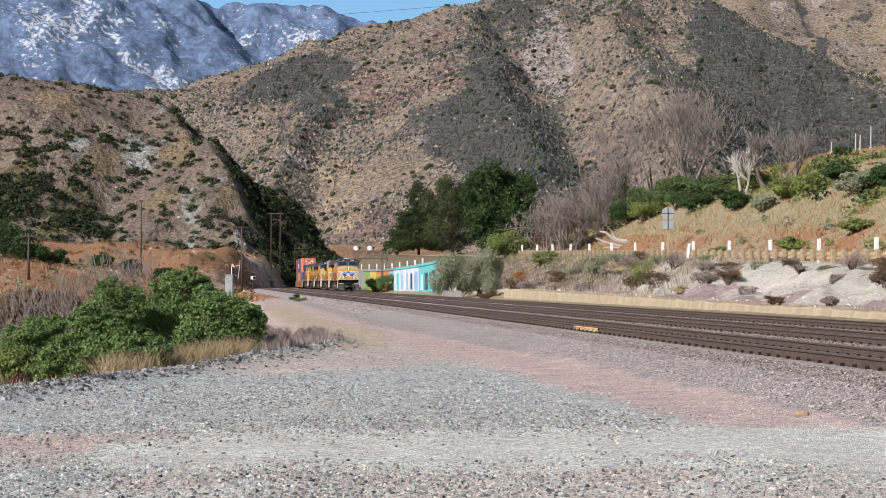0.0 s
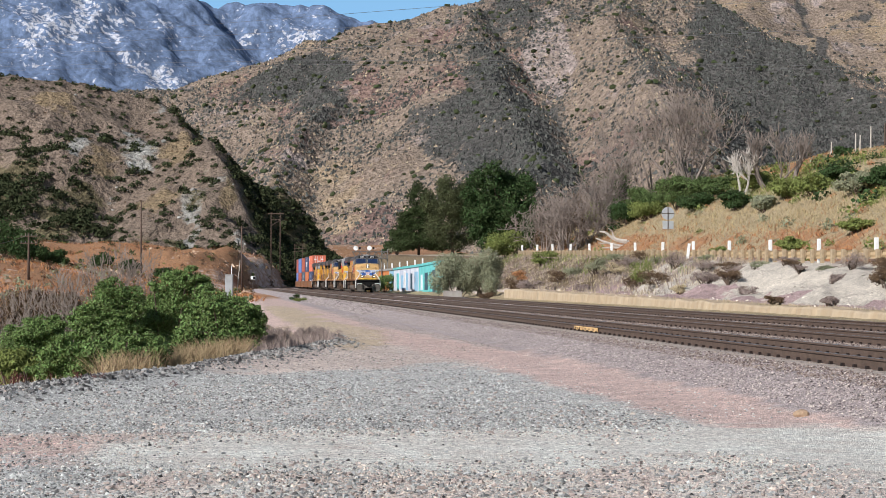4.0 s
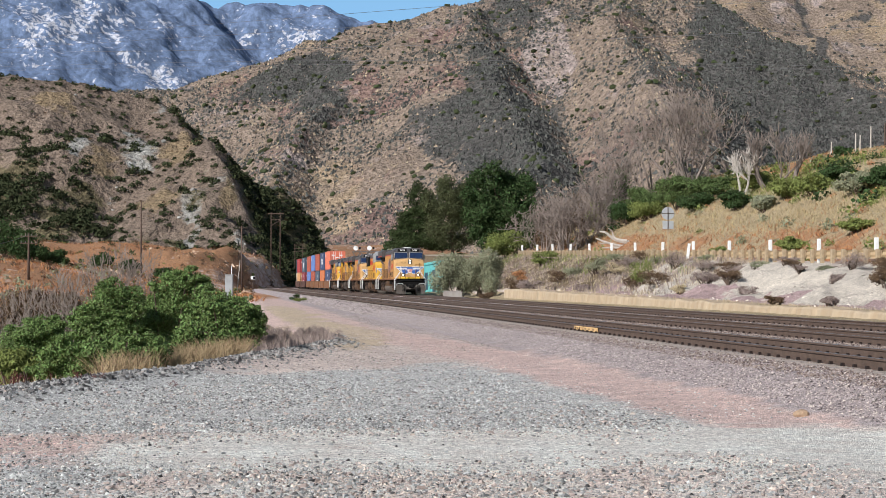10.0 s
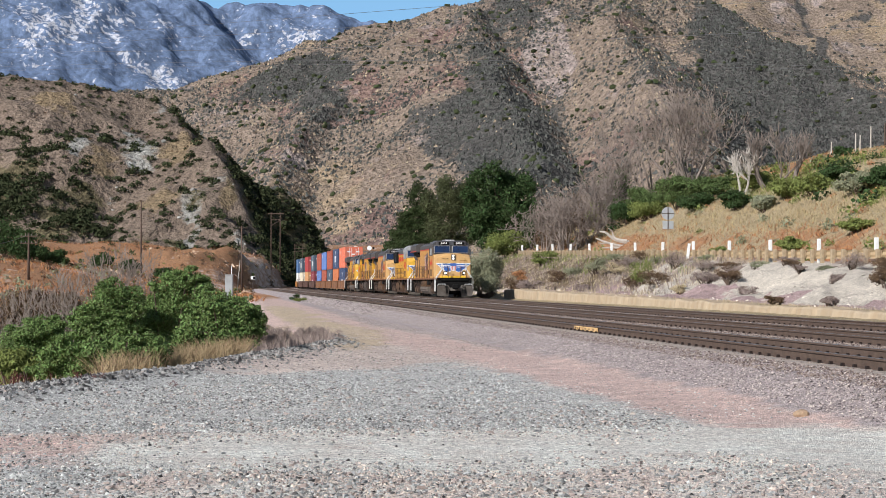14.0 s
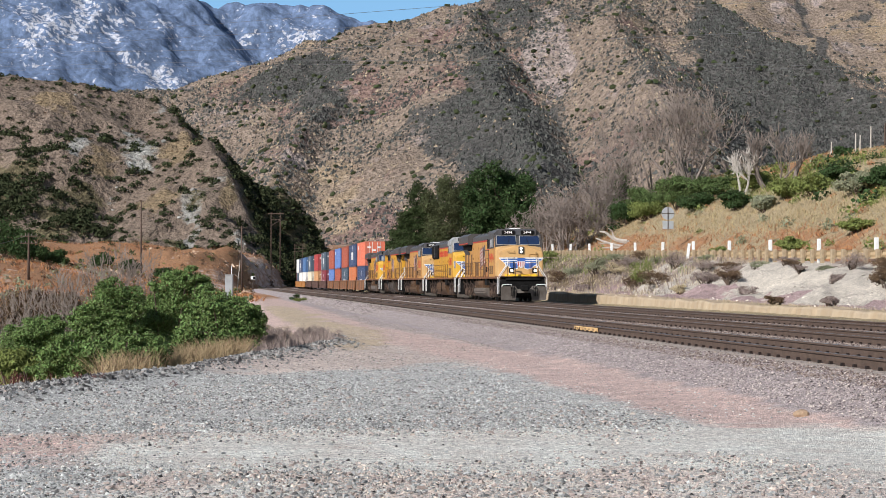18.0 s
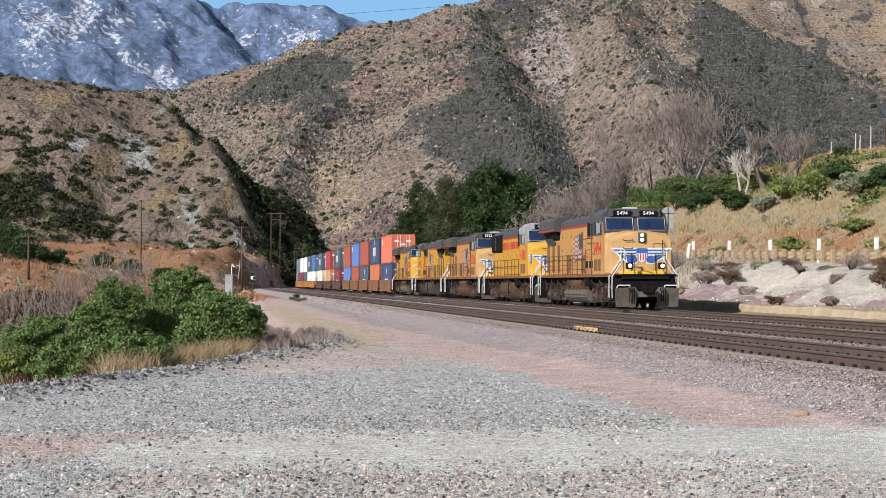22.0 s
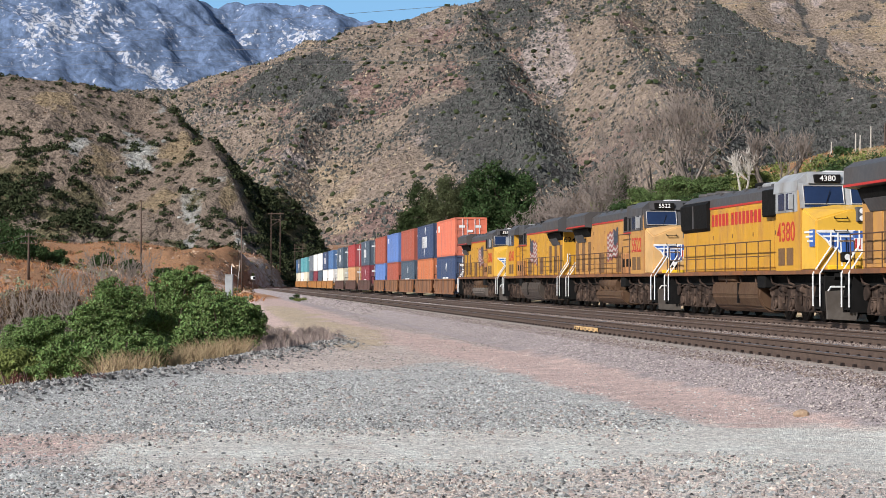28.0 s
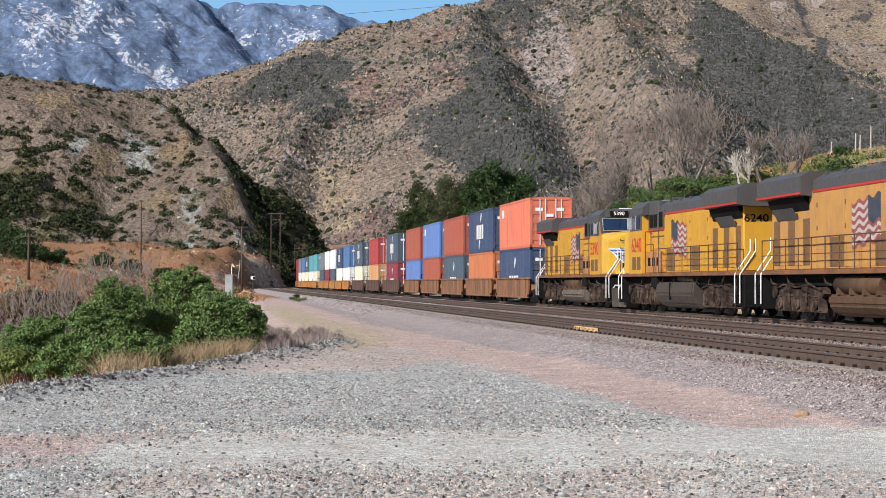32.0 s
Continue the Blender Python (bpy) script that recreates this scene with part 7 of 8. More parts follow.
# ---- built things across the tracks ----
M_POST = mat("weathered_timber_post", (0.36, 0.28, 0.18), 0.9, 0, 0.3, 5, bump=0.3)
M_GUARD = mat("weathered_guard_rail", (0.41, 0.31, 0.185), 0.7, 0.0, 0.12, 2, dirt=(0.40, 0.27, 0.14), dirt_amount=0.3, dirt_scale=0.6)
M_POLE = mat("creosoted_pole", (0.085, 0.055, 0.04), 0.9, 0, 0.3, 3)
M_WIRE = mat("dull_wire", (0.16, 0.16, 0.17), 0.5, 0.5, 0.1, 1, bump=0)
M_SIGN = mat("sign_back_aluminium", (0.42, 0.44, 0.45), 0.5, 0.4, 0.08, 3, bump=0.02)
M_CONC = mat("old_concrete", (0.34, 0.325, 0.30), 0.9, 0, 0.15, 1.5, dirt=(0.25, 0.22, 0.19), dirt_amount=0.4, streak=0.3)
M_MURAL_W = mat("white_mural_paint", (0.68, 0.70, 0.74), 0.7, 0, 0.08, 2, dirt=(0.42, 0.46, 0.58), dirt_amount=0.35, dirt_scale=0.8, streak=0.2)
M_MURAL_T = mat("teal_mural_paint", (0.14, 0.52, 0.50), 0.7, 0, 0.1, 2, dirt=(0.09, 0.36, 0.38), dirt_amount=0.3)
M_MURAL_B = mat("pale_blue_mural_paint", (0.27, 0.47, 0.62), 0.7, 0, 0.1, 2)
M_MURAL_O = mat("orange_mural_paint", (0.62, 0.22, 0.07), 0.7, 0, 0.15, 2)
M_MURAL_Y = mat("yellow_mural_paint", (0.62, 0.50, 0.10), 0.7, 0, 0.15, 2)
M_MURAL_G = mat("green_mural_paint", (0.20, 0.42, 0.12), 0.7, 0, 0.15, 2)
M_MURAL_D = mat("dark_mural_paint", (0.03, 0.07, 0.10), 0.7, 0, 0.15, 2)

# guard rail along the old road, with timber posts, beam and white markers
GUARD_Q = 15.4


def guard_line(s):
    x, y, a = on_track(s, GUARD_Q)
    return float(x), float(y), float(ground_z(x, y))


guard = tagged(empty("guard_rail"), "weathered roadside guard rail of timber posts and steel beam", "guard rail", kind="structure")
POST = small_mesh("post", box(B(), -0.1, 0.1, -0.13, 0.13, -0.2, 0.80, 0.015), M_POST)
BLOCK = small_mesh("block", box(B(), 0.09, 0.2, -0.09, 0.09, 0.30, 0.74, 0.01), M_POST)
BEAM = small_mesh("beam", prism(B(), [(0.21, 0.24), (0.27, 0.30), (0.27, 0.40), (0.21, 0.48), (0.27, 0.56), (0.27, 0.66), (0.21, 0.72), (0.20, 0.72), (0.25, 0.64), (0.2, 0.48), (0.25, 0.36), (0.20, 0.24)], -0.96, 0.96), M_GUARD)
k, s = 0, 70.0
while s < 235:
    x, y, z = guard_line(s)
    m = Matrix.Translation((x, y, z)) @ Matrix.Rotation(HEADING, 4, "Z")
    share("post", POST, guard, m)
    share("block", BLOCK, guard, m)
    share("beam", BEAM, guard, m)
    s += 1.905
MARK = small_mesh("marker_post", box(B(), -0.1, 0.1, -0.1, 0.1, -0.2, 1.4, 0.015), M_WHITE)
for k in range(15):
    sx = 101.7 + 10.03 * k
    x, y, a = on_track(sx, GUARD_Q + 0.35)
    ob = tagged(new("marker_post", MARK), "white wooden roadside marker post", "post", "white marker posts")
    ob.matrix_basis = Matrix.Translation((x, y, float(ground_z(x, y)))) @ Matrix.Rotation(HEADING + 0.02 * math.sin(k * 7), 4, "Z") @ Matrix.Rotation(0.03 * math.sin(k * 3), 4, "Y")
ob = tagged(new("marker_post", MARK), "white wooden marker post, leaning", "post", "white marker posts")
x, y, a = on_track(141.2, GUARD_Q - 0.3)
ob.matrix_basis = Matrix.Translation((x, y, float(ground_z(x, y)) - 0.1)) @ Matrix.Rotation(0.12, 4, "Y")

# round sign and plate, seen from behind
sx_, sy_ = px_x(1182, 178), 178.0
sg = tagged(empty("road_sign"), "grey sign backs, round above square, on a post", "road sign")
sg.location = (sx_, sy_, float(ground_z(sx_, sy_)))
hz_ = up_z(378, 178) - sg.location.z
part("sign_post", box(B(), -0.05, 0.05, -0.03, 0.03, -0.3, hz_ + 0.6), M_POST, sg)
part("round_sign", cyl(B(), (0, -0.06, hz_), (0, -0.045, hz_), 0.58, 28), M_SIGN, sg, "round sign back")
part("brace", box(B(), -0.55, 0.55, -0.085, -0.062, hz_ - 0.03, hz_ + 0.03), M_POLE, sg)
part("upright", box(B(), -0.035, 0.035, -0.1, -0.062, hz_ - 1.5, hz_ + 0.55), M_POLE, sg)
part("square_sign", box(B(), -0.5, 0.5, -0.06, -0.045, hz_ - 1.42, hz_ - 0.68, 0.005), M_SIGN, sg, "square sign back")

# painted concrete retaining wall
wall = tagged(empty("painted_wall"), "concrete retaining wall covered in white, teal and orange graffiti", "wall", kind="structure")


def wall_pt(s, q=5.6):
    x, y, a = on_track(s, q)
    return float(x), float(y)


def wall_piece(name, s0, s1, z0, z1, z0b, z1b, material, thick=0.5, proud=0.0, label="", q=6.6):
    """A slab from s0 to s1; its top goes from z1 to z1b."""
    bm = B()
    c = []
    for s, za, zb in ((s0, z0, z1), (s1, z0b, z1b)):
        for dq in (-proud, thick):
            x, y = wall_pt(s, q + dq)
            c.append((bm.verts.new((x, y, za)), bm.verts.new((x, y, zb))))
    (a0, a1), (b0, b1), (d0, d1), (e0, e1) = c
    for f in ((a0, d0, d1, a1), (b0, b1, e1, e0), (a1, d1, e1, b1), (a0, b0, e0, d0), (a0, a1, b1, b0), (d0, e0, e1, d1)):
        bm.faces.new(f)
    bmesh.ops.recalc_face_normals(bm, faces=bm.faces)
    return part(name, bm, material, wall, label)


def s_at(px, q):
    """Distance along the track at which the offset line q crosses a sight line."""
    ss_ = np.linspace(40, 420, 1500)
    x, y, _ = on_track(ss_, q)
    p = 784 + 3478 * x / y
    return float(np.interp(-px, -p, ss_))


WQ = 6.6
tops = lambda s: float(np.interp(s, [200, 225, 262, 300, 360, 420], [3.8, 3.75, 3.3, 3.2, 3.6, 4.2]))
zones = [(776, 758, M_MURAL_T), (758, 741, M_MURAL_T), (741, 697, M_MURAL_W), (697, 689, M_MURAL_B), (689, 680, M_MURAL_O), (680, 666, M_MURAL_O), (666, 655, M_MURAL_Y), (655, 645, M_MURAL_G), (645, 632, M_CONC)]
for a, b, m in zones:
    s0, s1 = s_at(a, WQ), s_at(b, WQ)
    wall_piece("wall_panel", s0, s1, -0.6, tops(s0) - 0.25, -0.6, tops(s1) - 0.25, m, 0.5)
    wall_piece("coping", s0, s1, tops(s0) - 0.25, tops(s0) + 0.05, tops(s1) - 0.25, tops(s1) + 0.05, M_MURAL_T if a > 735 else M_CONC, 0.6, 0.12)
for px0, px1, z0, z1, m in ((771, 766, 0.0, 2.7, M_MURAL_D), (757, 752, 0.3, 2.4, M_MURAL_D), (748, 745, 0.3, 2.2, M_MURAL_W), (763, 759, 0.2, 2.9, M_MURAL_T), (740, 734, 0.1, 2.6, M_MURAL_B), (730, 727, 0.3, 2.4, M_MURAL_D),
                            (722, 719, 0.2, 2.5, M_MURAL_B), (714, 710, 0.3, 2.2, M_MURAL_B), (706, 703, 0.2, 2.5, M_MURAL_T), (695, 693, -0.3, 2.4, M_MURAL_T), (686, 683, 0.8, 2.2, M_MURAL_Y), (677, 674, 0.8, 2.2, M_MURAL_D),
                            (670, 668, 0.9, 2.3, M_MURAL_Y), (662, 660, 0.9, 2.2, M_MURAL_O), (651, 649, 1.0, 2.3, M_MURAL_O), (718, 716, 0.8, 2.7, M_WHITE), (736, 733, 1.2, 2.0, M_MURAL_W)):
    s0, s1 = s_at(px0, WQ), s_at(px1, WQ)
    wall_piece("painted_mark", s0, s1, z0, z1, z0, z1, m, 0.0, 0.05 if m is not M_MURAL_T else 0.09)
for k in range(9):
    s = s_at(640 + 13.5 * k, WQ + 1.0)
    x, y = wall_pt(s, WQ + 1.0)
    z0 = float(ground_z(x, y))
    ob = tagged(new("marker_post", MARK), "white marker post above the painted wall", "post", "white marker posts")
    ob.location = (x, y, tops(s) - 0.45)
wb = tagged(empty("concrete_block"), "low pale concrete block at the bank foot", "barrier")
bm = B()
x0, y0 = px_x(784, 186), 186
box(bm, 0, px_x(818, 186) - x0, -0.3, 0.3, -0.3, 0.5, 0.03)
part("block", bm, M_CONC, wb)
part("cap", box(B(), 0.05, px_x(816, 186) - x0, -0.25, 0.25, 0.5, 0.6, 0.02), M_CONC, wb)
wb.location = (x0, y0, float(ground_z(x0 + 0.9, y0)) + 0.1)

# low tan cut bank along the far track, with a fluted face
M_CUT = mat("tan_cut_earth", (0.42, 0.335, 0.23), 0.95, 0, 0.14, 1.2, dirt=(0.36, 0.27, 0.17), dirt_amount=0.4, dirt_scale=1.6, streak=0.15, bump=0.5, bump_scale=12)
ss = np.concatenate((np.arange(52.0, s_at(890, 5.75), 0.35), [s_at(890, 5.75)]))
cx, cy, _ = on_track(ss, 5.75)
flute = 0.10 * value_noise(ss * 1.6, 0 * ss, 301) + 0.05 * value_noise(ss * 4.1, 0 * ss, 302)
top = -0.25 + ledge_height(np.minimum(cy, 169.4)) + 0.05 * value_noise(ss * 0.9, 0 * ss, 303)
rows = []
for q_off, zz in ((-0.05 + 0.6 * flute, -0.6 + 0 * ss), (flute, -0.22 + 0 * ss), (0.06 + flute, top - 0.08), (0.14 + flute, top), (1.4 + 0 * ss, top + 0.01), (1.5 + 0 * ss, -0.6 + 0 * ss)):
    x, y, _ = on_track(ss, 5.75 + q_off)
    rows.append(np.stack([x, y, zz], 1))
V = np.stack(rows, 1)
nk = len(ss)
k = np.arange(nk * 6).reshape(nk, 6)
F = np.stack([k[:-1, :-1], k[1:, :-1], k[1:, 1:], k[:-1, 1:]], -1).reshape(-1, 4)
cap = [tuple(k[-1][:4]), (k[-1][0], k[-1][3], k[-1][4], k[-1][5])]
me = mesh_np("low_cut_bank", V.reshape(-1, 3), np.concatenate([F, np.array(cap)]), [M_CUT])
tagged(new("low_cut_bank", me), "low vertical cut bank of tan earth beside the track", "bank", kind="structure")

# signal bridge far up the line
gb = tagged(empty("signal_bridge"), "steel signal bridge carrying paired signal heads", "signal bridge")
gd = 300.0
gx0, gx1 = px_x(624, gd), px_x(686, gd)
zb, zt = up_z(458, gd), up_z(446, gd)
bm = B()
for z in (zb, zt):
    for dy in (-0.5, 0.5):
        cyl(bm, (gx0, gd + dy, z), (gx1, gd + dy, z), 0.07, 5)
n = 9
for k in range(n):
    a, b = gx0 + (gx1 - gx0) * k / n, gx0 + (gx1 - gx0) * (k + 1) / n
    for dy in (-0.5, 0.5):
        cyl(bm, (a, gd + dy, zb if k % 2 else zt), (b, gd + dy, zt if k % 2 else zb), 0.05, 4)
part("truss", bm, M_STEEL, gb)
bm = B()
for dx in (0, -0.9):
    cyl(bm, (gx1 + dx, gd, 0.0), (gx1 + dx, gd, zt + 0.4), 0.1, 6)
for k in range(5):
    cyl(bm, (gx1, gd, 0.5 + k), (gx1 - 0.9, gd, 1.5 + k), 0.05, 4)
part("column", bm, M_STEEL, gb)
for px in (630, 654):
    xq = px_x(px, gd)
    h = part("signal_head", cyl(B(), (xq, gd - 0.6, zt + 0.55), (xq, gd - 0.35, zt + 0.55), 0.36, 16), M_WHITE, gb, "round white signal head")
    part("mast", cyl(B(), (xq, gd - 0.4, zt - 0.2), (xq, gd - 0.4, zt + 0.6), 0.06, 5), M_STEEL, gb)
    xd = px_x(px + 7, gd)
    part("signal_back", cyl(B(), (xd, gd - 0.5, zt + 0.55), (xd, gd - 0.3, zt + 0.55), 0.17, 16), M_BLACK, gb, "dark signal back")
part("walkway", box(B(), gx0, gx1, gd - 0.5, gd + 0.5, zb - 0.06, zb), M_STEEL, gb)


# poles and wires
def pole(px, depth, base_py, top_py, arms=1, label="brown timber utility pole with crossarm"):
    x = px_x(px, depth)
    z0 = float(ground_z(x, depth)) - 0.5
    z1 = up_z(top_py, depth)
    ob = tagged(empty("utility_pole"), label, "utility pole", "utility poles")
    ob.location = (x, depth, z0)
    h = z1 - z0
    part("pole", cyl(B(), (0, 0, 0), (0, 0, h), 0.17, 8, 0.11), M_POLE, ob)
    for k in range(arms):
        a = part("crossarm", box(B(), -1.1, 1.1, -0.06, 0.06, h - 0.45 - 0.9 * k, h - 0.32 - 0.9 * k), M_POLE, ob)
        for u in (-0.95, -0.4, 0.4, 0.95):
            part("insulator", cyl(B(), (u, 0, h - 0.32 - 0.9 * k), (u, 0, h - 0.14 - 0.9 * k), 0.05, 6), M_STEEL, a)
    return x, depth, z1


pa = pole(51, 250, 490, 413, 2, "brown timber utility pole with two crossarms")
pole(250, 330, 455, 355, 0, "tall plain timber utility pole")
pole(428, 362, 468, 400, 1)
hf = tagged(empty("power_pole_frame"), "twin-pole timber power line frame with crossbar", "utility pole", "utility poles")
hd = 520.0
xa, xb = px_x(480, hd), px_x(496, hd)
zt = up_z(376, hd)
for x in (xa, xb):
    part("pole", cyl(B(), (x, hd, 4.5), (x, hd, zt), 0.17, 8, 0.12), M_POLE, hf)
part("crossbar", box(B(), xa - 0.9, xb + 1.0, hd - 0.1, hd + 0.1, zt - 0.5, zt - 0.25), M_POLE, hf)
part("crossbar", box(B(), xa, xb, hd - 0.1, hd + 0.1, zt - 2.1, zt - 1.9), M_POLE, hf)
part("brace", cyl(B(), (xa, hd, zt - 3.6), (xb, hd, zt - 2.1), 0.07, 5), M_POLE, hf)
fr = tagged(empty("steel_gantry"), "low dark steel gantry on the slope", "frame")
fd = 540.0
for px in (522, 536):
    part("leg", cyl(B(), (px_x(px, fd), fd, 5.0), (px_x(px, fd), fd, up_z(432, fd)), 0.08, 5), M_POLE, fr)
for py in (434, 440, 445):
    part("bar", box(B(), px_x(520, fd), px_x(540, fd), fd - 0.1, fd + 0.1, up_z(py, fd) - 0.07, up_z(py, fd) + 0.07), M_POLE, fr)


def wire(ax, ay, bx, by, da, db, sag, label="long sagging overhead power wire", r=0.035):
    a = Vector((px_x(ax, da), da, up_z(ay, da)))
    b = Vector((px_x(bx, db), db, up_z(by, db)))
    pts = []
    for k in range(25):
        u = k / 24
        p = a.lerp(b, u)
        p.z -= sag * 4 * u * (1 - u)
        pts.append(p)
    V = np.array([[(p.x, p.y + r * math.cos(c), p.z + r * math.sin(c)) for c in (0, 1.571, 3.142, 4.712)] for p in pts]).reshape(-1, 3)
    F = np.array([[4 * j + c, 4 * j + (c + 1) % 4, 4 * j + 4 + (c + 1) % 4, 4 * j + 4 + c] for j in range(24) for c in range(4)])
    return tagged(new("power_wire", mesh_np("power_wire", V, F, [M_WIRE])), label, "wire", "overhead wires")


wire(-700, 123, 2300, -111, 380, 380, 0.4)
wire(-700, 127, 2300, -60, 384, 384, 0.4)
wire(-900, 78, 2300, 0, 390, 300, 4.2)
wire(-700, 150, 2400, 160, 600, 560, -8.0, r=0.04)
wire(-700, 158, 2400, 165, 604, 564, -8.0, r=0.04)
wire(-120, 442, 51, 416, 200, 250, 0.6, r=0.02)
# poles on the near ridge
for px, dp, top in ((1514, 205, 232), (1522, 206, 236), (1541, 200, 220), (1566, 196, 214), (1471, 215, 248)):
    x = px_x(px, dp)
    z0 = float(ground_z(x, dp))
    ob = tagged(empty("fence_stake"), "weathered timber stake on the ridge", "post", "ridge stakes")
    ob.location = (x, dp, z0 - 0.2)
    part("stake", cyl(B(), (0, 0, 0), (0.05, 0, max(0.8, up_z(top, dp) - z0)), 0.09, 6, 0.06), M_PALE if px < 1550 else M_POLE, ob)

# lineside things
rb = tagged(empty("relay_cabinet"), "small white lineside relay cabinet", "cabinet")
rd = 215.0
rb.location = (px_x(406, rd), rd, float(ground_z(px_x(406, rd), rd)))
hh = up_z(487, rd) - rb.location.z
part("cabinet_body", box(B(), -0.42, 0.42, -0.3, 0.3, 0, hh, 0.03), M_LGREY, rb)
part("door", box(B(), -0.36, 0.36, -0.33, -0.3, 0.15, hh - 0.12, 0.01), M_LGREY, rb)
part("roof", box(B(), -0.46, 0.46, -0.36, 0.34, hh, hh + 0.06, 0.01), M_LGREY, rb)
part("mast", cyl(B(), (0.25, 0.1, hh), (0.25, 0.1, hh + 1.0), 0.03, 5), M_WHITE, rb)
part("stay", cyl(B(), (0.7, 0.3, 0), (1.15, 0.3, hh + 1.6), 0.04, 5), M_PALE, rb)
ls = tagged(empty("line_marker"), "small black and white lineside marker sign", "sign")
ld = 235.0
ls.location = (px_x(448, ld), ld, float(ground_z(px_x(448, ld), ld)))
hh = up_z(492, ld) - ls.location.z
part("post", cyl(B(), (0, 0, -0.2), (0, 0, hh), 0.03, 6), M_STEEL, ls)
part("board", box(B(), -0.28, 0.28, -0.03, 0.0, hh - 0.2, hh + 0.2, 0.01), M_WHITE, ls)
part("dark_mark", box(B(), 0.0, 0.26, -0.036, -0.03, hh - 0.16, hh + 0.16), M_BLACK, ls)
# fresh orange joint plates on the nearest rail
for s0, s1 in ((52.0, 53.9), (54.2, 55.2)):
    x0, y0, a = on_track((s0 + s1) / 2, -2 * TRACK_GAP - 0.7525 - 0.06)
    ob = tagged(empty("joint_plate"), "orange rusted joint plate bolted to the rail", "rail fitting", "joint plates")
    ob.matrix_basis = Matrix.Translation((x0, y0, 0.025)) @ Matrix.Rotation(a, 4, "Z")
    part("plate", box(B(), -0.03, 0.03, -(s1 - s0) / 2, (s1 - s0) / 2, -0.15, -0.04, 0.01), mat("fresh_orange_rust", (0.62, 0.40, 0.18), 0.8), ob)
    for k in range(3):
        y = (k - 1) * (s1 - s0) * 0.3
        part("bolt", cyl(B(), (-0.05, y, -0.095), (-0.02, y, -0.095), 0.025, 6), M_CLIP, ob)
# cable along the rail and a dark flat stone
ob = tagged(empty("flat_stone"), "tan flat stone lying on the packed dirt", "stone")
fx_, fy_ = px_x(1416, 26.6), 26.6
ob.location = (fx_, fy_, float(ground_z(fx_, fy_)))
bm = B()
bmesh.ops.create_icosphere(bm, subdivisions=2, radius=0.13)
for v in bm.verts:
    v.co = Vector((v.co.x * 0.9, v.co.y * 0.6, v.co.z * 0.5 + 0.03)) + noise.noise_vector(v.co * 9) * 0.02
part("stone", bm, mat("tan_field_stone", (0.36, 0.25, 0.16), 0.9, 0, 0.3, 14), ob)


# ---- loose stone ----
def stone_mat(name, color, var, hue=0.03):
    m = mat(name, color, 0.9, 0, 0.12, 30, bump=0.0, island=var, spec=0.3)
    return m


M_STONE_G = stone_mat("grey_crushed_stone", (0.375, 0.38, 0.36), 0.75)
M_STONE_P = stone_mat("pinkish_ballast_stone", (0.335, 0.285, 0.262), 0.85)
M_STONE_N = stone_mat("grey_blue_stone", (0.27, 0.275, 0.265), 0.5)
M_STONE_T = stone_mat("dull_tan_stone", (0.36, 0.30, 0.26), 0.45)
M_STONE_R = stone_mat("rust_stained_ballast", (0.21, 0.165, 0.14), 0.6)
M_STONE_D = stone_mat("dark_rim_stone", (0.13, 0.125, 0.12), 0.85)
OCTA = np.array([(1, 0, 0), (-1, 0, 0), (0, 1, 0), (0, -1, 0), (0.25, 0.1, 1)], float)
OCTA_F = np.array([(0, 2, 4), (2, 1, 4), (1, 3, 4), (3, 0, 4)])


BLOCK_V = np.array([(1, 0.55, -0.2), (-0.8, 0.9, -0.2), (-1, -0.6, -0.2), (0.7, -0.95, -0.2), (0.6, 0.3, 0.9), (-0.45, 0.55, 0.75), (-0.6, -0.35, 0.95), (0.45, -0.6, 0.7)], float)
BLOCK_F = np.array([(4, 5, 6), (4, 6, 7), (0, 1, 5), (0, 5, 4), (1, 2, 6), (1, 6, 5), (2, 3, 7), (2, 7, 6), (3, 0, 4), (3, 4, 7)])


def stones(name, P, size, material, label, seed, sink=0.15, base=OCTA, faces=OCTA_F):
    """Angular stones lying at P, each turned and shaped by chance."""
    rng = np.random.default_rng(seed)
    n = len(P)
    S = size[:, None, None] * rng.uniform(0.6, 1.25, (n, len(base), 1)) * np.array([1.0, 0.85, 0.7])
    V = base[None] * S + rng.normal(size=(n, len(base), 3)) * 0.18 * size[:, None, None]
    a, b = rng.uniform(0, 2 * math.pi, n), rng.normal(size=n) * 0.25
    c, s, cb, sb = np.cos(a), np.sin(a), np.cos(b), np.sin(b)
    x, y, z = V[..., 0], V[..., 1], V[..., 2]
    x, z = x * cb[:, None] - z * sb[:, None], x * sb[:, None] + z * cb[:, None]
    V = np.stack([x * c[:, None] - y * s[:, None], x * s[:, None] + y * c[:, None], z], -1)
    V = V + P[:, None, :] + np.array([0, 0, 1.0]) * (size * (0.15 - sink))[:, None, None]
    F = (np.arange(n)[:, None, None] * len(base) + faces[None]).reshape(-1, 3)
    return tagged(new(name, mesh_np(name, V.reshape(-1, 3), F, [material])), label, "gravel", kind="stuff")


def wedge(n, y0, y1, seed, keep, power=1.0):
    """Points spread over the ground that the view takes in, thinner with distance."""
    rng = np.random.default_rng(seed)
    y = y0 + (y1 - y0) * rng.random(n) ** power
    x = rng.uniform(-0.245, 0.245, n) * y
    k = rng.random(n) < keep(x, y)
    x, y = x[k], y[k]
    return np.stack([x, y, ground_z(x, y)], 1), rng


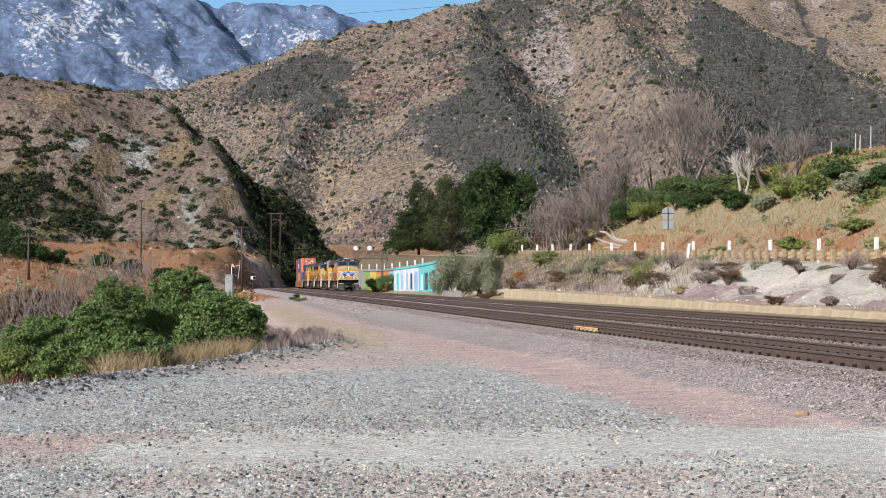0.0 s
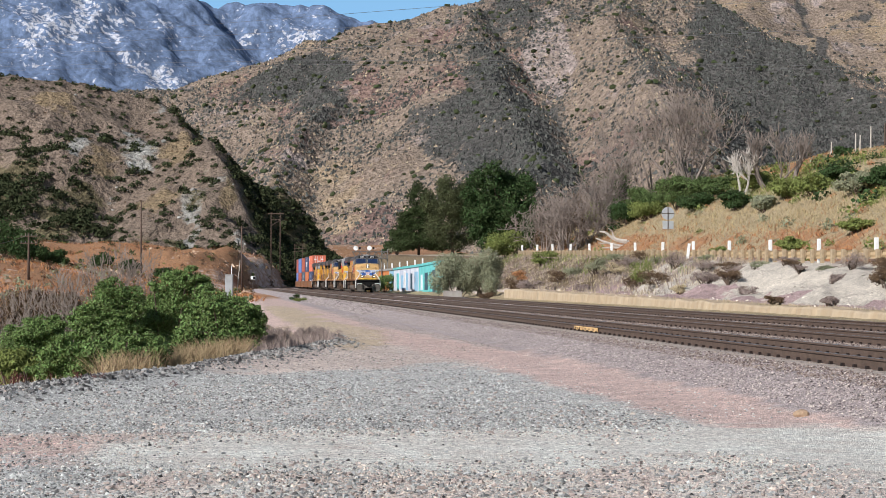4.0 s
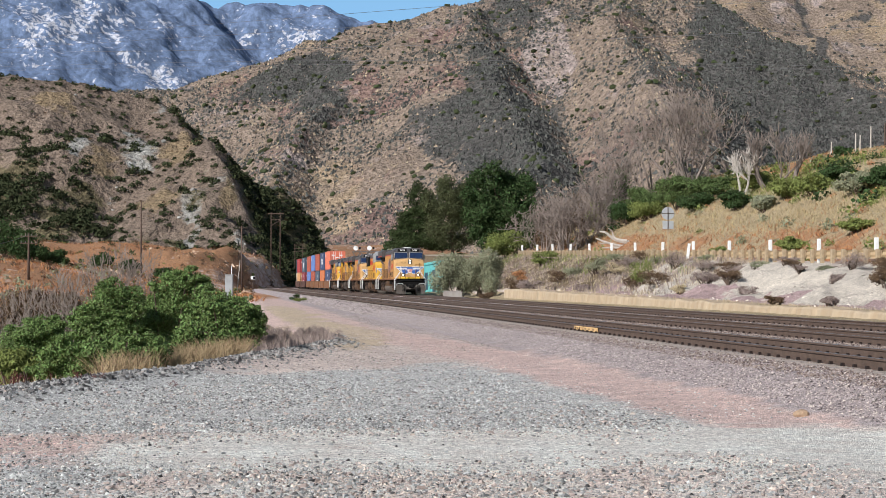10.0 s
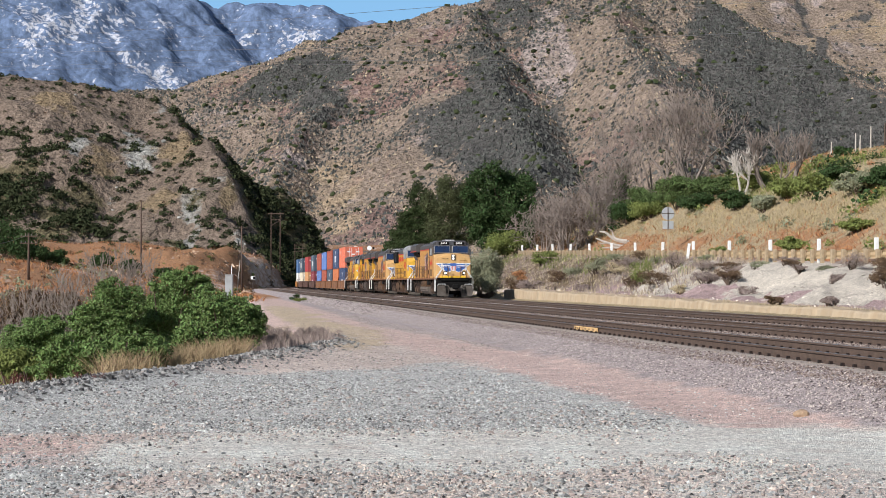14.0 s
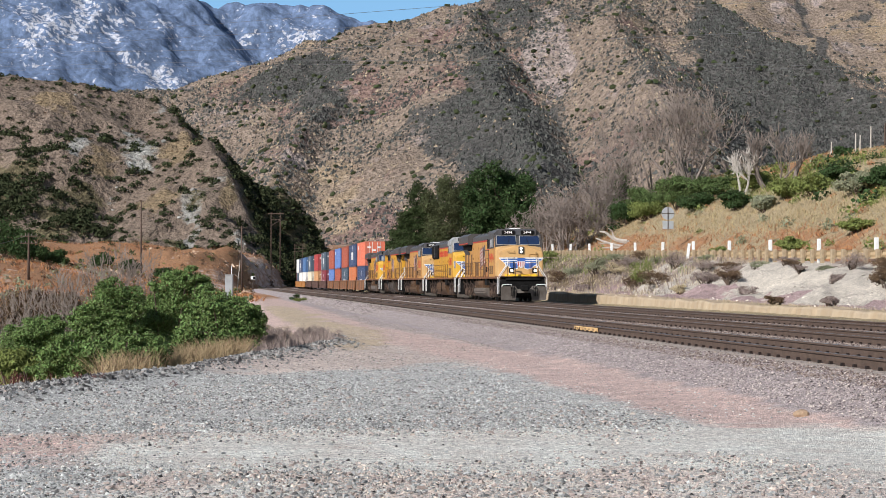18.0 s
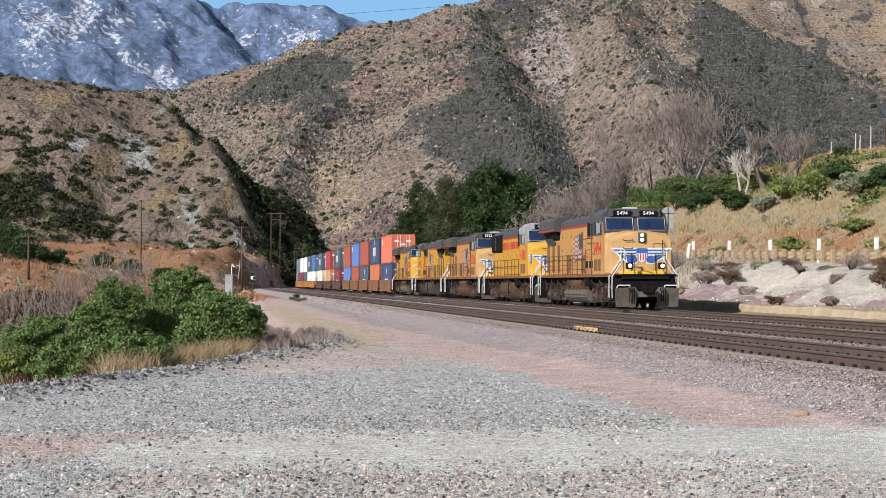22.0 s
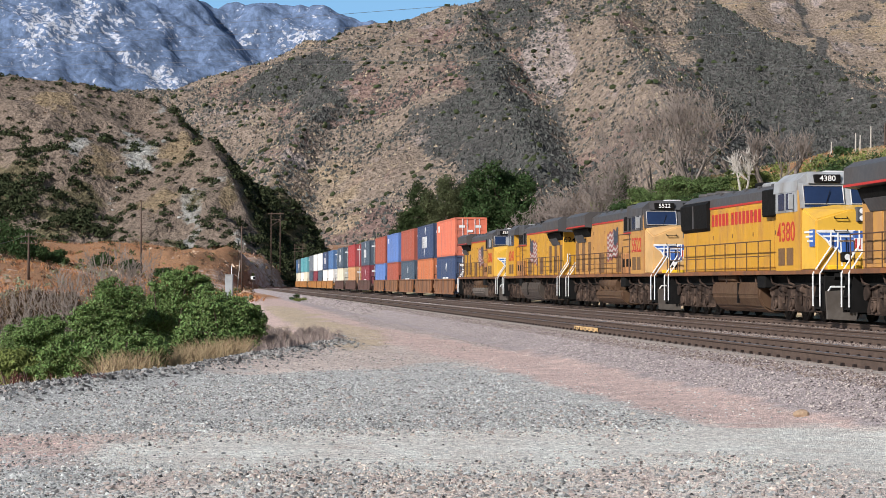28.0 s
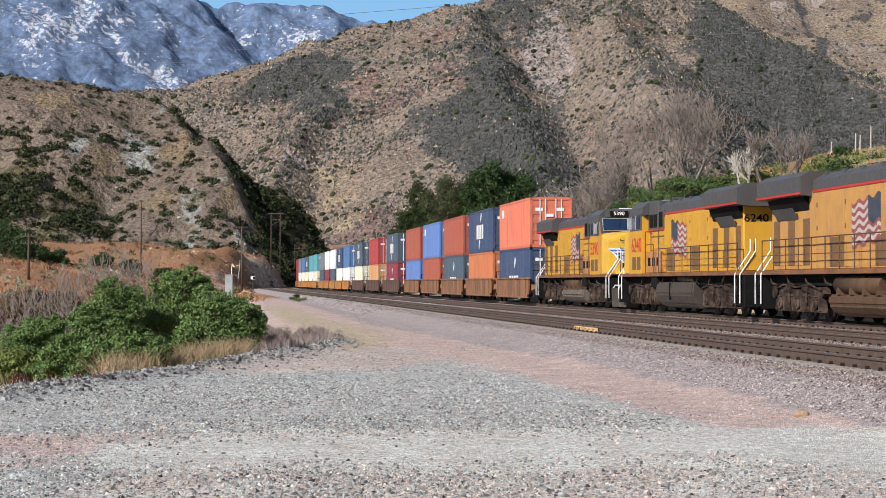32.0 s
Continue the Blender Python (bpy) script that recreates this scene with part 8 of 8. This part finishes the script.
def on_pad(x, y):
    q = q_of(x, y)
    worn = np.exp(-((q + np.interp(y, PATH_Y, PATH_Q)) / 1.5) ** 4)
    return (q > pad_edge(y)) * (q < -11.6) * np.clip(0.95 - 0.9 * worn - 0.85 * np.exp(-((y - 21.8 - 0.15 * x) / 2.1) ** 2) * smooth(-4.2, -2, x) - 0.5 * smooth(-1, -5, x) * smooth(25, 22.5, y) * smooth(17, 19, y), 0, 1) * (0.45 + 0.55 * smooth(-0.35, 0.25, fractal(x, y, 3.0, 3, 131)))


M_STONE_W = stone_mat("warm_crushed_stone", (0.46, 0.39, 0.335), 0.4)
P, rng = wedge(280000, 14.3, 66, 141, on_pad)
size = 0.0075 + 0.023 * rng.random(len(P)) ** 2.7
thin = rng.random(len(P)) < 0.42 + 0.58 * grey_lobe(P[:, 0], P[:, 1])
P, size = P[thin], size[thin]
grey = rng.random(len(P)) < np.clip(grey_lobe(P[:, 0], P[:, 1]), 0.12, 0.97)
stones("gravel", P[grey], size[grey], M_STONE_G, "grey crushed stone spread over the pad", 142)
stones("gravel", P[~grey], size[~grey], M_STONE_W, "pale warm crushed stone on the pad", 152)
P, rng = wedge(15000, 14.3, 30, 171, lambda x, y: 1.15 * on_pad(x, y), 1.3)
stones("gravel", P, 0.010 + 0.022 * rng.random(len(P)) ** 2.4, M_STONE_N, "grey crushed stones in the near gravel", 172, base=BLOCK_V, faces=BLOCK_F)
P, rng = wedge(9000, 14.3, 30, 173, lambda x, y: 1.15 * on_pad(x, y), 1.3)
stones("gravel", P, 0.009 + 0.018 * rng.random(len(P)) ** 2.4, M_STONE_T, "pale crushed stones in the near gravel", 174, base=BLOCK_V, faces=BLOCK_F)
P, rng = wedge(5000, 14.3, 50, 143, on_pad)
stones("gravel", P, 0.016 + 0.026 * rng.random(len(P)) ** 3, M_STONE_T, "larger loose stones on the pad", 144, base=BLOCK_V, faces=BLOCK_F)
P, rng = wedge(340000, 24, 110, 145, lambda x, y: ((q_of(x, y) > 1.1 - np.interp(y, PATH_Y, PATH_Q) + 0.5 * fractal(x, y, 4, 3, 45)) & (q_of(x, y) < 4.5)).astype(float), 1.2)
stones("ballast", P, 0.010 + 0.020 * rng.random(len(P)) ** 1.6, M_STONE_P, "pinkish grey railway ballast", 146)
P, rng = wedge(90000, 26, 66, 147, lambda x, y: np.exp(-((pad_edge(y) - q_of(x, y) + 0.15) / 0.6) ** 2))
stones("rim_stones", P, 0.02 + 0.045 * rng.random(len(P)) ** 1.5, stone_mat("rim_stone", (0.21, 0.205, 0.195), 0.85), "dark coarse stones heaped along the rim of the pad", 148, base=BLOCK_V, faces=BLOCK_F)
P, rng = wedge(45000, 66, 150, 149, lambda x, y: ((q_of(x, y) > 7.0) & (q_of(x, y) < 14.8)) * (0.15 + 0.8 * smooth(0.0, 0.35, fractal(x * 1.6, y * 0.6, 3.5, 3, 163))))
stones("bank_stones", P, 0.02 + 0.09 * rng.random(len(P)) ** 4, stone_mat("pale_bank_stone", (0.52, 0.46, 0.40), 0.5), "pale stones on the cut bank", 150)

P, rng = wedge(36000, 14.3, 60, 153, on_pad)
stones("gravel", P, 0.008 + 0.020 * rng.random(len(P)) ** 2.5, M_STONE_D, "scattered dark stones on the pad", 154, base=BLOCK_V, faces=BLOCK_F)
P, rng = wedge(60000, 52, 150, 155, lambda x, y: (q_of(x, y) > pad_edge(y) - 0.5) * (q_of(x, y) < -11.0) * (0.25 + 0.75 * smooth(0.0, 0.4, fractal(x, y, 6, 3, 156))))
stones("gravel", P, 0.015 + 0.03 * rng.random(len(P)) ** 2, M_STONE_T, "loose stones on the dirt road", 157)
P, rng = wedge(120000, 105, 200, 158, lambda x, y: ((q_of(x, y) > -11.4) & (q_of(x, y) < 4.5)).astype(float))
stones("ballast", P, 0.03 + 0.03 * rng.random(len(P)), M_STONE_P, "pinkish grey railway ballast farther on", 159)
P, rng = wedge(60000, 120, 220, 160, lambda x, y: ((q_of(x, y) > 6.2) & (q_of(x, y) < 9.5)) * 0.12 * smooth(0.1, 0.3, fractal(x, y, 5, 3, 161)))
stones("bank_stones", P, 0.08 + 0.16 * rng.random(len(P)) ** 2, stone_mat("tan_ledge_stone", (0.50, 0.42, 0.33), 0.35), "tan ledge stones at the bank foot", 162)
P, rng = wedge(80000, 280, 560, 164, lambda x, y: ((q_of(x, y) > -40) & (q_of(x, y) < -12.5)) * (0.12 + 0.3 * (q_of(x, y) > -17) * (y > 440)) * smooth(0.05, 0.4, fractal(x, y, 14, 3, 165)))
stones("cut_rocks", P, 0.25 + 0.7 * rng.random(len(P)) ** 3, stone_mat("tan_cut_rock", (0.46, 0.33, 0.23), 0.4), "tan broken rock on the low cut beside the line", 166)
P, rng = wedge(150000, 24, 120, 167, lambda x, y: ((q_of(x, y) > -10.9) & (q_of(x, y) < -9.3)) | ((q_of(x, y) > -7.6) & (q_of(x, y) < -5.1)) | ((q_of(x, y) > -3.4) & (q_of(x, y) < -0.9)), 1.1)
P[:, 2] = np.maximum(P[:, 2], -0.165)
stones("ballast", P, 0.012 + 0.020 * rng.random(len(P)) ** 1.4, M_STONE_R, "rust-stained ballast over the tie ends", 168)
P, rng = wedge(110000, 24, 120, 169, lambda x, y: (q_of(x, y) > -9.2) & (q_of(x, y) < 1.6), 1.1)
P[:, 2] = np.maximum(P[:, 2], -0.18)
stones("ballast", P, 0.020 + 0.02 * rng.random(len(P)) ** 1.4, M_STONE_R, "rust-stained brown ballast between the rails", 170)


# ---- movement ----
def motions():
    times = [0.0, 0.5] + [float(k) for k in range(1, 32)] + [31.5, 32.0]
    for item in train:
        thing, back, turned = item[:3]
        z = item[3] if len(item) > 3 else 0.0
        rows = []
        for t in times:
            s = LEAD_AT - SPEED * t + back
            ax, ay, _ = on_track(s - 6.0)
            bx, by, _ = on_track(s + 6.0)
            turn = math.degrees(math.atan2(ax - bx, -(ay - by)))
            rows.append((t, pose((ax + bx) / 2, (ay + by) / 2, z, 0, 0, turn if turned else 180 + turn)))
        walk(thing, rows)
    step = 2 / FPS
    for w, r, hub in WHEELS:
        sign = -1
        rows = [(k * step, Matrix.Translation(hub) @ Matrix.Rotation(sign * SPEED * k * step / r, 4, "X")) for k in range(int(32.0 / step) + 1)]
        walk(w, rows)


motions()
